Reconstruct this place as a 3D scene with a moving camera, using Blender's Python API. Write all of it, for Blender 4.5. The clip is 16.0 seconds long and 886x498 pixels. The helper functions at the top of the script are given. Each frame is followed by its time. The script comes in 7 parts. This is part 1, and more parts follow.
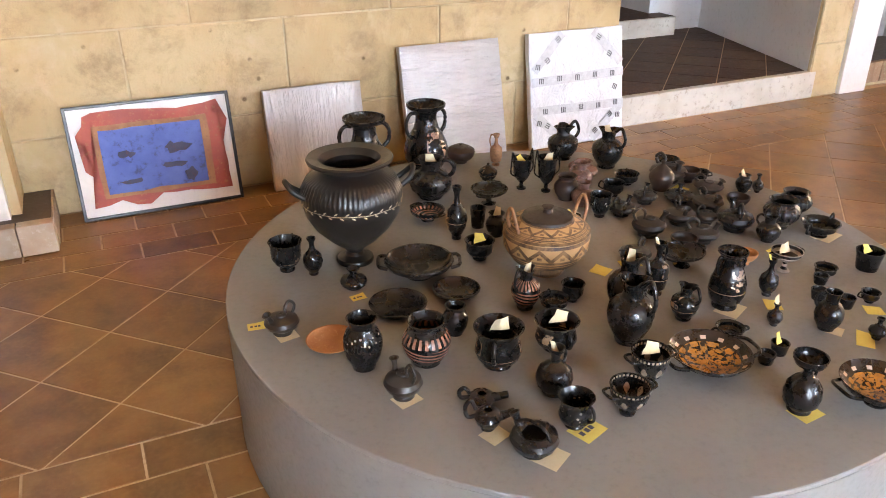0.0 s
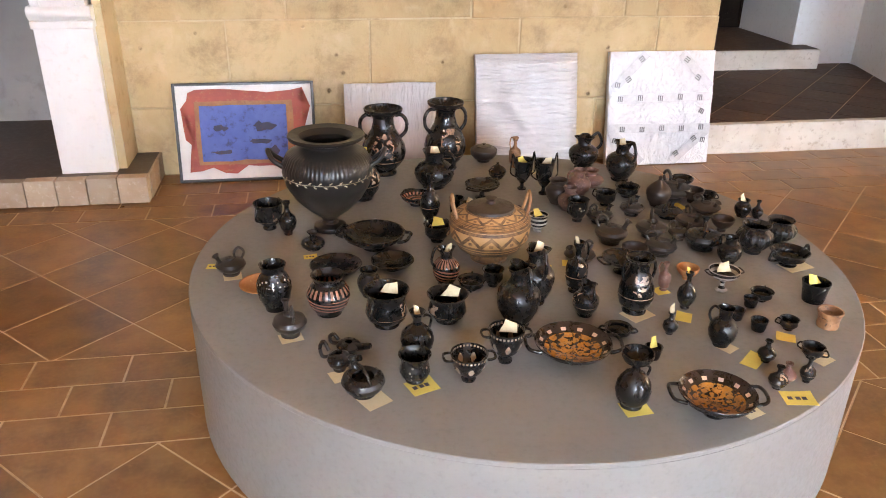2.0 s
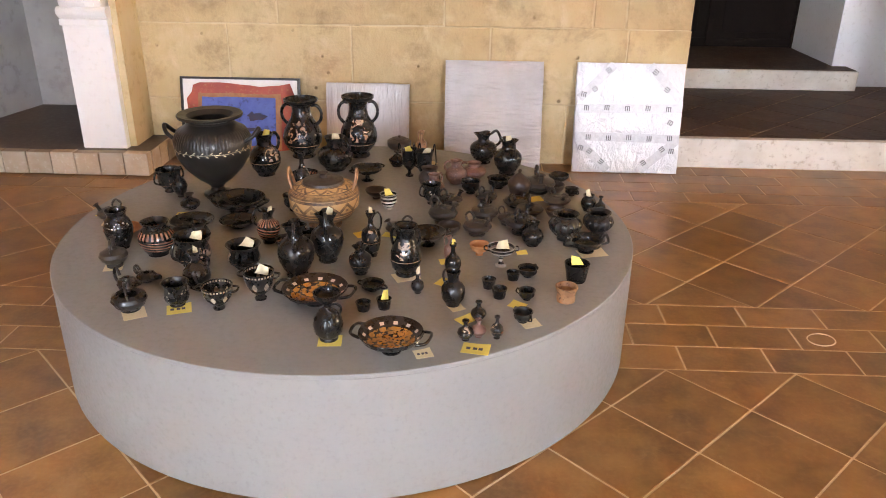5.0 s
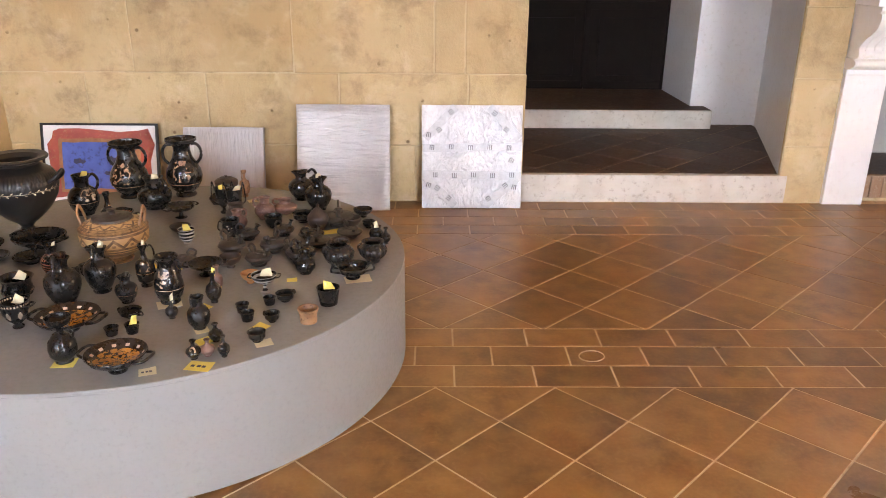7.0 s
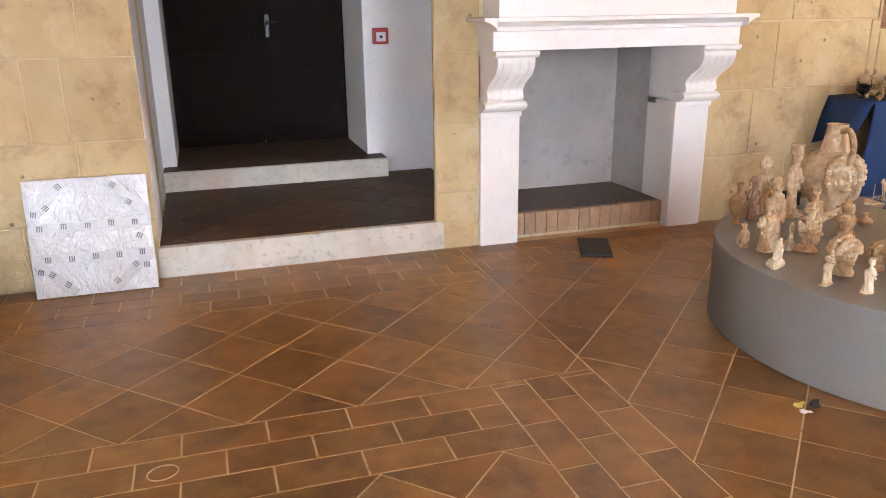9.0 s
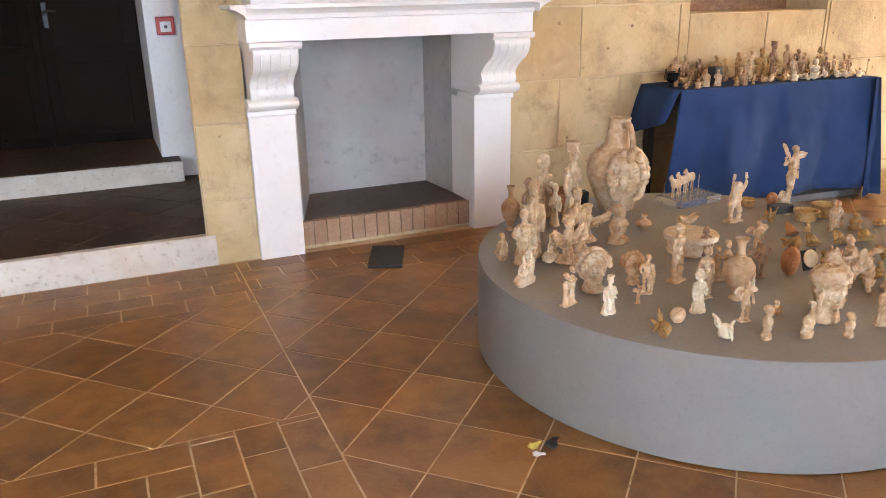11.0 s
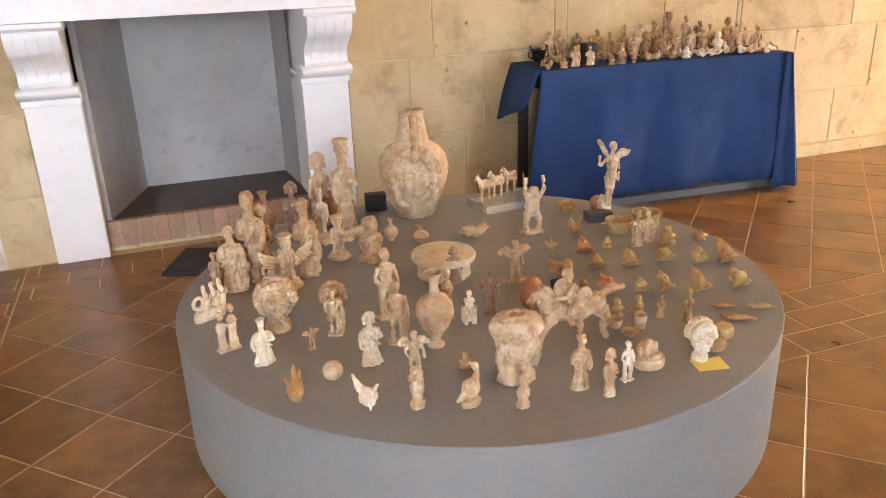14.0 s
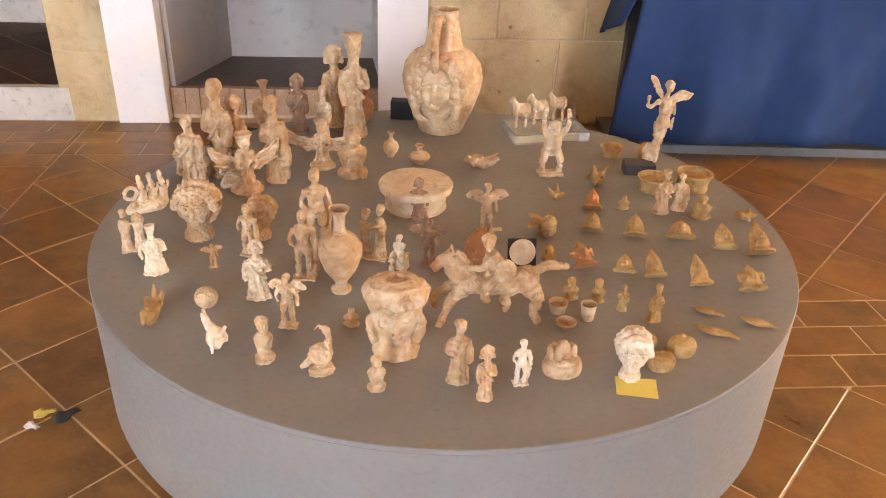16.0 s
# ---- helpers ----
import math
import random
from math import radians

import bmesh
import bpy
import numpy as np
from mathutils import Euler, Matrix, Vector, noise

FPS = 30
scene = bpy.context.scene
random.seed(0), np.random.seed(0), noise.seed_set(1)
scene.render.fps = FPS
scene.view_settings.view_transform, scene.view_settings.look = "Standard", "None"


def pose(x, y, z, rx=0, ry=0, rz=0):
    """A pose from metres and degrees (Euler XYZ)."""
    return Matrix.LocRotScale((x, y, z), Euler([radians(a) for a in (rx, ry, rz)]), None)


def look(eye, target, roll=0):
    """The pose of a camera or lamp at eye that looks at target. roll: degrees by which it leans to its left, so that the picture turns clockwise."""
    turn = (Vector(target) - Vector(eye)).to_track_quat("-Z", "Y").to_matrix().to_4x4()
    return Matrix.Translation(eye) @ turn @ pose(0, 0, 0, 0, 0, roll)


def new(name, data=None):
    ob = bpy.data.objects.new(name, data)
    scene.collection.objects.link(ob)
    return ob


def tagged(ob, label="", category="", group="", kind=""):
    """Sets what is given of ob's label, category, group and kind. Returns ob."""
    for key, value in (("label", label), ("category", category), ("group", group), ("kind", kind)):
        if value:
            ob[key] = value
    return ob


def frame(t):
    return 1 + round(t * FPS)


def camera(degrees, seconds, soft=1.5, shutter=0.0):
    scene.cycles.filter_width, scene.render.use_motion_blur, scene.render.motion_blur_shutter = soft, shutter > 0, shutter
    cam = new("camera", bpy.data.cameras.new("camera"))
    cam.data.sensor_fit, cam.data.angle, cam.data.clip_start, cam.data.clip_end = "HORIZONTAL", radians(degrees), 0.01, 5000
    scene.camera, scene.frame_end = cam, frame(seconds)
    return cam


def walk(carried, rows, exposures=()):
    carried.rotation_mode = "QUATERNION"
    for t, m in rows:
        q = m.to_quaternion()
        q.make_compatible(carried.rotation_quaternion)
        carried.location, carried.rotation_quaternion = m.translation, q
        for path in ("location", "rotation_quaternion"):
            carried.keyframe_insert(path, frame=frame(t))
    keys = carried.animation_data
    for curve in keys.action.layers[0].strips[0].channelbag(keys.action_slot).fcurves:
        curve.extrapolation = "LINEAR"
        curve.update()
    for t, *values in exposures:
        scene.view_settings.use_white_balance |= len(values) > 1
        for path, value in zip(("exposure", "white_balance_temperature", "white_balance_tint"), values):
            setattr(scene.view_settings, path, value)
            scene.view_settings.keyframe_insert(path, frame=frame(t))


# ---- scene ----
cam = camera(59.8, 16.0, soft=0.95)
EXPOSURE, KELVIN, TINT = 4.34, 7800, 21
METRES, EYE, TILT, LEAN, TURN = 6.4, 1.396, 0.0, 0.0, -24.8
ROWS = [
    (0.0, 0.0, 0.0, 0.0, -0.06, -26.31, 0.13),
    (0.5, 0.0337, -0.0043, -0.0011, 4.41, -26.49, -0.43),
    (1.0, 0.0553, -0.0165, 0.0002, 7.89, -25.62, -0.38),
    (1.5, 0.0766, -0.0242, -0.0004, 11.1, -25.25, -0.31),
    (2.0, 0.1095, -0.0211, -0.002, 15.62, -25.0, -0.85),
    (2.5, 0.1409, -0.0212, -0.0027, 19.09, -24.79, -1.26),
    (3.0, 0.1706, -0.0276, -0.0027, 20.42, -25.04, -0.48),
    (3.5, 0.2025, -0.019, -0.0028, 21.47, -25.41, -0.04),
    (4.0, 0.2309, -0.0131, -0.0021, 23.42, -25.04, -0.42),
    (6.5, 0.3482, -0.0121, 0.0029, 29.94, -21.61, -0.14),
    (7.0, 0.3814, 0.0017, 0.0041, 24.32, -20.64, -0.43),
    (7.5, 0.4148, 0.0223, 0.0047, 18.8, -19.73, -0.75),
    (8.0, 0.4337, 0.0477, 0.0049, 13.69, -19.09, 0.37),
    (8.5, 0.4534, 0.0754, 0.0057, 9.0, -18.28, 1.13),
    (9.0, 0.4849, 0.0941, 0.0083, 7.59, -17.63, 0.69),
    (9.5, 0.5138, 0.1113, 0.0084, 6.21, -17.31, 0.4),
    (10.0, 0.5402, 0.136, 0.0063, 3.16, -17.62, 0.5),
    (12.5, 0.6925, 0.2228, 0.0048, 0.59, -19.54, 0.93),
    (13.0, 0.7239, 0.2354, 0.0049, 2.35, -19.99, 0.99),
    (13.5, 0.7504, 0.2522, 0.0035, 3.14, -20.31, 1.63),
    (14.0, 0.7796, 0.2663, 0.0041, 4.28, -20.96, 1.8),
    (14.5, 0.8099, 0.2768, 0.0034, 8.77, -22.19, 0.66),
    (15.0, 0.8307, 0.2963, 0.0004, 12.82, -24.17, -0.25),
    (15.5, 0.8454, 0.3211, 0.0014, 16.43, -26.4, -1.17),
    (16.0, 0.869, 0.3438, 0.0001, 20.49, -28.7, -1.98),
]
walk(cam, [(t, pose(0, 0, EYE, TILT, LEAN, TURN) @ pose(METRES * x, METRES * y, METRES * z, 90 + pitch, roll, yaw)) for t, x, y, z, yaw, pitch, roll in ROWS],
     [(0.0, EXPOSURE + 0.1, KELVIN + 100, TINT), (4.0, EXPOSURE - 0.14, KELVIN + 700, TINT + 4), (6.5, EXPOSURE - 0.16, KELVIN + 600, TINT + 4), (8.5, EXPOSURE - 0.32, KELVIN + 400, TINT + 2), (10.0, EXPOSURE - 0.3, KELVIN - 250, TINT - 2), (14.0, EXPOSURE - 0.36, KELVIN - 150, TINT - 2), (16.0, EXPOSURE - 0.2, KELVIN + 600, TINT + 3)])
# ---------- world, sky and daylight ----------
world = bpy.data.worlds.new("sky")
scene.world = world
world.use_nodes = True
wn = world.node_tree
sky = wn.nodes.new("ShaderNodeTexSky")
sky.sky_type = 'NISHITA'
sky.sun_disc = False
sky.sun_elevation, sky.sun_rotation = radians(51.5), radians(180)
wn.links.new(sky.outputs[0], wn.nodes["Background"].inputs[0])
wn.nodes["Background"].inputs[1].default_value = 0.10
sun = new("sun", bpy.data.lights.new("sun", 'SUN'))
sun.data.energy, sun.data.angle, sun.data.color = 3.3, radians(0.5), (1.0, 0.93, 0.82)
sun.matrix_world = look((4, -10, 12.6), (4, 0, 0))


def window_light(x, z, w, h, power):
    lamp = new("window_light", bpy.data.lights.new("window_light", 'AREA'))
    lamp.data.shape, lamp.data.size, lamp.data.size_y = 'RECTANGLE', w, h
    lamp.data.energy, lamp.data.color = power, (0.47, 0.70, 1.0)
    lamp.matrix_world = look((x, -4.02, z), (x, 0, z - 0.5))
    return lamp


WINDOWS = [(0.2, 1.65), (4.0, 1.65), (10.5, 1.65)]
for wx, wz in WINDOWS:
    window_light(wx, wz, 1.15, 2.0, 15.5)
east = new("window_light", bpy.data.lights.new("window_light", 'AREA'))
east.data.shape, east.data.size, east.data.size_y = 'RECTANGLE', 1.3, 2.0
east.data.energy, east.data.color = 20.0, (1.0, 0.88, 0.70)
east.matrix_world = look((13.62, 2.3, 1.65), (8, 2.6, 0.8))


# ---------- materials ----------
def nodes_of(name):
    m = bpy.data.materials.new(name)
    m.use_nodes = True
    t = m.node_tree
    return m, t, t.nodes["Principled BSDF"]


def math_node(t, op, a, b=None, c=None):
    n = t.nodes.new("ShaderNodeMath")
    n.operation = op
    for i, v in enumerate((a, b, c)):
        if v is None:
            continue
        if isinstance(v, (int, float)):
            n.inputs[i].default_value = v
        else:
            t.links.new(v, n.inputs[i])
    return n.outputs[0]


def mix_col(t, fac, a, b, mode='MIX'):
    n = t.nodes.new("ShaderNodeMix")
    n.data_type, n.blend_type = 'RGBA', mode
    for sock, v in ((n.inputs[0], fac), (n.inputs[6], a), (n.inputs[7], b)):
        if isinstance(v, (int, float)):
            sock.default_value = v
        elif isinstance(v, tuple):
            sock.default_value = (*v, 1) if len(v) == 3 else v
        else:
            t.links.new(v, sock)
    return n.outputs[2]


def noise_node(t, coord, scale, detail=4, rough=0.55, dist=0.0):
    n = t.nodes.new("ShaderNodeTexNoise")
    n.inputs["Scale"].default_value = scale
    n.inputs["Detail"].default_value = detail
    n.inputs["Roughness"].default_value = rough
    n.inputs["Distortion"].default_value = dist
    t.links.new(coord, n.inputs["Vector"])
    return n.outputs["Fac"]


def ramp(t, v, lo, hi):
    n = t.nodes.new("ShaderNodeMapRange")
    n.inputs[1].default_value, n.inputs[2].default_value = lo, hi
    n.interpolation_type = 'SMOOTHSTEP'
    t.links.new(v, n.inputs[0])
    return n.outputs[0]


def bump(t, b, height, strength, distance=0.002):
    n = t.nodes.new("ShaderNodeBump")
    n.inputs["Strength"].default_value = strength
    n.inputs["Distance"].default_value = distance
    t.links.new(height, n.inputs["Height"])
    t.links.new(n.outputs[0], b.inputs["Normal"])


def coords(t, which="Object", by_object=0.0):
    o = t.nodes.new("ShaderNodeTexCoord").outputs[which]
    if by_object:
        r = t.nodes.new("ShaderNodeObjectInfo").outputs["Random"]
        a = t.nodes.new("ShaderNodeVectorMath")
        a.operation = 'MULTIPLY_ADD'
        cmb = t.nodes.new("ShaderNodeCombineXYZ")
        for i in range(3):
            t.links.new(math_node(t, 'MULTIPLY', r, by_object * (1 + 0.37 * i)), cmb.inputs[i])
        a.inputs[1].default_value = (1, 1, 1)
        t.links.new(o, a.inputs[0])
        t.links.new(cmb.outputs[0], a.inputs[2])
        return a.outputs[0]
    return o


def rough_surface(name, c1, c2, c3, s1, s2, rough, bump_s=0.3, bump_d=0.002, by_object=7.0, tint=0.0, coat=0.0, gloss=0.5):
    """Two colours mixed at a coarse scale, a third one in fine specks."""
    m, t, b = nodes_of(name)
    co = coords(t, "Object", by_object)
    coarse = noise_node(t, co, s1, 5, 0.6)
    fine = noise_node(t, co, s2, 6, 0.65)
    col = mix_col(t, ramp(t, coarse, 0.35, 0.65), c1, c2)
    col = mix_col(t, ramp(t, fine, 0.52, 0.72), col, c3)
    if tint:
        r = t.nodes.new("ShaderNodeObjectInfo").outputs["Random"]
        col = mix_col(t, 1.0, col, mix_col(t, r, (1 - tint, 1 - tint, 1 - tint), (1 + tint * .4, 1 + tint * .4, 1 + tint * .4)), 'MULTIPLY')
    t.links.new(col, b.inputs["Base Color"])
    rr = ramp(t, fine, 0.3, 0.7)
    t.links.new(math_node(t, 'MULTIPLY_ADD', rr, 0.16, rough - 0.08), b.inputs["Roughness"])
    b.inputs["Coat Weight"].default_value = coat
    b.inputs["Specular IOR Level"].default_value = gloss
    h = math_node(t, 'ADD', math_node(t, 'MULTIPLY', coarse, 0.6), fine)
    bump(t, b, h, bump_s, bump_d)
    return m


def worn_clay(name, base, deep, slip, earth, slip_amount, earth_amount, tint=0.25):
    """Fired clay with worn white slip, reddish patches and earth left in the hollows."""
    m, t, b = nodes_of(name)
    co = coords(t, "Object", 7.0)
    big = noise_node(t, co, 20, 4, 0.6, 0.6)
    mid = noise_node(t, co, 30, 5, 0.62, 0.4)
    other = noise_node(t, co, 33, 5, 0.62, 0.8)
    fine = noise_node(t, co, 260, 4, 0.7)
    col = mix_col(t, ramp(t, big, 0.38, 0.62), base, deep)
    col = mix_col(t, math_node(t, 'MULTIPLY', ramp(t, mid, 0.42, 0.66), slip_amount), col, slip)
    col = mix_col(t, math_node(t, 'MULTIPLY', ramp(t, other, 0.56, 0.68), earth_amount), col, earth)
    col = mix_col(t, math_node(t, 'MULTIPLY', ramp(t, fine, 0.60, 0.75), 0.35), col, earth)
    r = t.nodes.new("ShaderNodeObjectInfo").outputs["Random"]
    col = mix_col(t, 1.0, col, mix_col(t, r, (1 - tint * 0.75, 1 - tint * 1.1, 1 - tint * 1.4), (1.06, 1.08, 1.1)), 'MULTIPLY')
    t.links.new(col, b.inputs["Base Color"])
    t.links.new(math_node(t, 'MULTIPLY_ADD', ramp(t, mid, 0.3, 0.7), 0.16, 0.76), b.inputs["Roughness"])
    b.inputs["Specular IOR Level"].default_value = 0.35
    bump(t, b, math_node(t, 'ADD', mid, math_node(t, 'MULTIPLY', fine, 0.4)), 0.7, 0.003)
    return m


def stone(name, pale, deep, dark):
    m, t, b = nodes_of(name)
    co = coords(t, "Object", 0)
    w = t.nodes.new("ShaderNodeObjectInfo").outputs["Random"]
    big = noise_node(t, co, 1.1, 4, 0.55, 0.3)
    mid = noise_node(t, co, 6.0, 6, 0.65, 0.4)
    fine = noise_node(t, co, 60, 5, 0.7)
    col = mix_col(t, ramp(t, big, 0.33, 0.68), pale, deep)
    col = mix_col(t, math_node(t, 'MULTIPLY', ramp(t, mid, 0.5, 0.75), 0.55), col, (pale[0] * 1.12, pale[1] * 1.15, pale[2] * 1.3))
    pit = t.nodes.new("ShaderNodeTexVoronoi")
    pit.inputs["Scale"].default_value = 9.0
    pit.inputs["Randomness"].default_value = 1.0
    t.links.new(co, pit.inputs["Vector"])
    hole = math_node(t, 'MULTIPLY', ramp(t, pit.outputs["Distance"], 0.13, 0.05), ramp(t, mid, 0.45, 0.57))
    streak = math_node(t, 'MULTIPLY', ramp(t, noise_node(t, co, 3.6, 9, 0.78, 0.25), 0.46, 0.70), 0.72)
    col = mix_col(t, streak, col, dark)
    col = mix_col(t, math_node(t, 'MULTIPLY', hole, 0.75), col, (dark[0] * .55, dark[1] * .5, dark[2] * .45))
    col = mix_col(t, 1.0, col, mix_col(t, w, (0.93, 0.91, 0.88), (1.06, 1.06, 1.05)), 'MULTIPLY')
    t.links.new(col, b.inputs["Base Color"])
    b.inputs["Roughness"].default_value = 0.85
    h = math_node(t, 'SUBTRACT', math_node(t, 'ADD', math_node(t, 'MULTIPLY', mid, 1.4), math_node(t, 'MULTIPLY', fine, 0.35)), math_node(t, 'MULTIPLY', hole, 0.8))
    bump(t, b, h, 0.7, 0.012)
    return m


def terracotta(name):
    """Waxed hand-made tile: cloudy within a tile, uneven from tile to tile."""
    m, t, b = nodes_of(name)
    co = coords(t, "Object", 11.0)
    r = t.nodes.new("ShaderNodeObjectInfo").outputs["Random"]
    isl = t.nodes.new("ShaderNodeNewGeometry").outputs["Random Per Island"]
    r = math_node(t, 'FRACT', math_node(t, 'ADD', r, isl))
    cloud = noise_node(t, co, 5.0, 2, 0.45)
    patch = noise_node(t, co, 11.0, 2, 0.4)
    grain = noise_node(t, co, 70, 2, 0.5)
    col = mix_col(t, ramp(t, cloud, 0.2, 0.8), (0.125, 0.056, 0.017), (0.285, 0.128, 0.036))
    col = mix_col(t, math_node(t, 'MULTIPLY', ramp(t, patch, 0.35, 0.85), 0.6), col, (0.36, 0.185, 0.06))
    col = mix_col(t, math_node(t, 'MULTIPLY', ramp(t, grain, 0.3, 0.8), 0.2), col, (0.40, 0.22, 0.09))
    col = mix_col(t, 1.0, col, mix_col(t, r, (0.74, 0.70, 0.64), (1.15, 1.11, 1.04)), 'MULTIPLY')
    scuff = math_node(t, 'MULTIPLY', ramp(t, noise_node(t, co, 17.0, 7, 0.72, 1.5), 0.52, 0.74), 0.26)
    col = mix_col(t, scuff, col, (0.40, 0.235, 0.115))
    dark = math_node(t, 'MULTIPLY', ramp(t, noise_node(t, co, 8.0, 6, 0.7, 0.8), 0.52, 0.78), 0.38)
    col = mix_col(t, dark, col, (0.10, 0.045, 0.018))
    t.links.new(col, b.inputs["Base Color"])
    t.links.new(math_node(t, 'ADD', math_node(t, 'MULTIPLY_ADD', cloud, 0.14, 0.24), math_node(t, 'MULTIPLY', scuff, 0.4)), b.inputs["Roughness"])
    bump(t, b, math_node(t, 'ADD', cloud, math_node(t, 'MULTIPLY', grain, 0.12)), 0.3, 0.006)
    return m


def glaze(name, ground, paint, deco="", z0=0.3, z1=0.75, rough=0.17, dull=0.26):
    """Glossy slip on clay with worn patches; deco draws the painted bands, by height and by angle about the axis."""
    m, t, b = nodes_of(name)
    g = t.nodes.new("ShaderNodeTexCoord").outputs["Generated"]
    co = coords(t, "Object", 5.0)
    sep = t.nodes.new("ShaderNodeSeparateXYZ")
    t.links.new(g, sep.inputs[0])
    x, y, z = (sep.outputs[i] for i in range(3))
    worn = noise_node(t, co, 26, 6, 0.7, 0.4)
    fine = noise_node(t, co, 190, 3, 0.6)
    col = mix_col(t, math_node(t, 'MULTIPLY', ramp(t, worn, 0.55, 0.8), 0.5), ground, tuple(min(1, c * 1.5 + e) for c, e in zip(ground, (.014, .008, .004))))
    if deco:
        dx, dy = math_node(t, 'SUBTRACT', x, 0.5), math_node(t, 'SUBTRACT', y, 0.5)
        ang = math_node(t, 'ARCTAN2', dy, dx)
        rad = math_node(t, 'MULTIPLY', math_node(t, 'SQRT', math_node(t, 'ADD', math_node(t, 'MULTIPLY', dx, dx), math_node(t, 'MULTIPLY', dy, dy))), 2.0)
        band = math_node(t, 'MULTIPLY', math_node(t, 'GREATER_THAN', z, z0), math_node(t, 'LESS_THAN', z, z1))
        if deco == "figure":
            fig = math_node(t, 'GREATER_THAN', noise_node(t, coords(t, "Object", 3.0), 44, 3, 0.5, 1.1), 0.55)
            front = math_node(t, 'GREATER_THAN', math_node(t, 'COSINE', math_node(t, 'MULTIPLY', math_node(t, 'ADD', ang, 1.5708), 2.0)), 0.45)
            mask = math_node(t, 'MULTIPLY', math_node(t, 'MULTIPLY', fig, front), band)
            line = math_node(t, 'LESS_THAN', math_node(t, 'ABSOLUTE', math_node(t, 'SUBTRACT', z, z0 - 0.06)), 0.005)
            mask = math_node(t, 'MAXIMUM', mask, line)
        elif deco == "tongues":
            tong = math_node(t, 'GREATER_THAN', math_node(t, 'SINE', math_node(t, 'MULTIPLY', ang, 22.0)), 0.0)
            up = math_node(t, 'MULTIPLY', math_node(t, 'GREATER_THAN', z, 0.56), math_node(t, 'LESS_THAN', z, 0.75))
            wave = math_node(t, 'GREATER_THAN', math_node(t, 'SINE', math_node(t, 'ADD', math_node(t, 'MULTIPLY', ang, 3.0), math_node(t, 'MULTIPLY', z, 70.0))), 0.15)
            low = math_node(t, 'MULTIPLY', math_node(t, 'GREATER_THAN', z, 0.2), math_node(t, 'LESS_THAN', z, 0.5))
            mask = math_node(t, 'MAXIMUM', math_node(t, 'MULTIPLY', tong, up), math_node(t, 'MULTIPLY', wave, low))
        elif deco == "spots":
            v = t.nodes.new("ShaderNodeTexVoronoi")
            v.inputs["Scale"].default_value = 95
            t.links.new(coords(t, "Object", 2.0), v.inputs["Vector"])
            dot = math_node(t, 'LESS_THAN', v.outputs["Distance"], 0.3)
            up = math_node(t, 'MULTIPLY', math_node(t, 'GREATER_THAN', z, 0.6), math_node(t, 'LESS_THAN', z, 0.74))
            col1 = math_node(t, 'GREATER_THAN', math_node(t, 'COSINE', math_node(t, 'MULTIPLY', ang, 3.0)), 0.93)
            mask = math_node(t, 'MULTIPLY', dot, math_node(t, 'MAXIMUM', up, math_node(t, 'MULTIPLY', col1, band)))
        elif deco == "leaves":
            leaf = math_node(t, 'GREATER_THAN', math_node(t, 'SINE', math_node(t, 'MULTIPLY', ang, 7.0)), math_node(t, 'MULTIPLY_ADD', math_node(t, 'ABSOLUTE', math_node(t, 'SUBTRACT', z, 0.55)), 5.5, 0.15))
            rim = math_node(t, 'MULTIPLY', math_node(t, 'GREATER_THAN', z, 0.88), math_node(t, 'LESS_THAN', z, 0.95))
            zig = math_node(t, 'GREATER_THAN', math_node(t, 'SINE', math_node(t, 'MULTIPLY', ang, 30.0)), -0.2)
            mask = math_node(t, 'MAXIMUM', math_node(t, 'MULTIPLY', leaf, band), math_node(t, 'MULTIPLY', rim, zig))
        elif deco == "bands":
            mask = math_node(t, 'GREATER_THAN', math_node(t, 'SINE', math_node(t, 'MULTIPLY', z, 26.0)), 0.1)
        elif deco == "tondo":
            pal = math_node(t, 'GREATER_THAN', math_node(t, 'MULTIPLY', math_node(t, 'SINE', math_node(t, 'MULTIPLY', ang, 9.0)), math_node(t, 'SINE', math_node(t, 'MULTIPLY', rad, 21.0))), 0.12)
            fig = math_node(t, 'GREATER_THAN', noise_node(t, coords(t, "Object", 3.0), 46, 4, 0.6, 1.6), 0.53)
            inner = math_node(t, 'LESS_THAN', rad, 0.74)
            mask = math_node(t, 'MULTIPLY', math_node(t, 'MAXIMUM', pal, fig), inner)
            dots = math_node(t, 'MULTIPLY', math_node(t, 'GREATER_THAN', math_node(t, 'SINE', math_node(t, 'MULTIPLY', ang, 12.0)), 0.55),
                             math_node(t, 'MULTIPLY', math_node(t, 'GREATER_THAN', rad, 0.80), math_node(t, 'LESS_THAN', rad, 0.89)))
            col = mix_col(t, math_node(t, 'MULTIPLY', dots, 0.9), col, (0.62, 0.45, 0.36))
        elif deco == "geometric":
            tri = math_node(t, 'ABSOLUTE', math_node(t, 'SUBTRACT', math_node(t, 'FRACT', math_node(t, 'MULTIPLY', ang, 12 / 6.2832)), 0.5))
            saw = math_node(t, 'MULTIPLY', math_node(t, 'SUBTRACT', tri, 0.25), 0.46)
            zig = math_node(t, 'LESS_THAN', math_node(t, 'ABSOLUTE', math_node(t, 'SUBTRACT', math_node(t, 'SUBTRACT', z, 0.75), saw)), 0.055)
            dotm = math_node(t, 'MULTIPLY', math_node(t, 'GREATER_THAN', tri, 0.40), math_node(t, 'LESS_THAN', math_node(t, 'ABSOLUTE', math_node(t, 'SUBTRACT', z, 0.69)), 0.035))
            mask = math_node(t, 'MAXIMUM', zig, dotm)
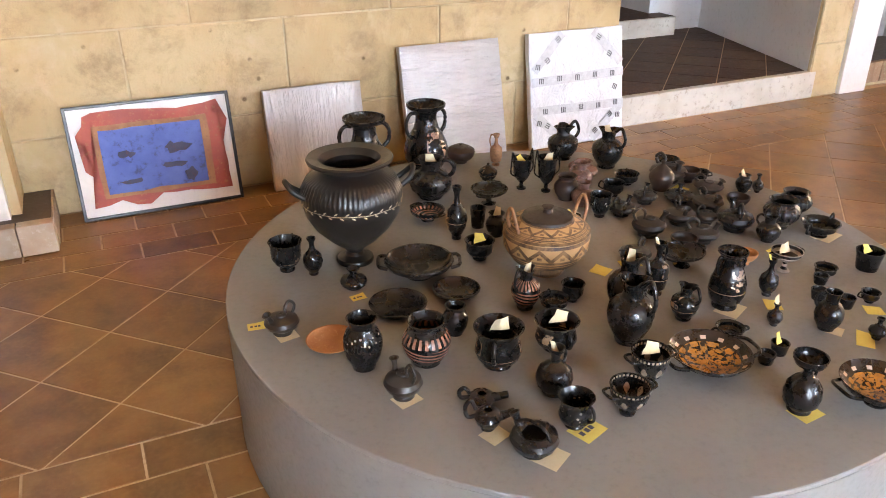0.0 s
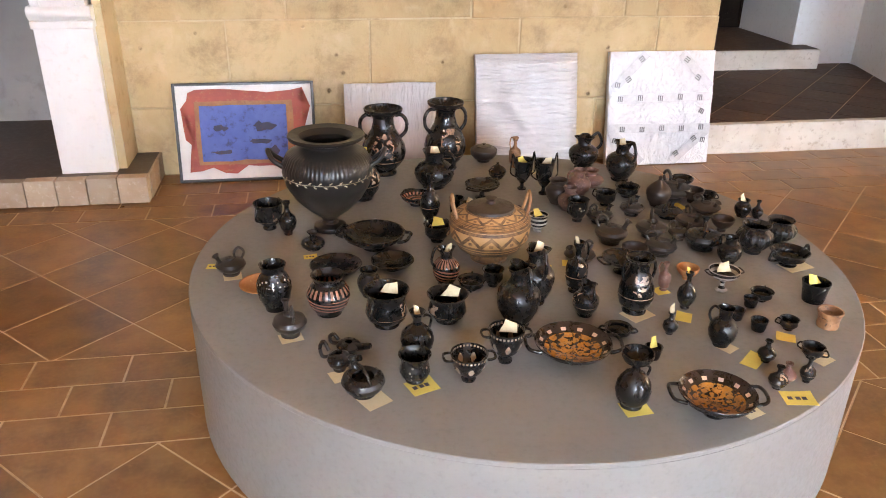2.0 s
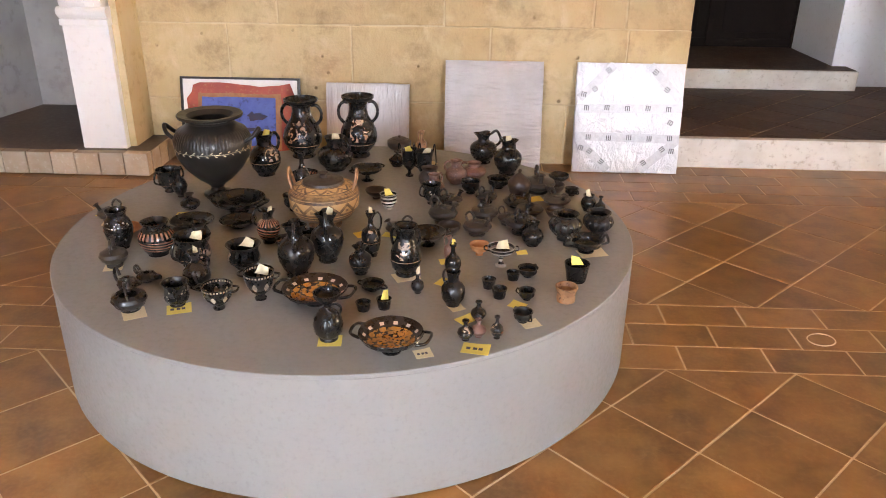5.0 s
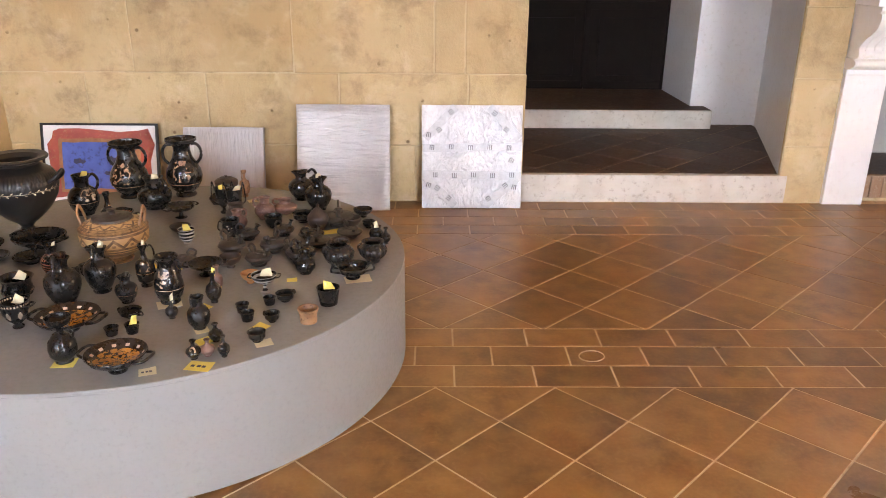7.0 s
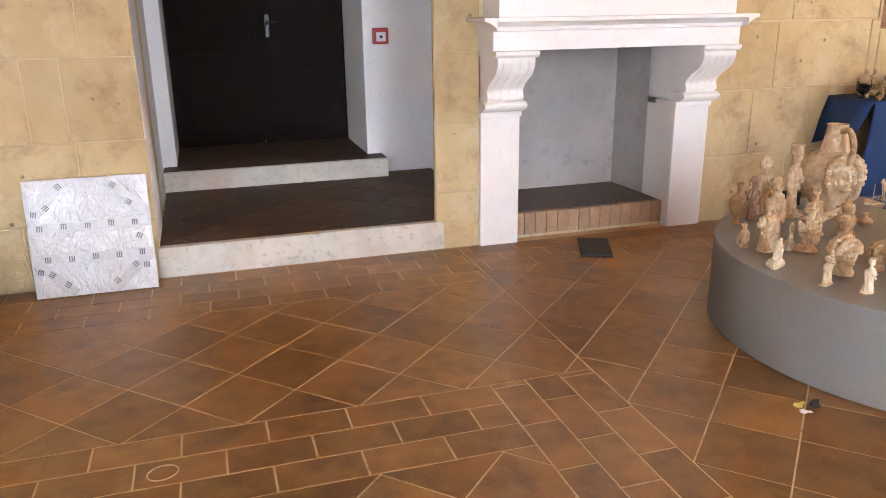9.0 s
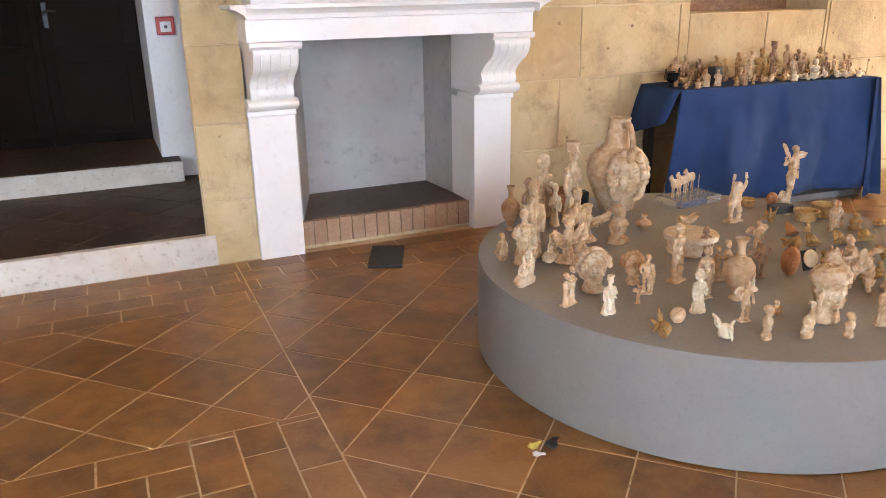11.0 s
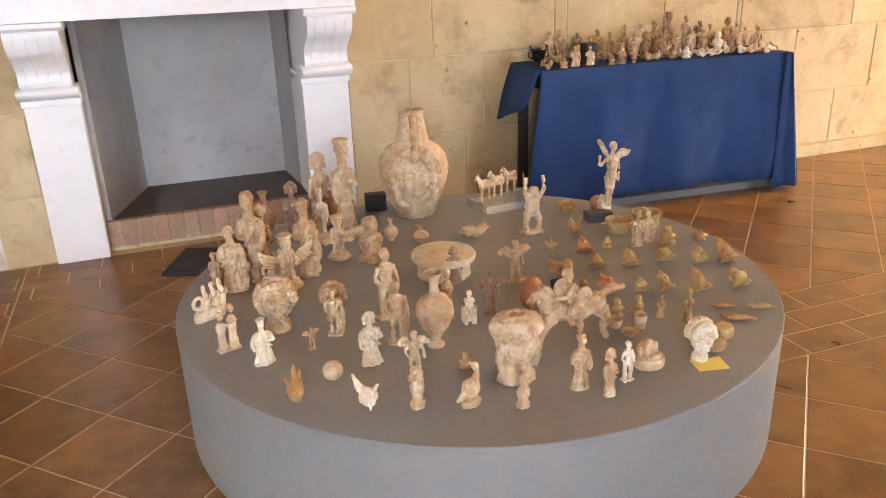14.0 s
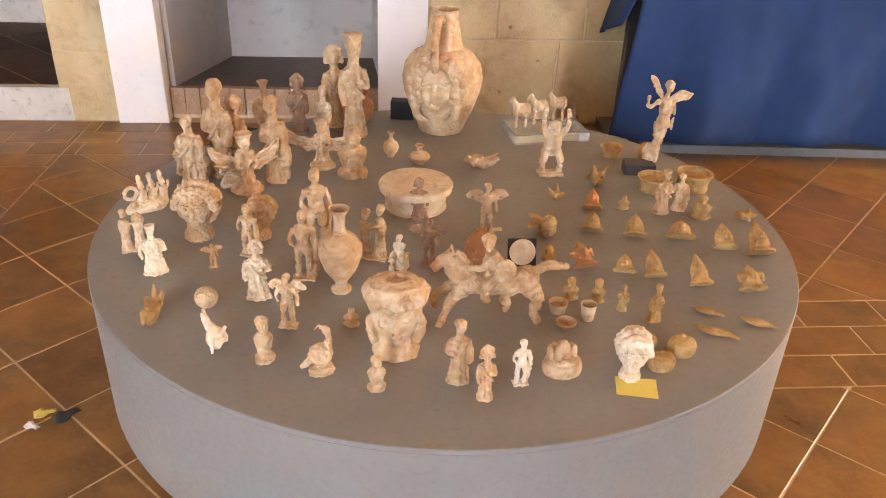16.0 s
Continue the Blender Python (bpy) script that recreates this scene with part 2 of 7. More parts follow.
            for mid_z, half_z in ((0.95, 0.035), (0.575, 0.04), (0.48, 0.025), (0.385, 0.045), (0.285, 0.03), (0.12, 0.11)):
                mask = math_node(t, 'MAXIMUM', mask, math_node(t, 'LESS_THAN', math_node(t, 'ABSOLUTE', math_node(t, 'SUBTRACT', z, mid_z)), half_z))
        if deco in ("figure", "tondo", "leaves", "tongues"):
            mask = math_node(t, 'MULTIPLY', mask, ramp(t, fine, 0.25, 0.42))
        col = mix_col(t, math_node(t, 'MULTIPLY', mask, math_node(t, 'MULTIPLY_ADD', ramp(t, worn, 0.35, 0.65), -0.5, 0.95)), col, paint)
    t.links.new(col, b.inputs["Base Color"])
    t.links.new(math_node(t, 'MULTIPLY_ADD', ramp(t, worn, 0.38, 0.68), dull, rough), b.inputs["Roughness"])
    bump(t, b, math_node(t, 'ADD', math_node(t, 'MULTIPLY', worn, 1.5), math_node(t, 'MULTIPLY', fine, 0.1)), 0.05, 0.0012)
    return m


BLACK = (0.010, 0.009, 0.008)
RED = (0.42, 0.17, 0.065)
PALE = (0.55, 0.40, 0.27)
M = {}
M["stone"] = stone("limestone", (0.56, 0.425, 0.24), (0.47, 0.33, 0.165), (0.29, 0.195, 0.10))
M["mortar"] = rough_surface("pale_mortar", (0.60, 0.475, 0.29), (0.53, 0.405, 0.235), (0.43, 0.32, 0.175), 2.5, 14, 0.9, 0.3)
M["plaster"] = rough_surface("white_plaster", (0.76, 0.75, 0.735), (0.73, 0.715, 0.70), (0.67, 0.65, 0.62), 1.6, 30, 0.82, 0.15)
M["whitestone"] = rough_surface("white_painted_stone", (0.78, 0.75, 0.72), (0.75, 0.715, 0.68), (0.72, 0.68, 0.64), 2.5, 30, 0.6, 0.12)
M["stepstone"] = rough_surface("worn_step_stone", (0.60, 0.55, 0.48), (0.52, 0.46, 0.385), (0.40, 0.34, 0.27), 5, 26, 0.7, 0.35)
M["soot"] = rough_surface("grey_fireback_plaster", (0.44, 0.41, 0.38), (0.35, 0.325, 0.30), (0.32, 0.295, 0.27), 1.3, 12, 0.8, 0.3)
M["hearth"] = rough_surface("sooty_hearth_tiles", (0.11, 0.075, 0.055), (0.085, 0.06, 0.045), (0.15, 0.11, 0.085), 3, 30, 0.55, 0.3)
M["palebrick"] = rough_surface("pale_stone_brick", (0.50, 0.39, 0.29), (0.44, 0.32, 0.22), (0.56, 0.46, 0.36), 8, 40, 0.85, 0.4, tint=0.2)
M["cardboard"] = rough_surface("brown_board", (0.30, 0.19, 0.11), (0.26, 0.16, 0.09), (0.34, 0.23, 0.14), 6, 60, 0.8, 0.2)
M["tape"] = rough_surface("grey_packing_tape", (0.56, 0.56, 0.57), (0.50, 0.50, 0.51), (0.60, 0.60, 0.61), 12, 40, 0.3, 0.5, 0.004)
M["greyink"] = rough_surface("grey_tape_print", (0.10, 0.10, 0.105), (0.12, 0.12, 0.125), (0.16, 0.16, 0.16), 40, 200, 0.5, 0.05)
M["oldbrick"] = rough_surface("pale_worn_brick", (0.43, 0.27, 0.17), (0.37, 0.22, 0.135), (0.50, 0.38, 0.27), 8, 55, 0.85, 0.4, tint=0.14)
M["tile"] = terracotta("waxed_terracotta")
M["grout"] = rough_surface("sandy_grout", (0.58, 0.43, 0.29), (0.47, 0.325, 0.20), (0.32, 0.20, 0.115), 2.2, 25, 0.8, 0.3)
M["plinth"] = rough_surface("grey_painted_board", (0.214, 0.209, 0.199), (0.224, 0.219, 0.208), (0.204, 0.199, 0.189), 2.0, 70, 0.6, 0.05, 0.001)
# Saturated warm tone for the unseen ceiling and walls, to warm bounced light.
M["ceiling"] = rough_surface("warm_bounce_wash", (0.62, 0.40, 0.19), (0.57, 0.35, 0.16), (0.50, 0.31, 0.14), 1.2, 20, 0.9, 0.2)
M["darktile"] = rough_surface("dark_worn_tile", (0.10, 0.054, 0.033), (0.07, 0.038, 0.024), (0.16, 0.095, 0.062), 5, 30, 0.58, 0.2, tint=0.3, gloss=0.3)
M["door"] = rough_surface("dark_stained_wood", (0.010, 0.0058, 0.0042), (0.012, 0.0072, 0.005), (0.018, 0.011, 0.008), 5, 60, 0.62, 0.2, gloss=0.06)
M["cloth"] = rough_surface("blue_cotton", (0.019, 0.052, 0.140), (0.015, 0.043, 0.118), (0.024, 0.060, 0.155), 3, 500, 0.9, 0.25, 0.0006, gloss=0.25)
M["darkwood"] = rough_surface("dark_table_wood", (0.035, 0.022, 0.015), (0.028, 0.017, 0.012), (0.05, 0.03, 0.02), 6, 60, 0.5, 0.1)
M["greyboard"] = rough_surface("grey_floor_board", (0.19, 0.185, 0.18), (0.17, 0.165, 0.16), (0.15, 0.145, 0.14), 3, 50, 0.6, 0.1)
M["frame"] = rough_surface("black_frame_wood", (0.016, 0.014, 0.013), (0.02, 0.018, 0.016), (0.03, 0.027, 0.025), 8, 80, 0.35, 0.1)
M["paper"] = rough_surface("white_mount_paper", (0.78, 0.75, 0.72), (0.75, 0.71, 0.67), (0.70, 0.66, 0.62), 4, 90, 0.7, 0.1)
M["redpaint"] = rough_surface("brick_red_paint", (0.46, 0.085, 0.045), (0.34, 0.06, 0.04), (0.42, 0.17, 0.075), 7, 50, 0.6, 0.4)
M["ochrepaint"] = rough_surface("ochre_paint", (0.42, 0.19, 0.07), (0.33, 0.12, 0.05), (0.25, 0.1, 0.06), 9, 50, 0.6, 0.4)
M["bluepaint"] = rough_surface("cobalt_paint", (0.05, 0.09, 0.36), (0.07, 0.12, 0.42), (0.03, 0.04, 0.12), 9, 30, 0.55, 0.5)
M["inkpaint"] = rough_surface("dark_blue_paint", (0.022, 0.022, 0.06), (0.04, 0.03, 0.07), (0.09, 0.03, 0.04), 12, 60, 0.55, 0.4)
M["black"] = rough_surface("black_rubber", (0.014, 0.014, 0.015), (0.018, 0.018, 0.019), (0.025, 0.025, 0.026), 8, 120, 0.6, 0.2)
M["lead"] = rough_surface("dark_grey_stone", (0.06, 0.06, 0.062), (0.045, 0.045, 0.047), (0.1, 0.1, 0.1), 30, 120, 0.45, 0.2)
M["yellow"] = rough_surface("yellow_note_paper", (0.72, 0.58, 0.13), (0.69, 0.54, 0.12), (0.64, 0.50, 0.12), 20, 200, 0.75, 0.1, tint=0.12)
M["cream"] = rough_surface("cream_note_paper", (0.64, 0.55, 0.35), (0.60, 0.51, 0.33), (0.55, 0.46, 0.28), 20, 200, 0.75, 0.1, tint=0.12)
M["ink"] = rough_surface("pencil_ink", (0.05, 0.045, 0.06), (0.06, 0.05, 0.06), (0.08, 0.07, 0.08), 50, 300, 0.7, 0.05)
M["alarm"] = rough_surface("red_plastic", (0.42, 0.02, 0.018), (0.38, 0.018, 0.016), (0.36, 0.02, 0.018), 20, 200, 0.4, 0.03)
M["whiteplastic"] = rough_surface("white_plastic", (0.75, 0.75, 0.74), (0.72, 0.72, 0.71), (0.7, 0.7, 0.7), 20, 200, 0.4, 0.03)

M["vase"] = glaze("black_glaze", BLACK, RED)
M["krater"] = glaze("satin_black_glaze", (0.014, 0.0125, 0.011), RED, "", rough=0.31, dull=0.12)
M["matt"] = glaze("matt_grey_brown_slip", (0.030, 0.023, 0.018), RED, "", rough=0.34, dull=0.2)
M["garland"] = rough_surface("faded_white_paint", (0.40, 0.33, 0.23), (0.33, 0.27, 0.18), (0.28, 0.22, 0.15), 60, 300, 0.6, 0.05)
M["vase_dull"] = glaze("dull_black_glaze", (0.014, 0.012, 0.011), RED, "", rough=0.22)
M["dark"] = glaze("dark_brown_glaze", (0.035, 0.021, 0.015), RED, "", rough=0.36)
M["figure"] = glaze("painted_black_glaze", BLACK, (0.50, 0.33, 0.22), "figure", 0.40, 0.72)
M["amphora"] = glaze("figured_black_glaze", BLACK, (0.52, 0.30, 0.19), "figure", 0.30, 0.66)
M["tongues"] = glaze("tongue_painted_glaze", BLACK, (0.47, 0.21, 0.14), "tongues")
M["spots"] = glaze("dotted_black_glaze", BLACK, (0.55, 0.47, 0.38), "spots", 0.25, 0.75)
M["leaves"] = glaze("leaf_painted_glaze", BLACK, (0.44, 0.34, 0.25), "leaves", 0.35, 0.8)
M["bands"] = glaze("banded_glaze", BLACK, (0.50, 0.45, 0.40), "bands")
M["tondo"] = glaze("painted_bowl_interior", (0.02, 0.010, 0.006), (0.60, 0.27, 0.06), "tondo", rough=0.2)
M["geometric"] = glaze("banded_buff_clay", (0.42, 0.235, 0.10), (0.03, 0.013, 0.008), "geometric", 0.5, 0.78, rough=0.45)
M["orange"] = rough_surface("orange_terracotta", (0.44, 0.185, 0.065), (0.36, 0.14, 0.05), (0.50, 0.26, 0.12), 14, 90, 0.6, 0.35)
M["pinkish"] = rough_surface("pinkish_brown_clay", (0.17, 0.085, 0.062), (0.10, 0.048, 0.036), (0.30, 0.17, 0.13), 30, 120, 0.5, 0.3)
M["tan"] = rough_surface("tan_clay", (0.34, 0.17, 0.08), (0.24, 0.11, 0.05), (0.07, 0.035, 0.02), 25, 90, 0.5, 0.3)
M["clay"] = worn_clay("pale_terracotta", (0.53, 0.365, 0.21), (0.46, 0.285, 0.155), (0.67, 0.54, 0.39), (0.26, 0.135, 0.07), 0.6, 0.58)
M["slip"] = worn_clay("white_slipped_clay", (0.66, 0.545, 0.385), (0.61, 0.475, 0.32), (0.76, 0.69, 0.56), (0.36, 0.23, 0.13), 0.7, 0.45, 0.12)
M["ochre"] = worn_clay("ochre_clay", (0.44, 0.28, 0.115), (0.34, 0.195, 0.078), (0.55, 0.395, 0.20), (0.16, 0.085, 0.035), 0.55, 0.55)
M["brown"] = rough_surface("brown_clay", (0.33, 0.19, 0.115), (0.26, 0.14, 0.08), (0.42, 0.27, 0.18), 24, 95, 0.8, 0.5, tint=0.15)


def plastic_film(name, base, wrinkle, stretch):
    m, t, b = nodes_of(name)
    co = coords(t, "Object", 0)
    mp = t.nodes.new("ShaderNodeMapping")
    mp.inputs["Scale"].default_value = stretch
    t.links.new(co, mp.inputs["Vector"])
    w1 = noise_node(t, mp.outputs[0], 3.2, 6, 0.6, 1.4)
    w2 = noise_node(t, mp.outputs[0], 11, 6, 0.65, 0.8)
    cloud = noise_node(t, co, 5, 4, 0.6)
    col = mix_col(t, ramp(t, cloud, 0.35, 0.7), base, tuple(c * 0.86 for c in base))
    t.links.new(col, b.inputs["Base Color"])
    b.inputs["Roughness"].default_value = 0.32
    b.inputs["Coat Weight"].default_value = 0.35
    b.inputs["Coat Roughness"].default_value = 0.24
    bump(t, b, math_node(t, 'ADD', w1, math_node(t, 'MULTIPLY', w2, 0.4)), wrinkle, 0.02)
    return m


M["film_up"] = plastic_film("white_film_upright", (0.55, 0.53, 0.53), 0.9, (7, 7, 0.8))
M["film_across"] = plastic_film("white_film_across", (0.50, 0.475, 0.465), 1.0, (0.7, 4, 7))
M["film_loose"] = plastic_film("clear_film_loose", (0.72, 0.72, 0.73), 0.9, (4, 4, 2.5))

mg, tg, bg = nodes_of("clear_acrylic")
bg.inputs["Base Color"].default_value = (0.93, 0.96, 0.95, 1)
bg.inputs["Transmission Weight"].default_value = 0.92
bg.inputs["Roughness"].default_value = 0.08
bg.inputs["IOR"].default_value = 1.49
M["acrylic"] = mg
mw, tw, bw = nodes_of("window_glass")
bw.inputs["Base Color"].default_value = (0.95, 0.97, 0.97, 1)
bw.inputs["Transmission Weight"].default_value = 1.0
bw.inputs["Roughness"].default_value = 0.0
M["glass"] = mw


# ---------- mesh helpers ----------
def part(name, bm, material, parent=None, label="", smooth=None):
    me = bpy.data.meshes.new(name)
    bmesh.ops.recalc_face_normals(bm, faces=bm.faces[:])
    bm.to_mesh(me)
    bm.free()
    me.materials.append(material)
    if smooth is not None:
        me.polygons.foreach_set("use_smooth", [True] * len(me.polygons))
        me.set_sharp_from_angle(angle=radians(smooth))
    ob = new(name, me)
    if parent is not None:
        ob.parent = parent
    if label:
        tagged(ob, label)
    return ob


def thing(name, x, y, z, rot, label, category, group="", kind=""):
    ob = new(name)
    ob.empty_display_size = 0.05
    ob.matrix_basis = pose(x, y, z, 0, 0, rot)
    return tagged(ob, label, category, group, kind)


def box(bm, x0, x1, y0, y1, z0, z1, bevel=0.0, m=None):
    vs = [bm.verts.new((x, y, z)) for z in (z0, z1) for y in (y0, y1) for x in (x0, x1)]
    fs = [bm.faces.new([vs[i] for i in q]) for q in ((0, 2, 3, 1), (4, 5, 7, 6), (0, 1, 5, 4), (2, 6, 7, 3), (0, 4, 6, 2), (1, 3, 7, 5))]
    if m is not None:
        bmesh.ops.transform(bm, matrix=m, verts=vs)
    if bevel:
        bmesh.ops.bevel(bm, geom=list({e for f in fs for e in f.edges}), offset=bevel, segments=2, affect='EDGES', profile=0.6)
    return bm


def boxes(*args, bevel=0.0):
    bm = bmesh.new()
    for a in args:
        box(bm, *a, bevel=bevel)
    return bm


def prism(bm, poly, z0, z1, inset=0.0, chamfer=0.0):
    """A flat polygon raised from z0 to z1, with a chamfered upper edge."""
    n = len(poly)
    lo = [bm.verts.new((p[0], p[1], z0)) for p in poly]
    rings = [lo]
    if chamfer:
        cx, cy = sum(p[0] for p in poly) / n, sum(p[1] for p in poly) / n
        rings.append([bm.verts.new((p[0], p[1], z1 - chamfer)) for p in poly])
        top = []
        for p in poly:
            d = math.hypot(p[0] - cx, p[1] - cy) or 1
            k = max(0.0, 1 - inset / d)
            top.append(bm.verts.new((cx + (p[0] - cx) * k, cy + (p[1] - cy) * k, z1)))
        rings.append(top)
    else:
        rings.append([bm.verts.new((p[0], p[1], z1)) for p in poly])
    for a, b in zip(rings, rings[1:]):
        for i in range(n):
            bm.faces.new((a[i], a[(i + 1) % n], b[(i + 1) % n], b[i]))
    bm.faces.new(rings[-1])
    bm.faces.new(lo[::-1])
    return bm


def lathe(bm, prof, seg=28, shape=None, cx=0.0, cy=0.0, m=None):
    """Turns (radius, height) pairs about the axis; shape(angle, r, z) may change the radius."""
    rings, made = [], []
    for r, z in prof:
        if r < 1e-5:
            rings.append([bm.verts.new((cx, cy, z))])
        else:
            ring = []
            for i in range(seg):
                a = 2 * math.pi * i / seg
                q = shape(a, r, z) if shape else r
                ring.append(bm.verts.new((cx + q * math.cos(a), cy + q * math.sin(a), z)))
            rings.append(ring)
        made += rings[-1]
    for a, b in zip(rings, rings[1:]):
        for i in range(seg):
            j = (i + 1) % seg
            if len(a) == 1 and len(b) == 1:
                continue
            if len(a) == 1:
                bm.faces.new((a[0], b[i], b[j]))
            elif len(b) == 1:
                bm.faces.new((a[i], b[0], a[j]))
            else:
                bm.faces.new((a[i], a[j], b[j], b[i]))
    for ring, flip in ((rings[0], True), (rings[-1], False)):
        if len(ring) > 1:
            bm.faces.new(ring[::-1] if flip else ring)
    if m is not None:
        bmesh.ops.transform(bm, matrix=m, verts=made)
    return bm


def spline(pts, n=5):
    """A smooth line through the points."""
    P = [Vector(p) for p in pts]
    out = []
    for i in range(len(P) - 1):
        a, b, c, d = P[max(i - 1, 0)], P[i], P[i + 1], P[min(i + 2, len(P) - 1)]
        for k in range(n):
            u = k / n
            out.append(0.5 * ((2 * b) + (c - a) * u + (2 * a - 5 * b + 4 * c - d) * u * u + (3 * b - a - 3 * c + d) * u ** 3))
    out.append(P[-1])
    return out


def tube(bm, pts, r, seg=8, n=5, flat=1.0):
    """A round rod along a smooth line; r is one radius or one for each point."""
    line = spline(pts, n)
    if not isinstance(r, (list, tuple)):
        r = [r] * len(pts)
    rr = []
    for i in range(len(line)):
        u = i / n
        k = min(int(u), len(r) - 2)
        rr.append(r[k] + (r[k + 1] - r[k]) * (u - k))
    side = Vector((0, 0, 1))
    rings = []
    for i, p in enumerate(line):
        d = (line[min(i + 1, len(line) - 1)] - line[max(i - 1, 0)]).normalized()
        s = side.cross(d)
        if s.length < 0.1:
            s = Vector((0, 1, 0.2)).cross(d)
        s.normalize()
        u = d.cross(s)
        rings.append([bm.verts.new(p + (s * math.cos(2 * math.pi * k / seg) * flat + u * math.sin(2 * math.pi * k / seg)) * rr[i]) for k in range(seg)])
    for a, b in zip(rings, rings[1:]):
        for k in range(seg):
            bm.faces.new((a[k], a[(k + 1) % seg], b[(k + 1) % seg], b[k]))
    bm.faces.new(rings[0][::-1])
    bm.faces.new(rings[-1])
    return bm


def ball(bm, c, rx, ry=None, rz=None, seg=14, rows=9, tilt=None):
    ry, rz = ry or rx, rz or rx
    prof = [(max(math.sin(math.pi * i / rows), 0.0), -math.cos(math.pi * i / rows)) for i in range(rows + 1)]
    m = Matrix.Translation(c) @ (tilt or Matrix()) @ Matrix.Diagonal((rx, ry, rz, 1))
    return lathe(bm, prof, seg, m=m)


def sheet(bm, outline, thick, m):
    """A flat shape in its own x and z, with thickness along y, set by m."""
    n = len(outline)
    f = [bm.verts.new(m @ Vector((p[0], -thick / 2, p[1]))) for p in outline]
    k = [bm.verts.new(m @ Vector((p[0], thick / 2, p[1]))) for p in outline]
    bm.faces.new(f)
    bm.faces.new(k[::-1])
    for i in range(n):
        j = (i + 1) % n
        bm.faces.new((f[i], k[i], k[j], f[j]))
    return bm


# ---------- the room ----------
WALL = 3.61
HIGH = 4.6

floor = tagged(part("floor", boxes((-5.2, 14.2, -4.2, 6.4, -0.3, -0.0016)), M["grout"]), "terracotta tile floor with sandy joints", "floor", kind="structure")
ceiling = tagged(part("ceiling", boxes((-5.2, 14.2, -4.2, 6.6, HIGH, HIGH + 0.3)), M["ceiling"]), "unseen ceiling coloured warm to tint bounced light", "ceiling", kind="structure")
wall_west = tagged(part("wall_west", boxes((-4.6, -4.1, -4.0, 4.4, 0, HIGH)), M["ceiling"]), "unseen wall coloured warm to tint bounced light", "wall", kind="structure")
wall_east = tagged(part("wall_east", boxes((13.2, 13.7, -4.0, 1.65, 0, HIGH), (13.2, 13.7, 2.95, 4.4, 0, HIGH), (13.2, 13.7, 1.65, 2.95, 0, 0.55), (13.2, 13.7, 1.65, 2.95, 2.75, HIGH)), M["ceiling"]), "unseen warm-coloured wall with a tall window opening", "wall", kind="structure")

bm = bmesh.new()
edges = [-4.1]
for wx, wz in WINDOWS:
    edges += [wx - 0.65, wx + 0.65]
edges.append(13.2)
for i in range(0, len(edges), 2):
    box(bm, edges[i], edges[i + 1], -4.1, -3.6, 0, HIGH)
for wx, wz in WINDOWS:
    box(bm, wx - 0.65, wx + 0.65, -4.1, -3.6, 0, wz - 1.1)
    box(bm, wx - 0.65, wx + 0.65, -4.1, -3.6, wz + 1.1, HIGH)
wall_south = tagged(part("wall_south", bm, M["ceiling"]), "unseen warm-coloured wall with tall window openings", "wall", kind="structure")
for i, (wx, wy, wz, turn) in enumerate([(x, -3.78, z, 0) for x, z in WINDOWS] + [(13.4, 2.3, 1.65, 90)]):
    w = tagged(new("window_%d" % (i + 1)), "tall casement window with white bars", "window", kind="structure")
    w.matrix_basis = pose(wx, wy, wz, 0, 0, turn)
    bm = boxes((-0.65, -0.58, -0.03, 0.03, -1.1, 1.1), (0.58, 0.65, -0.03, 0.03, -1.1, 1.1), (-0.58, 0.58, -0.03, 0.03, 1.03, 1.1), (-0.58, 0.58, -0.03, 0.03, -1.1, -1.03), (-0.035, 0.035, -0.03, 0.03, -1.03, 1.03))
    part("window_frame", bm, M["whitestone"], w)
    for sx in (-0.58, 0.035):
        g = part("pane", boxes((sx, sx + 0.545, -0.004, 0.004, -1.03, 1.03)), M["glass"], w)
        g.visible_shadow = False

# north wall: backing masses behind the ashlar face
BACK = WALL + 0.004
bm = boxes((-4.1, -1.87, BACK, 4.4, 0, HIGH), (-0.39, 2.752, BACK, 4.4, 0, HIGH),
           (6.22, 7.56, BACK, 4.4, 0, HIGH), (8.79, 13.2, BACK, 4.4, 0, HIGH), (7.56, 8.79, BACK, 4.4, 0, 1.25), (7.56, 8.79, BACK, 4.4, 2.75, HIGH), (7.56, 8.79, 4.02, 4.4, 1.25, 2.75),
           (4.36, 4.64, BACK, WALL + 0.029, 0, 2.9), (4.36, 4.64, BACK, 4.4, 2.9, HIGH), (4.64, 6.22, BACK + 0.02, 4.4, 1.36, HIGH), (-1.87, -0.39, BACK, 4.4, 1.36, HIGH),
           (2.76, 4.36, BACK, 4.4, 2.9, HIGH))
wall_north = tagged(part("wall_north", bm, M["mortar"]), "ochre limestone ashlar wall with pale mortar joints", "wall", kind="structure")
# The niche's shade is put into the colour: brown clay instead of wall stone.
niche = tagged(part("niche_back", boxes((7.56, 8.79, 3.98, 4.02, 1.25, 2.75)), M["tan"]), "back of a wall niche, its shade put into the brown", "niche", kind="structure")

rng = random.Random(4)


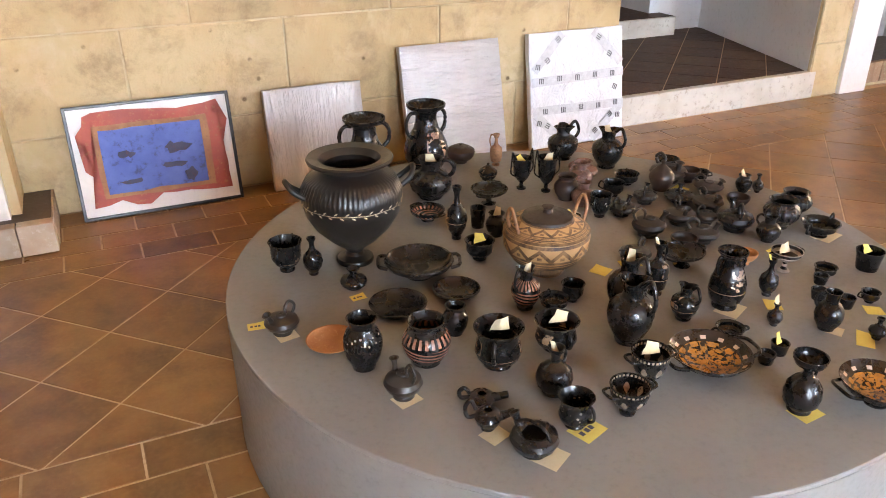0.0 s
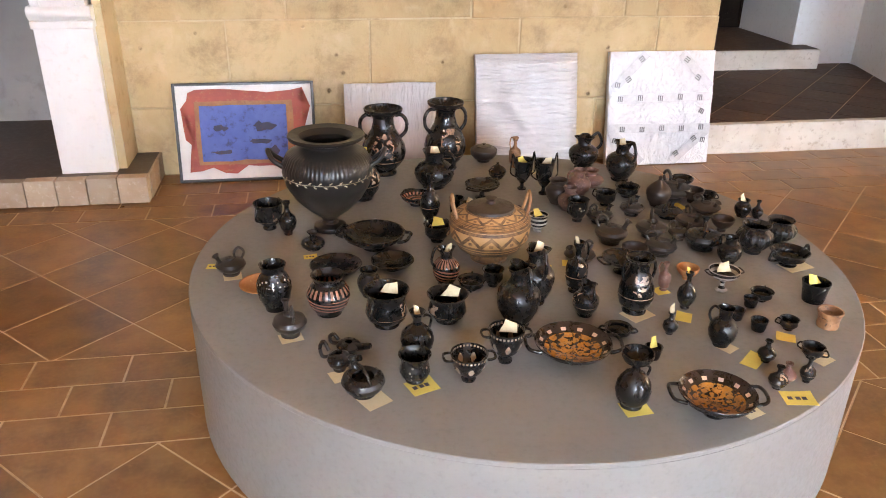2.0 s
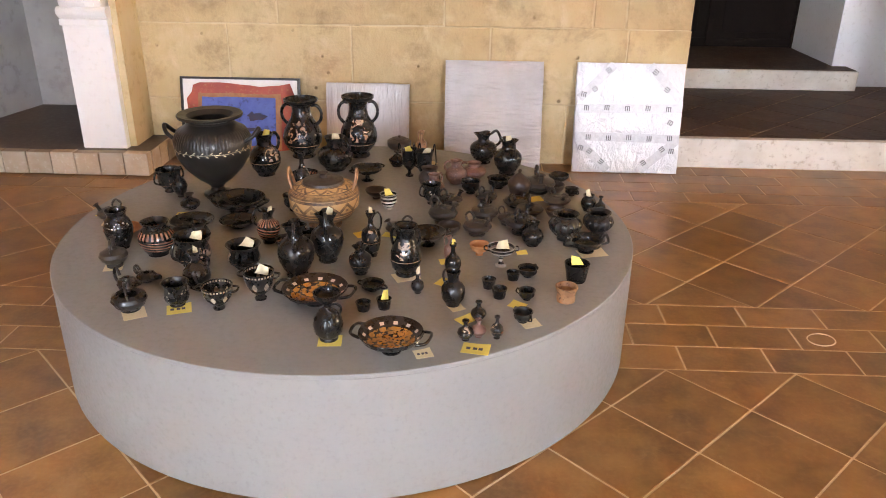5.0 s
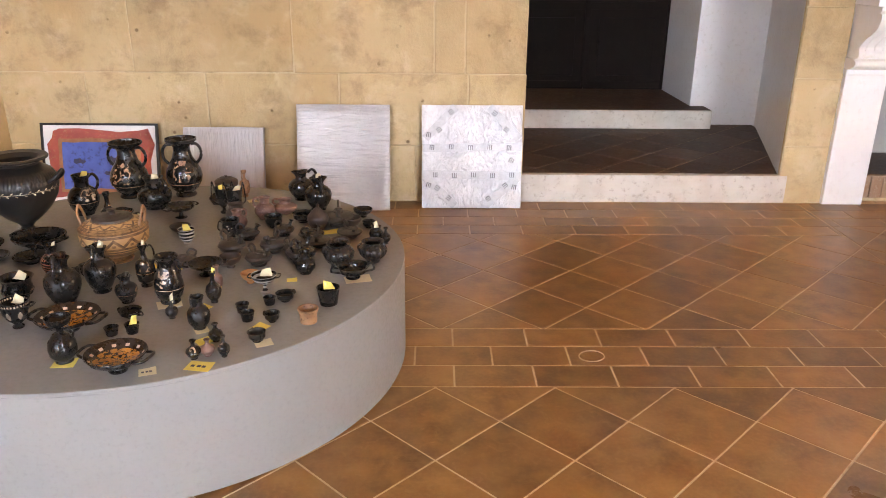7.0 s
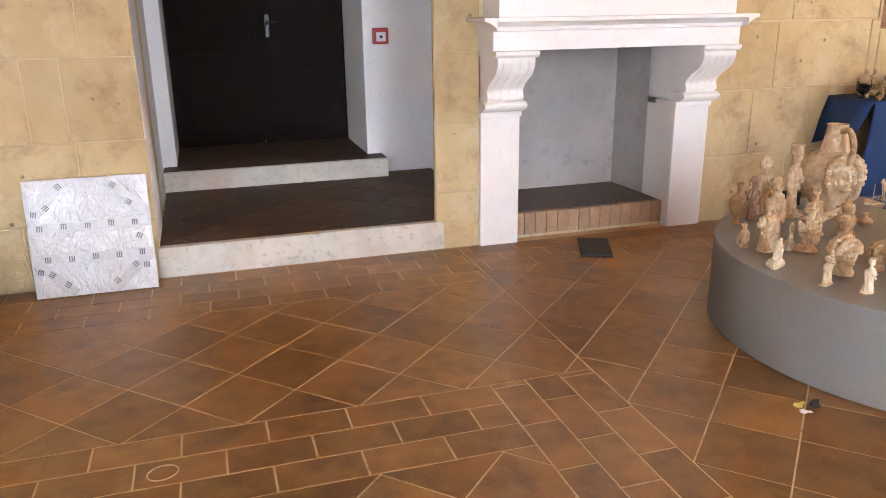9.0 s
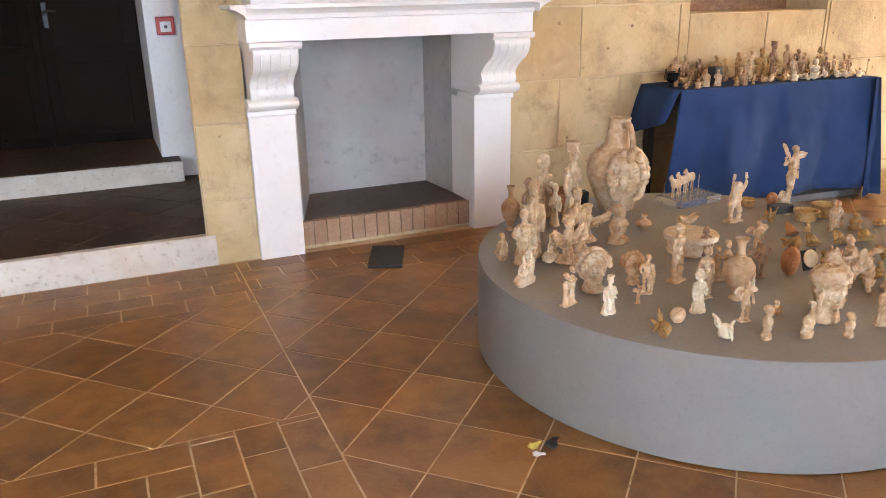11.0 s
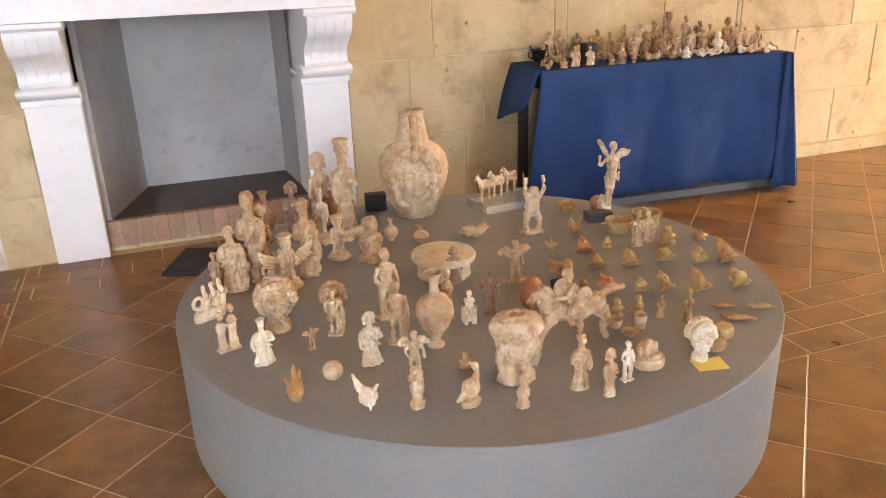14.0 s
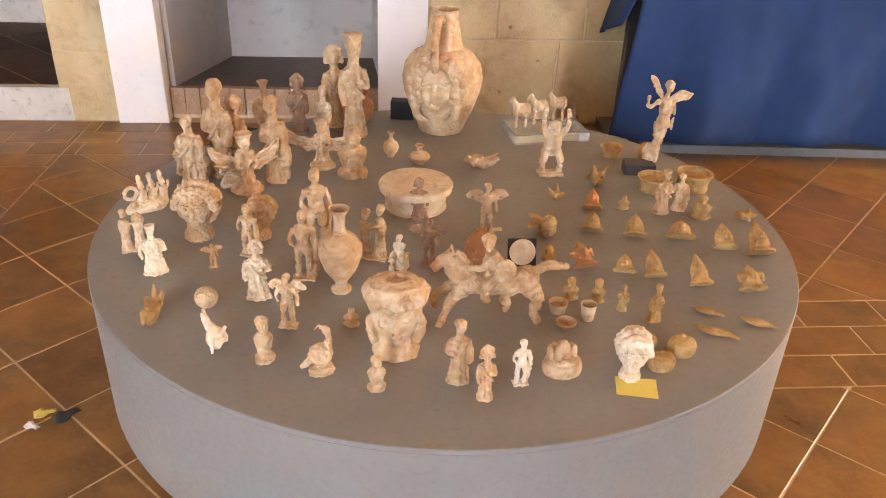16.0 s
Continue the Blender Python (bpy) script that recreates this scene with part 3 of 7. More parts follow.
def ashlar(x0, x1, z0, z1, name="stone_block"):
    """One block with slightly uneven, rounded edges."""
    if x1 - x0 < 0.02 or z1 - z0 < 0.02:
        return
    g = 0.0035
    bm = bmesh.new()
    o = []
    for sx, sz in ((x0 + g, z0 + g), (x1 - g, z0 + g), (x1 - g, z1 - g), (x0 + g, z1 - g)):
        o.append((sx + rng.uniform(-.003, .003), sz + rng.uniform(-.003, .003)))
    cx, cz = (x0 + x1) / 2, (z0 + z1) / 2
    push = rng.uniform(0, 0.003)
    rings = []
    for inset, y in ((0, BACK + 0.01), (0, WALL + 0.001 - push), (0.005, WALL - 0.002 - push)):
        rings.append([bm.verts.new((px + (inset if px < cx else -inset), y, pz + (inset if pz < cz else -inset))) for px, pz in o])
    for a, b in zip(rings, rings[1:]):
        for i in range(4):
            bm.faces.new((a[i], a[(i + 1) % 4], b[(i + 1) % 4], b[i]))
    bm.faces.new(rings[-1])
    part(name, bm, M["stone"], wall_north)


def courses(x0, x1, first, step, fixed, top=HIGH):
    zs = [0.0] + [first + step * i for i in range(12) if first + step * i < top - 0.1] + [top]
    for i, (a, b) in enumerate(zip(zs, zs[1:])):
        cuts = list(fixed.get(i, []))
        if not cuts:
            x = x0 + rng.uniform(0.25, 0.7)
            while x < x1 - 0.2:
                cuts.append(x)
                x += rng.uniform(0.5, 0.95)
        yield a, b, [x0] + cuts + [x1]


for a, b, xs in courses(-0.388, 2.76, 0.355, 0.43, {0: [0.3, 1.0, 1.55, 2.1], 1: [0.15, 0.86, 1.648, 2.414], 2: [0.45, 1.388, 2.215, 2.394]}):
    for p0, p1 in zip(xs, xs[1:]):
        ashlar(p0, p1, a, b)
for a, b, xs in courses(6.225, 13.2, 0.45, 0.435, {0: [6.9, 7.6, 8.4, 9.1, 9.7, 10.5, 11.3, 12.2], 1: [6.572, 7.03, 7.75, 8.5, 9.3, 10.0, 10.8, 11.6, 12.4]}):
    for p0, p1 in zip(xs, xs[1:]):
        if b <= 1.26 or a >= 2.7:
            ashlar(p0, p1, a, b)
            continue
        if p1 <= 7.56 or p0 >= 8.79:
            ashlar(p0, p1, a, b)
        else:
            if p0 < 7.56:
                ashlar(p0, 7.56, a, b)
            if p1 > 8.79:
                ashlar(8.79, p1, a, b)
            if a < 1.25 < b:
                ashlar(max(p0, 7.56), min(p1, 8.79), a, 1.25)
for a, b, xs in courses(4.36, 4.64, 0.36, 0.41, {i: [4.5] if i % 3 == 2 else [4.638] for i in range(12)}):
    ashlar(4.36, 4.64, a, b)
for a, b, xs in courses(-4.1, -1.872, 0.355, 0.43, {}):
    for p0, p1 in zip(xs, xs[1:]):
        ashlar(p0, p1, a, b)

# stair alcove with its landing, upper step and double door
alcove = tagged(new("wall_alcove"), "white plastered walls of a stair alcove", "wall", kind="structure")
for nm, a in (("side_wall", (2.36, 2.74, BACK + 0.4, 6.4, 0, 3.4)), ("door_jamb", (2.74, 2.84, 5.22, 6.4, 0.0, 3.4)), ("outer_wall", (2.84, 4.28, 6.12, 6.4, 0, 3.4)), ("lintel", (2.84, 4.28, 5.24, 6.12, 2.55, 3.4)),
              ("back_wall", (4.28, 5.1, 5.22, 6.4, 0, 3.4)), ("roof_slab", (2.36, 5.1, BACK + 0.4, 6.4, 3.4, 3.5)), ("front_reveal", (2.5, 2.757, BACK + 0.03, BACK + 0.5, 0, 2.9))):
    part(nm, boxes(a), M["plaster"], alcove)
bm = bmesh.new()
prism(bm, [(4.36, WALL + 0.03), (4.55, WALL + 0.03), (5.1, 4.4), (5.1, 5.22), (4.825, 5.22)], 0, 3.4)
part("splayed_wall", bm, M["plaster"], alcove)
bm = bmesh.new()
prism(bm, [(2.745, 3.63), (4.362, 3.63), (4.80, 5.2), (2.745, 5.2)], 0.0, 0.171)
landing_floor = tagged(part("landing", bm, M["grout"]), "raised landing paved with dark worn tiles", "landing", kind="structure")
part("riser", boxes((2.745, 4.41, 3.605, 3.66, 0.0, 0.176), bevel=0.006), M["stepstone"], landing_floor, "whitewashed worn stone riser")
step_two = tagged(part("step", boxes((2.745, 4.395, 5.045, 6.12, 0.172, 0.322), bevel=0.008), M["darktile"]), "dark tiled upper step before the door", "step", kind="structure")
part("riser", boxes((2.745, 4.40, 5.02, 5.06, 0.174, 0.318), bevel=0.006), M["stepstone"], step_two, "whitewashed stone riser")


def door_leaf(x0, x1, parent):
    bm = boxes((x0, x1, -0.02, 0.03, 0, 2.2))
    leaf = part("door_leaf", bm, M["door"], parent)
    for z0, z1 in ((0.12, 0.62), (0.76, 1.42), (1.56, 2.08)):
        bm = boxes((x0 + 0.1, x1 - 0.1, -0.034, -0.02, z0, z1), bevel=0.006)
        part("door_panel", bm, M["door"], leaf)
    for s in (0.0, 0.68, 1.48, 2.12):
        part("rail", boxes((x0 + 0.003, x1 - 0.003, -0.03, -0.0205, s + 0.01, s + 0.07), bevel=0.003), M["door"], leaf)
    return leaf


door = tagged(new("door_1"), "closed dark-stained wooden double door", "door", kind="structure")
door.matrix_basis = pose(0, 6.08, 0.325)
left = door_leaf(2.86, 3.555, door)
right = door_leaf(3.565, 4.26, door)
part("cover_strip", boxes((3.535, 3.585, -0.05, -0.031, 0.02, 2.18), bevel=0.005), M["door"], door)
bm = bmesh.new()
tube(bm, [(3.64, -0.03, 0.98), (3.64, -0.075, 0.99), (3.64, -0.08, 1.0), (3.72, -0.08, 1.0)], 0.008, 8)
box(bm, 3.625, 3.66, -0.036, -0.021, 0.88, 1.06, bevel=0.004)
part("door_handle", bm, M["frame"], right, "dark worn iron handle")
part("door_frame", boxes((2.842, 2.86, -0.04, 0.03, 0, 2.225), (4.26, 4.278, -0.04, 0.03, 0, 2.225), (2.86, 4.26, -0.04, 0.03, 2.205, 2.225)), M["door"], door)

alarm = thing("fire_alarm_button", 4.41, 5.22, 1.225, 0, "red square fire alarm button on the white wall", "alarm button")
part("housing", boxes((-0.06, 0.06, -0.045, 0, -0.06, 0.06), bevel=0.008), M["alarm"], alarm)
part("plate", boxes((-0.036, 0.036, -0.05, -0.0455, -0.04, 0.028), bevel=0.003), M["whiteplastic"], alarm, "white press plate")
bm = bmesh.new()
lathe(bm, [(0.012, 0), (0.012, 0.004), (0.0, 0.005)], 16, m=pose(0, -0.0505, -0.006, 90))
part("button", bm, M["black"], alarm, "black centre mark")


# ---------- fireplaces ----------
def sweep_y(bm, prof, x0, x1):
    """A side profile of (y, z) pairs drawn out along x."""
    a = [bm.verts.new((x0, y, z)) for y, z in prof]
    b = [bm.verts.new((x1, y, z)) for y, z in prof]
    n = len(prof)
    for i in range(n):
        j = (i + 1) % n
        bm.faces.new((a[i], a[j], b[j], b[i]))
    bm.faces.new(a[::-1])
    bm.faces.new(b)


def smooth_profile(pts, n=6):
    return [(p.x, p.y) for p in spline([(y, z, 0) for y, z in pts], n)]


def corbel(parent, x0, x1, face, wall, base):
    """A scroll bracket: out at the top, a waist, a rounded foot with mouldings."""
    d = face - wall
    curve = smooth_profile([(wall + d * .98, base + .33), (wall + d * 1.0, base + .29), (wall + d * .88, base + .23), (wall + d * .60, base + .18),
                            (wall + d * .42, base + .13), (wall + d * .45, base + .085), (wall + d * .38, base + .06)])
    bm = bmesh.new()
    sweep_y(bm, [(wall, base + .33)] + curve + [(wall, base + .06)], x0 + 0.012, x1 - 0.012)
    ob = part("corbel", bm, M["whitestone"], parent, "carved white scroll corbel", smooth=40)
    bm = bmesh.new()
    sweep_y(bm, [(wall, base + .36), (wall + d * 1.07, base + .36), (wall + d * 1.07, base + .34), (wall + d * 1.0, base + .325), (wall, base + .325)], x0 - 0.006, x1 + 0.006)
    part("abacus", bm, M["whitestone"], ob)
    bm = bmesh.new()
    sweep_y(bm, [(wall, base + .062)] + smooth_profile([(wall + d * .40, base + .062), (wall + d * .50, base + .045), (wall + d * .46, base + .022), (wall + d * .30, base + .0)]) + [(wall, base)], x0 - 0.008, x1 + 0.008)
    part("moulding", bm, M["whitestone"], ob, smooth=40)
    bm = bmesh.new()
    for k in range(4):
        xx = x0 + 0.05 + (x1 - x0 - 0.1) * k / 3
        tube(bm, [(xx, y + 0.001, z) for y, z in curve[2:-2:4]], 0.004, 6, 3)
    part("fluting", bm, M["whitestone"], ob, smooth=60)


def fireplace(xc, wall, face, half, label):
    f = thing("fireplace", xc, 0, 0, 0, label, "fireplace")
    inner = half - 0.25
    for s in (-1, 1):
        x0, x1 = sorted((s * half, s * inner))
        part("pilaster", boxes((x0, x1, wall - 0.03, 4.3, 0, 0.80), bevel=0.004), M["whitestone"], f)
        part("cap", boxes((x0 - 0.008, x1 + 0.008, wall - 0.045, wall + 0.2, 0.80, 0.835), bevel=0.008), M["whitestone"], f)
        corbel(f, x0, x1, face, wall + 0.02, 0.835)
        part("cheek", boxes((x0 + 0.02, x1 - 0.02, wall + 0.021, 4.3, 0.836, 1.36)), M["whitestone"], f)
    bm = bmesh.new()
    sweep_y(bm, [(wall + 0.05, 1.197), (face + 0.015, 1.197), (face + 0.015, 1.30), (face, 1.305), (face - 0.005, 1.325), (face - 0.045, 1.35), (face - 0.06, 1.355), (face - 0.06, 1.375), (wall + 0.05, 1.375)], -half - 0.01, half + 0.01)
    part("mantel_beam", bm, M["whitestone"], f, smooth=35)
    for s in (-1, 1):
        bm = bmesh.new()
        q = [(s * (half + 0.011), 1.305), (s * (half + 0.02), 1.325), (s * (half + 0.06), 1.35), (s * (half + 0.085), 1.356), (s * (half + 0.085), 1.374), (s * (half + 0.011), 1.374)]
        a = [bm.verts.new((px, face - 0.055, pz)) for px, pz in q]
        b = [bm.verts.new((px, wall + 0.05, pz)) for px, pz in q]
        for i in range(6):
            j = (i + 1) % 6
            bm.faces.new((a[i], a[j], b[j], b[i]))
        bm.faces.new(a)
        bm.faces.new(b[::-1])
        part("cornice_end", bm, M["whitestone"], f)
    part("hood", boxes((-half + 0.03, half - 0.02, face + 0.03, wall + 0.03, 1.376, HIGH)), M["whitestone"], f)
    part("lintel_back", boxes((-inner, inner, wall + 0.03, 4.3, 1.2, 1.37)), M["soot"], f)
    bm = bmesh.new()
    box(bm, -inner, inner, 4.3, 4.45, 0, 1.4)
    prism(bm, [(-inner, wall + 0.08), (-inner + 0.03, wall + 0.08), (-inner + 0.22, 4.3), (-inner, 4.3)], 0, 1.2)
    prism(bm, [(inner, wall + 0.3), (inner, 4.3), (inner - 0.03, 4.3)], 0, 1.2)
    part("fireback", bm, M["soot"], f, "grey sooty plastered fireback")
    return f, inner


fire, inner = fireplace(5.43, WALL, 3.34, 0.79, "white carved stone fireplace with scroll corbels and raised hearth")
part("hearth_slab", boxes((-inner, inner, 3.70, 4.3, 0.0, 0.163)), M["hearth"], fire, "dark sooty hearth")
for k in range(14):
    w = 2 * inner / 14
    bx = -inner + w * k
    part("hearth_brick", boxes((bx + 0.002, bx + w - 0.002, 3.655 + rng.uniform(-.003, .003), 3.70, 0.022, 0.166 + rng.uniform(-.003, .002)), bevel=0.003), M["oldbrick"], fire)
part("hearth_joint", boxes((-inner, inner, 3.668, 3.70, 0.0, 0.155)), M["mortar"], fire)

fire2, inner2 = fireplace(-1.13, 3.34, 3.2, 0.74, "white stone fireplace on a raised brick platform")
part("jamb", boxes((0.742, 0.78, 3.35, WALL + 0.01, 0.13, 1.2)), M["mortar"], fire2)
part("hearth_slab", boxes((-0.886, 0.886, 3.26, 4.3, 0.0, 0.127)), M["hearth"], fire2, "dark tiled raised hearth")
for k in range(13):
    w = 1.79 / 13
    bx = -0.895 + w * k
    part("hearth_brick", boxes((bx + 0.002, bx + w - 0.002, 3.2 + rng.uniform(-.003, .003), 3.26, 0.004, 0.131 + rng.uniform(-.003, .002)), bevel=0.004), M["palebrick"], fire2)
for k in range(3):
    part("hearth_brick", boxes((0.887, 0.896 + rng.uniform(0, .003), 3.265 + 0.115 * k, 3.372 + 0.115 * k, 0.004, 0.13), bevel=0.003), M["palebrick"], fire2)

skirting = tagged(part("baseboard", boxes((8.92, 13.2, 3.555, 3.604, 0.0, 0.085), bevel=0.006), M["stone"]), "low worn stone ledge at the foot of the wall", "baseboard", kind="structure")

# ---------- display plinths ----------
def plinth(x, y, r, h, label):
    p = thing("round_plinth", x, y, 0, 0, label, "plinth", "round plinths")
    bm = bmesh.new()
    lathe(bm, [(r, 0.006), (r, h - 0.0125)], 128)
    part("side", bm, M["plinth"], p, smooth=30)
    bm = bmesh.new()
    lathe(bm, [(r - 0.001, h - 0.0125), (r, h - 0.011), (r, h - 0.002), (r - 0.002, h), (0, h)], 128)
    part("top", bm, M["plinth"], p, smooth=30)
    bm = bmesh.new()
    lathe(bm, [(r - 0.02, 0), (r - 0.02, 0.006)], 64)
    part("base", bm, M["black"], p)
    return p


TOP = 0.385
plinth(1.153, 1.64, 0.955, TOP, "low round grey-painted plinth carrying dark pottery")
plinth(6.168, 1.708, 0.980, TOP, "low round grey-painted plinth carrying pale terracotta figures")


# ---------- things leaning on the wall ----------
def leaning(name, x, ybase, width, height, lean, label, category, rot=0.0):
    """An Empty at the foot of a panel, tipped back against the wall."""
    ob = thing(name, x, ybase, 0.0, 0, label, category)
    ob.matrix_basis = pose(x, ybase, 0.002, -lean, 0, rot)
    return ob


def ragged(x0, x1, z0, z1, amp, n, seed):
    """A rectangle's outline with torn edges."""
    q = random.Random(seed)
    pts = []
    for a, b in (((x0, z0), (x1, z0)), ((x1, z0), (x1, z1)), ((x1, z1), (x0, z1)), ((x0, z1), (x0, z0))):
        for k in range(n):
            u = k / n
            d = q.uniform(-amp, amp) * (1.6 if q.random() < 0.25 else 0.6)
            px, pz = a[0] + (b[0] - a[0]) * u, a[1] + (b[1] - a[1]) * u
            if a[0] == b[0]:
                px += d
            else:
                pz += d
            pts.append((px, pz))
    return pts


def face_sheet(name, outline, y, thick, material, parent, label=""):
    bm = bmesh.new()
    sheet(bm, outline, thick, Matrix.Translation((0, y, 0)))
    bmesh.ops.triangulate(bm, faces=[f for f in bm.faces if len(f.verts) > 4])
    return part(name, bm, material, parent, label)


pic = leaning("framed_picture", 0.215, 3.47, 0.7, 0.5, 11, "black-framed red and blue abstract painting leaning on the wall", "picture")
W2, HP = 0.348, 0.497
for a in ((-W2, -W2 + 0.014, -0.012, 0.012, 0, HP), (W2 - 0.014, W2, -0.012, 0.012, 0, HP), (-W2 + 0.014, W2 - 0.014, -0.012, 0.012, 0, 0.013), (-W2 + 0.014, W2 - 0.014, -0.012, 0.012, HP - 0.013, HP)):
    part("frame_bar", boxes(a, bevel=0.002), M["frame"], pic)
part("mount", boxes((-W2 + 0.014, W2 - 0.014, -0.003, 0.006, 0.013, HP - 0.013)), M["paper"], pic, "white mount board")
face_sheet("red_field", ragged(-0.295, 0.29, 0.06, 0.45, 0.030, 10, 3), -0.0045, 0.002, M["redpaint"], pic, "torn red painted field")
face_sheet("ochre_band", ragged(-0.245, 0.235, 0.085, 0.405, 0.005, 6, 5), -0.0065, 0.002, M["ochrepaint"], pic)
face_sheet("blue_field", ragged(-0.225, 0.205, 0.105, 0.385, 0.003, 6, 8), -0.0085, 0.002, M["bluepaint"], pic, "cobalt blue centre")
q = random.Random(12)
for k, (mx, mz, mw, mh) in enumerate(((-0.13, 0.27, 0.05, 0.018), (0.09, 0.28, 0.06, 0.03), (0.06, 0.20, 0.07, 0.014), (-0.12, 0.15, 0.06, 0.012), (0.13, 0.15, 0.03, 0.03))):
    o = [(mx + mw * math.cos(a / 14 * 6.283) * q.uniform(.55, 1.15), mz + mh * math.sin(a / 14 * 6.283) * q.uniform(.4, 1.3)) for a in range(14)]
    face_sheet("brush_mark", o, -0.0105, 0.002, M["inkpaint"], pic)


def film_panel(width, height, depth, seed, wob):
    """A board in plastic film: a slab with soft corners and a puckered front."""
    q = random.Random(seed)
    bm = bmesh.new()
    nx, nz = 26, 26
    grid = []
    for j in range(nz + 1):
        row = []
        for i in range(nx + 1):
            x, z = (i / nx - .5) * width, j / nz * height
            e = min(i, nx - i, j, nz - j)
            y = -depth / 2 + (0.006 if e == 0 else 0)
            y -= wob * (noise.noise((x * 9 + seed, z * 9, seed)) + 0.6 * noise.noise((x * 26, z * 22, seed))) if e else 0
            row.append(bm.verts.new((x + (noise.noise((z * 7, seed, 2.)) * 0.004 if i in (0, nx) else 0), y, max(0, z + (noise.noise((x * 7, seed, 5.)) * 0.003 if j == nz else 0)))))
        grid.append(row)
    for j in range(nz):
        for i in range(nx):
            bm.faces.new((grid[j][i], grid[j][i + 1], grid[j + 1][i + 1], grid[j + 1][i]))
    ring = grid[0][:] + [grid[j][nx] for j in range(1, nz + 1)] + grid[nz][::-1][1:] + [grid[j][0] for j in range(nz - 1, 0, -1)]
    back = [bm.verts.new((v.co.x, depth / 2, v.co.z)) for v in ring]
    n = len(ring)
    for i in range(n):
        bm.faces.new((ring[i], ring[(i + 1) % n], back[(i + 1) % n], back[i]))
    bm.faces.new(back)
    return bm


small = leaning("wrapped_panel", 0.955, 3.475, 0.475, 0.475, 10, "small square panel wrapped in white creased film leaning on the wall", "wrapped panel")
part("film", film_panel(0.475, 0.477, 0.045, 3, 0.003), M["film_up"], small, smooth=40)
part("backing_board", boxes((-0.226, 0.226, 0.0235, 0.040, 0.004, 0.465), bevel=0.003), M["cardboard"], small, "brown board behind the film")
mid = leaning("wrapped_panel", 1.675, 3.415, 0.55, 0.62, 13, "tall panel wrapped in pale shrink film with crosswise creases", "wrapped panel")
part("film", film_panel(0.55, 0.625, 0.045, 9, 0.003), M["film_across"], mid, smooth=40)
part("backing_board", boxes((-0.262, 0.262, 0.0235, 0.042, 0.004, 0.61), bevel=0.003), M["cardboard"], mid, "brown board behind the film")
big = leaning("wrapped_panel", 2.44, 3.475, 0.6, 0.61, 9, "square panel in clear loose film with printed tape strips", "wrapped panel")
part("film", film_panel(0.60, 0.615, 0.045, 15, 0.004), M["film_loose"], big, smooth=40)


def tape_strip(x0, z0, x1, z1):
    """A strip of packing tape laid over the film."""
    a, b = Vector((x0, 0, z0)), Vector((x1, 0, z1))
    d = (b - a).normalized()
    n = Vector((-d.z, 0, d.x)) * 0.024
    bm = bmesh.new()
    k = 14
    rows = []
    for i in range(k + 1):
        p = a.lerp(b, i / k)
        rows.append([bm.verts.new((p + n * s) + Vector((0, -0.030 - 0.001 * math.sin(i * 2.3 + s) - off, 0))) for off in (0, 0.0012) for s in (-1, 0, 1)])
    for r0, r1 in zip(rows, rows[1:]):
        for i, j in ((0, 1), (1, 2), (2, 5), (5, 4), (4, 3), (3, 0)):
            bm.faces.new((r0[i], r0[j], r1[j], r1[i]))
    for r in (rows[0], rows[-1]):
        bm.faces.new((r[0], r[1], r[4], r[3]))
        bm.faces.new((r[1], r[2], r[5], r[4]))
    part("tape", bm, M["tape"], big, "translucent grey packing tape", smooth=60)


tape_strip(-0.295, 0.362, 0.295, 0.372)
tape_strip(-0.295, 0.208, 0.295, 0.198)
tape_strip(-0.28, 0.42, -0.10, 0.605)
tape_strip(0.10, 0.605, 0.28, 0.42)
tape_strip(-0.28, 0.19, -0.10, 0.015)
tape_strip(0.08, 0.015, 0.28, 0.19)


def tape_mark(x, z, turn):
    """Three short dark bars of the printed tape."""
    c, s = math.cos(turn), math.sin(turn)
    bm = bmesh.new()
    for k in (-1, 0, 1):
        box(bm, k * 0.011 - 0.0026, k * 0.011 + 0.0026, -0.001, 0.001, -0.013, 0.013)
    box(bm, -0.0138, 0.0138, -0.001, 0.001, 0.0125, 0.0155)
    m = part("tape_mark", bm, M["greyink"], big)
    m.matrix_basis = Matrix.Translation((x, -0.0338, z)) @ Matrix.Rotation(turn, 4, 'Y')


for k in range(5):
    tape_mark(-0.24 + 0.115 * k, 0.365 + 0.004 * (k % 2), 0.05)
    tape_mark(-0.22 + 0.115 * k, 0.205 - 0.004 * (k % 2), math.pi)
for x, z, a in ((-0.2, 0.47, 0.9), (-0.13, 0.575, 0.9), (0.13, 0.57, 2.2), (0.2, 0.475, 2.2), (-0.21, 0.125, 2.2), (-0.14, 0.065, 2.2), (0.1, 0.06, 0.9), (0.2, 0.14, 0.9), (0.235, 0.29, 0.5), (0.255, 0.13, 0.1), (-0.26, 0.44, 0.2), (-0.26, 0.14, 0.3)):
    tape_mark(x, z, a)

# ---------- things on the floor ----------
pad = thing("kneeling_pad", 5.285, 3.30, 0.0, -23, "dark grey foam pad lying on the tiles before the hearth", "pad")
part("slab", boxes((-0.095, 0.095, -0.17, 0.17, 0.0, 0.022), bevel=0.006), M["black"], pad)

ring = thing("floor_ring", 2.823, 1.6, 0.0, 20, "thin pale sandy ring lying flat on the brick strip", "ring")
bm = bmesh.new()
tube(bm, [(0.05 * math.cos(a * 0.5236), 0.042 * math.sin(a * 0.5236), 0.002) for a in range(13)], 0.002, 6, 3)
part("hoop", bm, M["grout"], ring, smooth=60)


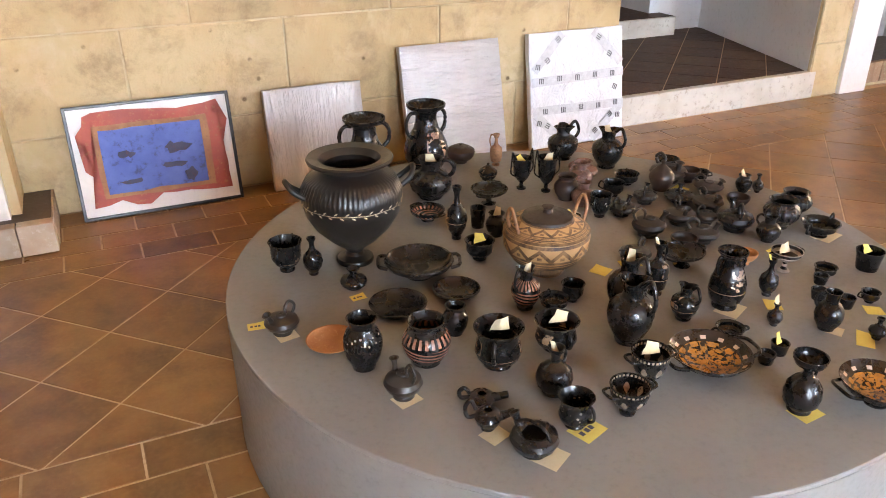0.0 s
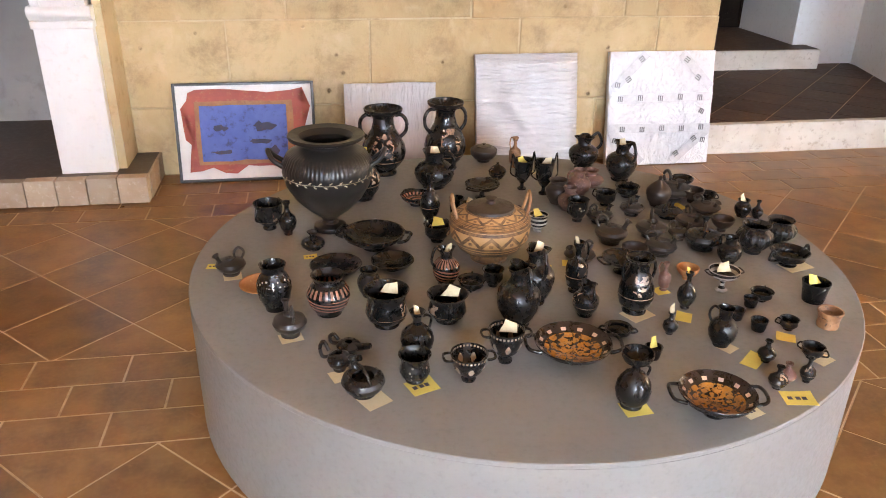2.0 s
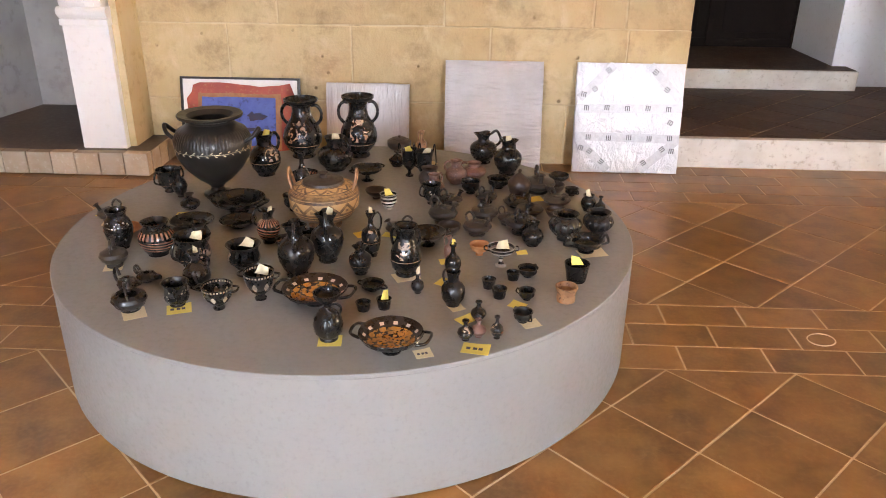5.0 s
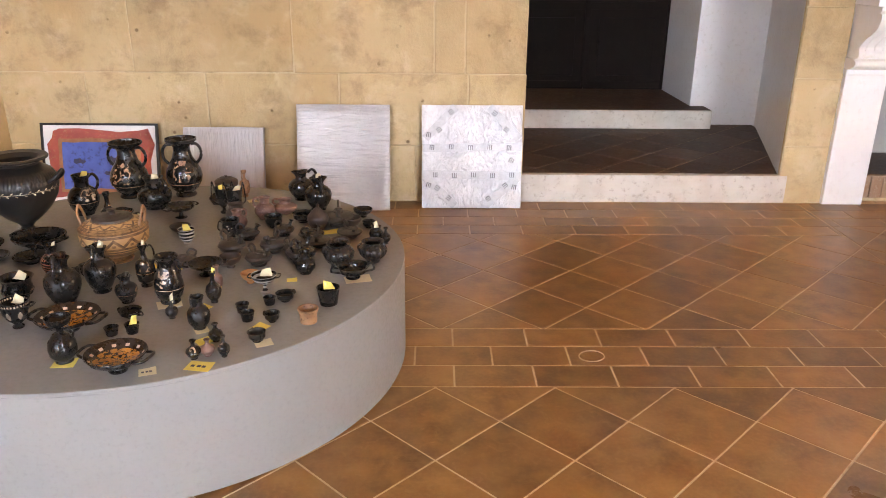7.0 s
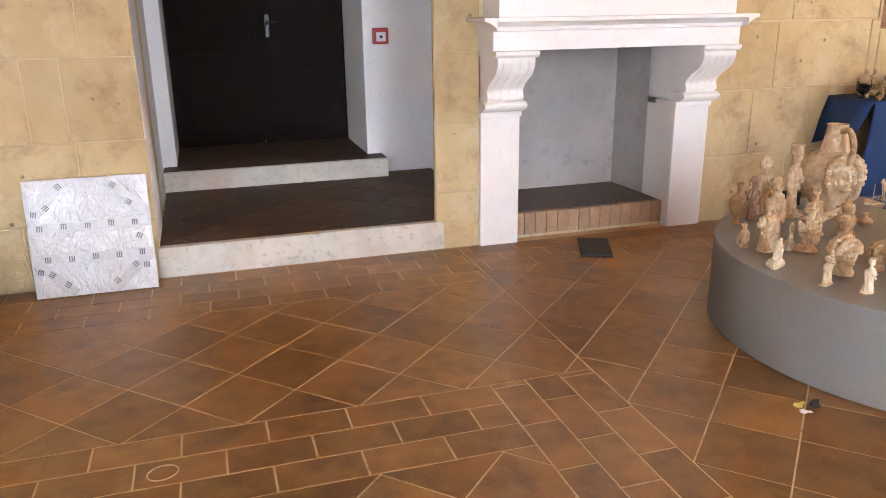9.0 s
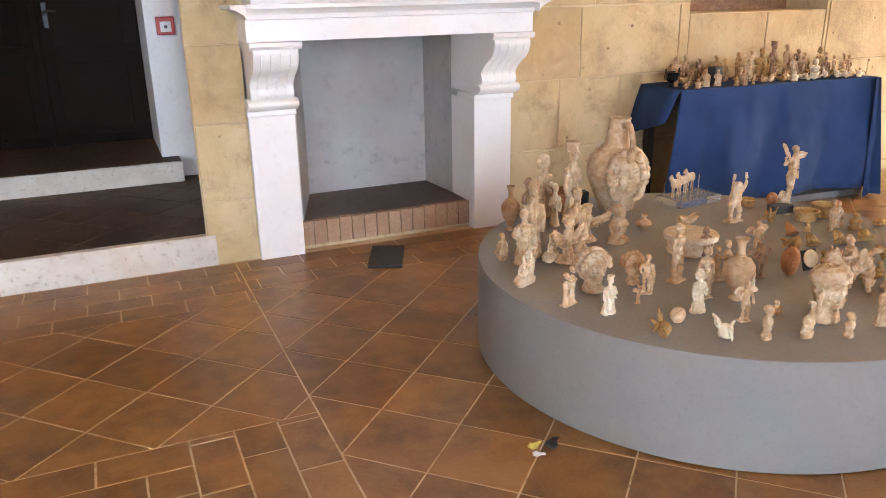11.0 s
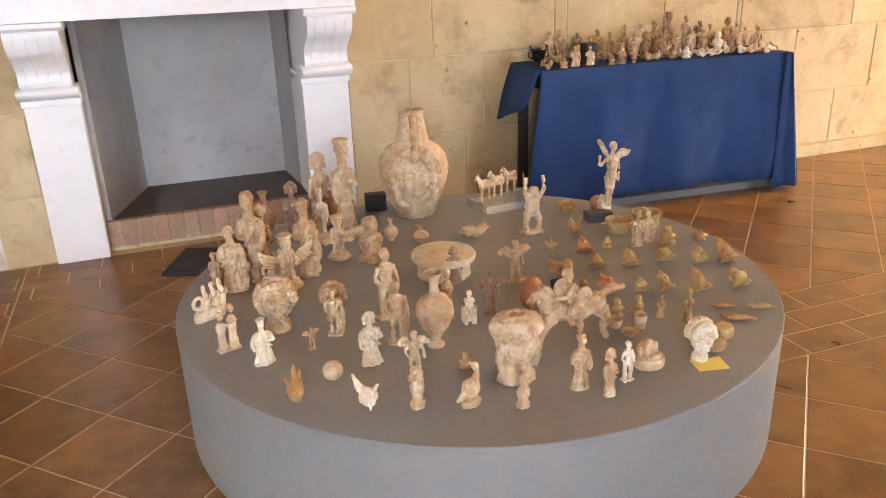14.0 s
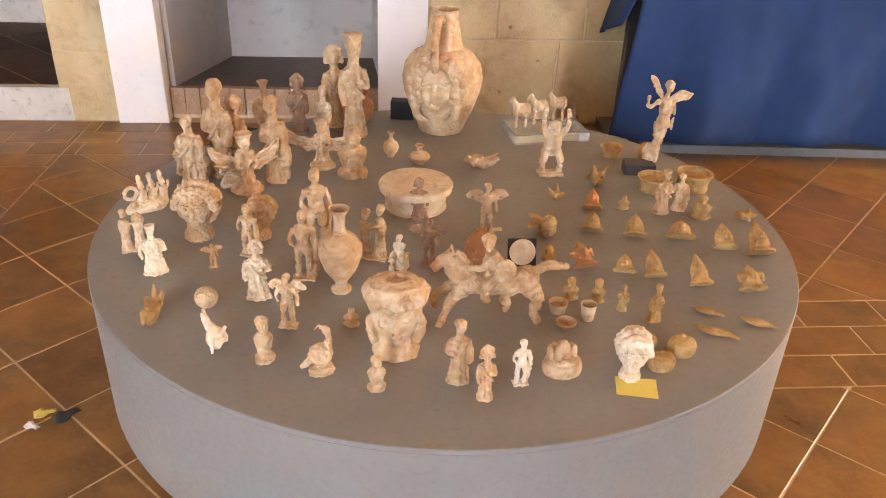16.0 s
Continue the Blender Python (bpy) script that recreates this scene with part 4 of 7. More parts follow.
def scrap(name, x, y, rot, size, material, label):
    s = thing(name, x, y, 0.0, rot, label, "paper scrap")
    q = random.Random(int(x * 977))
    bm = bmesh.new()
    n = 6
    g = [[bm.verts.new(((i / n - .5) * size * 1.6, (j / n - .5) * size * (0.7 + .3 * math.sin(i)), 0.002 + abs(noise.noise((i * .7, j * .8, x))) * size * 0.5)) for i in range(n + 1)] for j in range(n + 1)]
    for j in range(n):
        for i in range(n):
            bm.faces.new((g[j][i], g[j][i + 1], g[j + 1][i + 1], g[j + 1][i]))
    o = part("crumple", bm, material, s, smooth=40)
    sol = o.modifiers.new("thickness", 'SOLIDIFY')
    sol.thickness = 0.0012


scrap("paper_scrap", 5.09, 1.312, 20, 0.034, M["yellow"], "crumpled yellow paper scrap on the floor tiles")
scrap("paper_scrap", 5.075, 1.262, -25, 0.026, M["paper"], "crumpled white paper scrap on the floor tiles")
scrap("dark_scrap", 5.15, 1.30, 40, 0.042, M["black"], "crumpled dark plastic scrap on the floor tiles")

# ---------- the cloth-covered table ----------
board = thing("floor_board", 7.98, 3.36, 0, -3.2, "low grey board lying under the table", "board")
part("slab", boxes((-0.84, 0.84, -0.20, 0.24, 0, 0.045), bevel=0.004), M["greyboard"], board)

TZ = 0.82
table = thing("trestle_table", 7.99, 3.355, 0.045, -3.2, "dark wooden table standing on a grey board by the wall", "table")
part("tabletop", boxes((-0.79, 0.79, -0.215, 0.215, TZ - 0.045 - 0.032, TZ - 0.045 - 0.006), bevel=0.003), M["darkwood"], table)
for sx in (-0.74, 0.74):
    for sy in (-0.17, 0.17):
        part("leg", boxes((sx - 0.025, sx + 0.025, sy - 0.025, sy + 0.025, 0, TZ - 0.078), bevel=0.003), M["darkwood"], table)
    part("apron", boxes((sx - 0.012, sx + 0.012, -0.144, 0.144, TZ - 0.16, TZ - 0.079)), M["darkwood"], table)


def cloth_mesh():
    """A cover over the top: long in front and at the far end, short and pointed at the near end."""
    bm = bmesh.new()
    nx, L = 96, 0.80
    cols = []
    for i in range(nx + 1):
        x = (i / nx * 2 - 1) * L
        col = []
        for y in (0.222, 0.11, 0.0, -0.11, -0.215):
            col.append((x, y, TZ + 0.0015 * noise.noise((x * 8, y * 8, 1))))
        fold = 0.026 * math.sin(x * 9 + 1.9 * math.sin(x * 4.1)) + 0.014 * math.sin(x * 23 + 2) * math.sin(x * 5 + 1)
        low = 0.098 + 0.006 * math.sin(x * 5 + 1)
        side = max(0.0, (-0.5 - x) / 0.3)
        for k in range(1, 13):
            u = k / 12
            z = TZ - 0.004 - (TZ - 0.004 - low) * u
            y = -0.222 - 0.075 * u - fold * min(1, u * 1.3) - 0.006 * noise.noise((x * 14, u * 5, 3))
            y += 0.05 * side * u + 0.02 * math.sin(u * 5 + x * 11) * u * u - 0.014 * math.exp(-((x * 1.7 + u * 0.9 - 0.2) * 14 % 5 - 2.5) ** 2 * 1.5) * u
            col.append((x + 0.02 * u * math.sin(x * 6) - 0.10 * side * u, y, z))
        cols.append([bm.verts.new(p) for p in col])
    for a, b in zip(cols, cols[1:]):
        for j in range(len(a) - 1):
            bm.faces.new((a[j], b[j], b[j + 1], a[j + 1]))
    # ends
    for s, edge in ((-1, cols[0]), (1, cols[-1])):
        top = edge[:5]
        rows = [top]
        for k in range(1, 9):
            u = k / 8
            row = []
            for j, v in enumerate(top):
                drop = (0.20 + 0.14 * (1 - j / 4)) if s < 0 else (TZ - 0.10)
                bulge = (0.10 if s < 0 else 0.03) * u + 0.015 * math.sin(j * 2.1 + u * 3)
                row.append(bm.verts.new((v.co.x + s * bulge, v.co.y + (0.03 * u if s < 0 else -0.02 * u), v.co.z - drop * u)))
            rows.append(row)
        for a, b in zip(rows, rows[1:]):
            for j in range(4):
                bm.faces.new((a[j], a[j + 1], b[j + 1], b[j]))
    # the hanging corner at the far end
    n = 10
    prev = None
    for k in range(n + 1):
        u = k / n
        z = TZ - 0.004 - (TZ - 0.03) * u
        p = [(0.80, -0.225 - 0.06 * u), (0.80 + 0.05 * u, -0.235 - 0.10 * u), (0.82 + 0.11 * u, -0.21 - 0.05 * u), (0.81 + 0.05 * u, -0.19)]
        p = [(0.74 - 0.08 * u, -0.232 - 0.10 * u - 0.02)] + p
        cur = [bm.verts.new((a, b, z)) for a, b in p]
        if prev:
            for j in range(len(p) - 1):
                bm.faces.new((prev[j], prev[j + 1], cur[j + 1], cur[j]))
        prev = cur
    return bm


cloth = thing("tablecloth", 7.99, 3.355, 0.0, -3.2, "navy blue cotton cloth draped in folds over the table", "tablecloth")
c = part("drape", cloth_mesh(), M["cloth"], cloth, smooth=70)
sol = c.modifiers.new("thickness", 'SOLIDIFY')
sol.thickness = 0.002


# ---------- pottery ----------
PROFILE = {
    "hydria": [(.37, 0), (.38, .02), (.36, .045), (.20, .07), (.16, .10), (.22, .14), (.48, .23), (.76, .36), (.93, .49), (1.0, .62), (.995, .71), (.88, .81), (.66, .87), (.58, .90), (.60, .93), (.74, .955), (.83, .965), (.845, .985), (.82, 1.0)],
    "amphora": [(.58, 0), (.60, .02), (.55, .05), (.50, .07), (.74, .14), (.95, .25), (1.0, .35), (.93, .46), (.74, .58), (.55, .68), (.47, .78), (.46, .86), (.56, .905), (.82, .95), (.86, .97), (.86, 1.0)],
    "pelike": [(.66, 0), (.68, .03), (.62, .07), (.88, .16), (1.0, .30), (.97, .45), (.80, .62), (.62, .74), (.57, .84), (.66, .93), (.80, .975), (.80, 1.0)],
    "oinochoe": [(.55, 0), (.57, .03), (.50, .05), (.70, .14), (.92, .30), (1.0, .46), (.94, .58), (.72, .67), (.46, .73), (.40, .80), (.46, .90), (.58, 1.0)],
    "jug": [(.55, 0), (.57, .03), (.62, .07), (.90, .22), (1.0, .38), (.95, .52), (.72, .65), (.46, .72), (.44, .82), (.52, .93), (.60, 1.0)],
    "lekythos": [(.60, 0), (.62, .04), (.40, .07), (.82, .14), (.98, .30), (1.0, .48), (.88, .58), (.42, .65), (.28, .72), (.26, .84), (.40, .90), (.52, .96), (.52, 1.0)],
    "squat": [(.62, 0), (.64, .03), (.60, .06), (.92, .18), (1.0, .34), (.90, .50), (.58, .62), (.28, .70), (.24, .80), (.36, .90), (.48, 1.0)],
    "flare": [(.62, 0), (.64, .03), (.60, .06), (.92, .17), (1.0, .32), (.92, .46), (.60, .60), (.26, .67), (.22, .73), (.30, .78), (.74, .86), (.88, .94), (.90, 1.0)],
    "mug": [(.56, 0), (.58, .05), (.54, .09), (.82, .22), (.92, .38), (.86, .58), (.80, .72), (.86, .86), (1.0, 1.0)],
    "cup": [(.42, 0), (.44, .06), (.36, .12), (.62, .24), (.84, .46), (.86, .66), (.84, .82), (.96, 1.0)],
    "skyphos": [(.36, 0), (.38, .06), (.24, .11), (.26, .16), (.62, .34), (.84, .56), (.92, .78), (.96, 1.0)],
    "kantharos": [(.40, 0), (.42, .05), (.18, .10), (.16, .20), (.52, .34), (.74, .50), (.76, .68), (.84, .86), (.94, 1.0)],
    "jar": [(.58, 0), (.60, .04), (.64, .08), (.88, .26), (1.0, .46), (.98, .60), (.82, .74), (.64, .82), (.62, .88), (.74, .96), (.78, 1.0)],
    "ribjar": [(.46, 0), (.48, .05), (.40, .09), (.72, .24), (.95, .44), (1.0, .60), (.90, .74), (.72, .82), (.66, .88), (.80, .97), (.82, 1.0)],
    "guttus": [(.56, 0), (.58, .08), (.52, .12), (.88, .26), (1.0, .40), (.90, .52), (.60, .60), (.28, .64), (0, .65)],
    "flask": [(.45, 0), (.47, .03), (.42, .06), (.85, .22), (1.0, .38), (.85, .54), (.40, .66), (.24, .76), (.26, .88), (.44, .96), (.42, 1.0)],
    "tub": [(.72, 0), (.74, .06), (.78, .2), (.86, .6), (.96, .94), (.98, 1.0)],
    "bowl": [(.36, 0), (.38, .12), (.34, .2), (.68, .42), (.93, .72), (1.0, .94), (.98, 1.0)],
    "dish": [(.40, 0), (.42, .2), (.40, .3), (.80, .55), (.98, .86), (1.0, 1.0)],
    "kylix": [(.30, 0), (.32, .08), (.22, .2), (.26, .3), (.62, .45), (.90, .72), (1.0, .97), (.99, 1.0)],
    "stembowl": [(.38, 0), (.40, .05), (.16, .14), (.13, .42), (.30, .54), (.74, .68), (.96, .86), (1.0, 1.0)],
    "lidjar": [(.6, 0), (.62, .06), (.85, .2), (1.0, .4), (.95, .52), (.7, .66), (.3, .8), (.12, .86), (.16, .95), (0, 1.0)],
    "bigjug": [(.56, 0), (.58, .02), (.60, .05), (.78, .18), (.95, .34), (1.0, .46), (.94, .56), (.74, .65), (.48, .70), (.42, .78), (.36, .90), (.33, .98), (.36, 1.0)],
    "ewer": [(.46, 0), (.48, .03), (.26, .07), (.28, .12), (.74, .28), (1.0, .46), (.98, .56), (.70, .66), (.32, .72), (.24, .80), (.28, .92), (.48, 1.0)],
    "box": [(.80, 0), (.84, .05), (.80, .12), (.84, .60), (.98, .70), (1.0, .85), (.97, .93), (.86, .96), (.70, .93), (.34, .97), (.20, 1.0), (0, .98)],
}
COLOUR = {"vase": "black-glazed", "vase_dull": "dull black", "matt": "matt grey-brown", "dark": "dark brown", "figure": "figure-painted black", "amphora": "figure-painted black", "tongues": "red and black striped", "spots": "dotted black",
          "leaves": "leaf-painted black", "bands": "grey-banded black", "orange": "orange terracotta", "pinkish": "pinkish brown", "tan": "tan", "clay": "pale terracotta", "slip": "white-slipped clay",
          "ochre": "ochre clay", "brown": "brown clay", "lead": "dark grey stone", "black": "matt black", "geometric": "banded buff"}
REST = TOP + 0.0006
BY = "on the grey round plinth"


def hash_turn(x, y):
    return (math.sin(x * 127.1 + y * 311.7) * 43758.5453) % 1.0


def radius_at(prof, z):
    for (r0, z0), (r1, z1) in zip(prof, prof[1:]):
        if z0 <= z <= z1 and z1 > z0:
            return r0 + (r1 - r0) * (z - z0) / (z1 - z0)
    return prof[-1][0]


def vessel_body(prof, R, H, wall=None, seg=30, shape=None, closed=False, floor_z=0.14):
    outer = [(r * R, z * H) for r, z in prof]
    bm = bmesh.new()
    if closed:
        lathe(bm, [(0, 0.0)] + outer, seg, shape)
        return bm
    w = wall or max(0.0022, 0.05 * R)
    inner = [(max(r - w, 0.2 * w), z) for r, z in reversed(outer) if z > floor_z * H + w]
    lathe(bm, [(0, 0.0)] + outer + inner + [(0, floor_z * H + w)], seg, shape)
    return bm


def ear(parent, prof, R, H, ang, z1, z2, out, thick=0.1, rise=0.0, mat=None):
    """An upright loop handle between two heights."""
    r1, r2 = radius_at(prof, z1) * R * 0.96, radius_at(prof, z2) * R * 0.96
    ca, sa = math.cos(ang), math.sin(ang)
    zz1, zz2 = z1 * H, z2 * H
    o = max(r1, r2) + out * R
    pts = [(r1, zz1), (o * 0.97, zz1 + (zz2 - zz1) * 0.28), (o, zz1 + (zz2 - zz1) * 0.7), (r2 + (o - r2) * 0.55, zz2 + rise * H), (r2, zz2 - 0.01 * H)]
    bm = bmesh.new()
    tube(bm, [(r * ca, r * sa, z) for r, z in pts], thick * R, 8, 5)
    return part("handle", bm, mat or M["vase"], parent, smooth=60)


def side_loop(parent, prof, R, H, ang, z, out, thick=0.07, up=0.1, mat=None):
    """A loop handle lying level at the side."""
    r = radius_at(prof, z) * R * 0.95
    w = 0.42 * R
    bm = bmesh.new()
    pts = [(r * 0.97, -w, z * H), (r + out * R * .8, -w * .8, (z + up * .7) * H), (r + out * R, 0, (z + up) * H), (r + out * R * .8, w * .8, (z + up * .7) * H), (r * 0.97, w, z * H)]
    ca, sa = math.cos(ang), math.sin(ang)
    tube(bm, [(x * ca - y * sa, x * sa + y * ca, zz) for x, y, zz in pts], thick * R, 8, 5)
    return part("handle", bm, mat or M["vase"], parent, smooth=60)


def paper_slip(x, y, z, w, h, rot, tint="cream", lean=20):
    s = new("paper_slip")
    s.matrix_basis = pose(x, y, z, -lean, 0, rot)
    tagged(s, ("yellow" if tint == "yellow" else "cream") + " folded paper slip tucked into a vessel's mouth", "paper slip", "paper slips")
    bm = bmesh.new()
    n = 5
    q = random.Random(int(x * 7919 + y * 104729))
    slant, fold, peak = q.uniform(-.35, .35), q.uniform(.12, .4), q.uniform(-.2, .25)
    f = [[bm.verts.new((((i / n) - .5) * w * (1 - .12 * j) + slant * w * j / 3, fold * w * abs(i / n - .45) + .05 * w * math.sin(j * 2 + i), j / 3 * h * (1 + peak * (i / n - .5) * 2 * (j == 3)))) for i in range(n + 1)] for j in range(4)]
    k = [[bm.verts.new((v.co.x, v.co.y + 0.001, v.co.z)) for v in row] for row in f]
    for g, fl in ((f, False), (k, True)):
        for j in range(3):
            for i in range(n):
                bm.faces.new((g[j][i], g[j][i + 1], g[j + 1][i + 1], g[j + 1][i]))
    for i in range(n):
        bm.faces.new((f[0][i], f[0][i + 1], k[0][i + 1], k[0][i]))
        bm.faces.new((f[3][i], f[3][i + 1], k[3][i + 1], k[3][i]))
    for j in range(3):
        for i in (0, n):
            bm.faces.new((f[j][i], f[j + 1][i], k[j + 1][i], k[j][i]))
    part("leaf", bm, M[tint], s, smooth=40)


def paper_note(x, y, w, d, rot, tint="yellow", writing=False):
    s = thing("paper_note", x, y, TOP, rot, ("yellow" if tint == "yellow" else "cream") + " paper note lying on the grey plinth", "paper note", "paper notes")
    bm = bmesh.new()
    n = 4
    f = [[bm.verts.new(((i / n - .5) * w, (j / n - .5) * d, 0.0004 + 0.004 * max(0, (i + j) / (2 * n) - .72) ** 1.2 * 3)) for i in range(n + 1)] for j in range(n + 1)]
    k = [[bm.verts.new((v.co.x, v.co.y, v.co.z + 0.0006)) for v in row] for row in f]
    for g in (f, k):
        for j in range(n):
            for i in range(n):
                bm.faces.new((g[j][i], g[j][i + 1], g[j + 1][i + 1], g[j + 1][i]))
    for i in range(n):
        for j in (0, n):
            bm.faces.new((f[j][i], f[j][i + 1], k[j][i + 1], k[j][i]))
            bm.faces.new((f[i][j], f[i + 1][j], k[i + 1][j], k[i][j]))
    part("leaf", bm, M[tint], s)
    if writing:
        for u in (-0.25, 0.0, 0.2):
            part("writing", boxes((u * w - 0.1 * w, u * w + 0.05 * w, -0.12 * d, 0.1 * d, 0.0011, 0.0014)), M["ink"], s)


FULL = {"hydria": "water jar", "amphora": "two-handled amphora", "pelike": "wide-bodied amphora", "oinochoe": "trefoil-mouthed jug", "jug": "round-bellied jug", "lekythos": "slender oil flask", "squat": "squat oil flask", "mug": "one-handled mug",
        "cup": "small cup", "skyphos": "deep drinking cup", "kantharos": "high-handled cup", "jar": "round jar", "ribjar": "ribbed jar", "guttus": "squat spouted feeder", "flask": "small flask", "tub": "small beaker", "bowl": "shallow bowl",
        "dish": "flat dish", "kylix": "wide painted drinking bowl", "stembowl": "stemmed bowl", "lidjar": "small lidded jar", "bigjug": "tall jug", "ewer": "slender-necked ewer", "box": "round lidded box", "pyxis": "large lidded bowl", "lamp": "oil lamp", "askos": "flat spouted askos"}
NAME = {"hydria": "water_jar", "amphora": "amphora", "pelike": "amphora", "oinochoe": "jug", "jug": "jug", "lekythos": "oil_flask", "squat": "oil_flask", "mug": "mug", "cup": "cup", "skyphos": "cup", "kantharos": "cup", "jar": "jar", "ribjar": "jar",
        "guttus": "feeder_vase", "flask": "flask", "tub": "beaker", "bowl": "bowl", "dish": "dish", "kylix": "drinking_bowl", "stembowl": "stemmed_bowl", "lidjar": "lidded_jar", "bigjug": "tall_jug", "ewer": "ewer", "box": "round_box",
        "pyxis": "lidded_bowl", "lamp": "oil_lamp", "askos": "askos"}


def vessel(kind, x, y, h, r, mat="vase", deco="", slip=0, ears=None, side=0, spout=0, flare=0, turn=None, z=None, yellow=None):
    rnd = hash_turn(x, y)
    key = deco or mat
    if key == "vase" and rnd < 0.25:
        key = "vase_dull"
    if key == "vase" and kind == "guttus":
        key = "matt"
    body_mat = M[key]
    plain = M[mat if mat != "vase" else (key if key in ("vase_dull", "matt") else "vase")]
    t = thing(NAME[kind], x, y, REST if z is None else z, math.degrees(rnd * 6.28) if turn is None else turn,
              "%s pottery %s %s" % (COLOUR[key], FULL[kind], BY), NAME[kind].replace("_", " "), "%s pottery" % ("dark" if x < 4 else "pale"))
    if turn is None and kind in ("amphora", "pelike", "kantharos", "kylix", "skyphos"):
        t.matrix_basis = pose(x, y, REST if z is None else z, 0, 0, rnd * 24 - 12)
    prof = PROFILE["flare" if flare else kind]
    shape, closed, seg = None, False, 30
    if kind == "oinochoe":
        shape = lambda a, q, zz: q * (1 + (0.30 * math.cos(3 * a) * max(0.0, (zz / h - 0.82) / 0.18)))
        seg = 36
    elif kind == "ribjar":
        shape = lambda a, q, zz: q * (1 + (0.035 * math.cos(18 * a) if 0.15 < zz / h < 0.76 and q > 0.4 * r else 0))
        seg = 72
    elif kind in ("guttus", "lidjar", "box"):
        closed = True
    elif kind == "kylix":
        outer = [(q * r, zz * h) for q, zz in prof]
        bm = bmesh.new()
        lathe(bm, [(0, 0)] + outer + [(0.985 * r, 0.985 * h)], 48)
        bm.faces.ensure_lookup_table()
        bmesh.ops.delete(bm, geom=[f for f in bm.faces if len(f.verts) > 10 and f.calc_center_median().z > 0.5 * h], context='FACES_ONLY')
        b = part("bowl", bm, M["vase"], t, smooth=40)
        bm = bmesh.new()
        lathe(bm, [(0, .42 * h), (.30 * r, .44 * h), (.60 * r, .52 * h), (.86 * r, .76 * h), (.985 * r, .985 * h)], 48)
        bm.faces.ensure_lookup_table()
        bmesh.ops.delete(bm, geom=[f for f in bm.faces if len(f.verts) > 10], context='FACES_ONLY')
        part("interior", bm, M["tondo"], t, "orange figures painted on black", smooth=60)
        for a in (0.0, math.pi):
            side_loop(t, prof, r, h, a, 0.82, 0.34, 0.05, 0.12)
        return t
    body = part("body", vessel_body(prof, r, h, None, seg, shape, closed), body_mat, t, smooth=38)
    if kind == "amphora":
        for a in (0, math.pi):
            ear(t, prof, r, h, a, 0.56, 0.90, 0.28, 0.085, -0.005)
    elif kind == "pelike":
        for a in (0, math.pi):
            ear(t, prof, r, h, a, 0.6, 0.93, 0.12, 0.09, -0.01)
    elif kind == "oinochoe":
        ear(t, prof, r, h, math.pi, 0.56, 0.97, 0.30, 0.10, 0.10, plain)
    elif kind in ("jug", "bigjug", "lekythos"):
        ear(t, prof, r, h, math.pi, 0.56, 0.94, 0.22, 0.10, 0.02, plain)
    elif kind == "squat":
        ear(t, prof, r, h, math.pi, 0.52, 0.84 if not flare else 0.74, 0.12, 0.08, 0.0, plain)
    elif kind == "mug":
        ear(t, prof, r, h, math.pi * 0.9, 0.32, 0.86, 0.36, 0.085, 0.03, plain)
    elif kind == "cup":
        for a in ((0.0, math.pi) if (ears or 1) == 2 else (math.pi,)):
            ear(t, prof, r, h, a, 0.38, 0.88, 0.40, 0.075, 0.08, plain)
    elif kind == "kantharos":
        for a in (0.0, math.pi):
            ear(t, prof, r, h, a, 0.42, 0.93, 0.34, 0.065, 0.30, plain)
    elif kind == "skyphos":
        for a in (0.0, math.pi):
            side_loop(t, prof, r, h, a, 0.86, 0.42, 0.07, 0.02, plain)
    elif kind == "ribjar":
        ear(t, prof, r, h, math.pi, 0.62, 0.93, 0.16, 0.08, 0.02)
    elif kind == "stembowl":
        for a in (0.0, math.pi):
            side_loop(t, prof, r, h, a, 0.9, 0.30, 0.05, 0.02, plain)
    elif kind == "bowl" and side:
        for a in (0.0, math.pi):
            side_loop(t, prof, r, h, a, 0.8, 0.26, 0.055, 0.1, plain)
    elif kind == "guttus":
        bm = bmesh.new()
        lathe(bm, [(.17 * r, 0.0), (.13 * r, .22 * h), (.15 * r, .34 * h), (.26 * r, .42 * h), (.22 * r, .42 * h), (.09 * r, .3 * h)], 14,
              m=Matrix.Translation((0.62 * r, 0, 0.50 * h)) @ Matrix.Rotation(0.45 if not spout else 0.1, 4, 'Y'))
        part("spout", bm, plain, t, smooth=50)
        bm = bmesh.new()
        tube(bm, [(-.72 * r, 0, .52 * h), (-.95 * r, 0, .80 * h), (-.62 * r, 0, 1.02 * h), (-.30 * r, 0, .86 * h), (-.32 * r, 0, .60 * h)], .085 * r, 8, 5)
        part("handle", bm, plain, t, smooth=60)
        bm = bmesh.new()
        lathe(bm, [(.34 * r, .62 * h), (.30 * r, .68 * h), (.12 * r, .70 * h), (0, .66 * h)], 18)
        part("medallion", bm, plain, t, smooth=40)
    if slip:
        zz = (REST if z is None else z) + h * 0.86
        rr = radius_at(prof, 0.95) * r
        paper_slip(x + 0.1 * rr, y + 0.05 * rr, zz, min(max(1.0 * rr, 0.014), 0.045), max(0.22 * h, 0.026), rnd * 60 - 30, "yellow" if (yellow if yellow is not None else rnd > 0.6) else "cream", 12 + 20 * rnd)
    return t


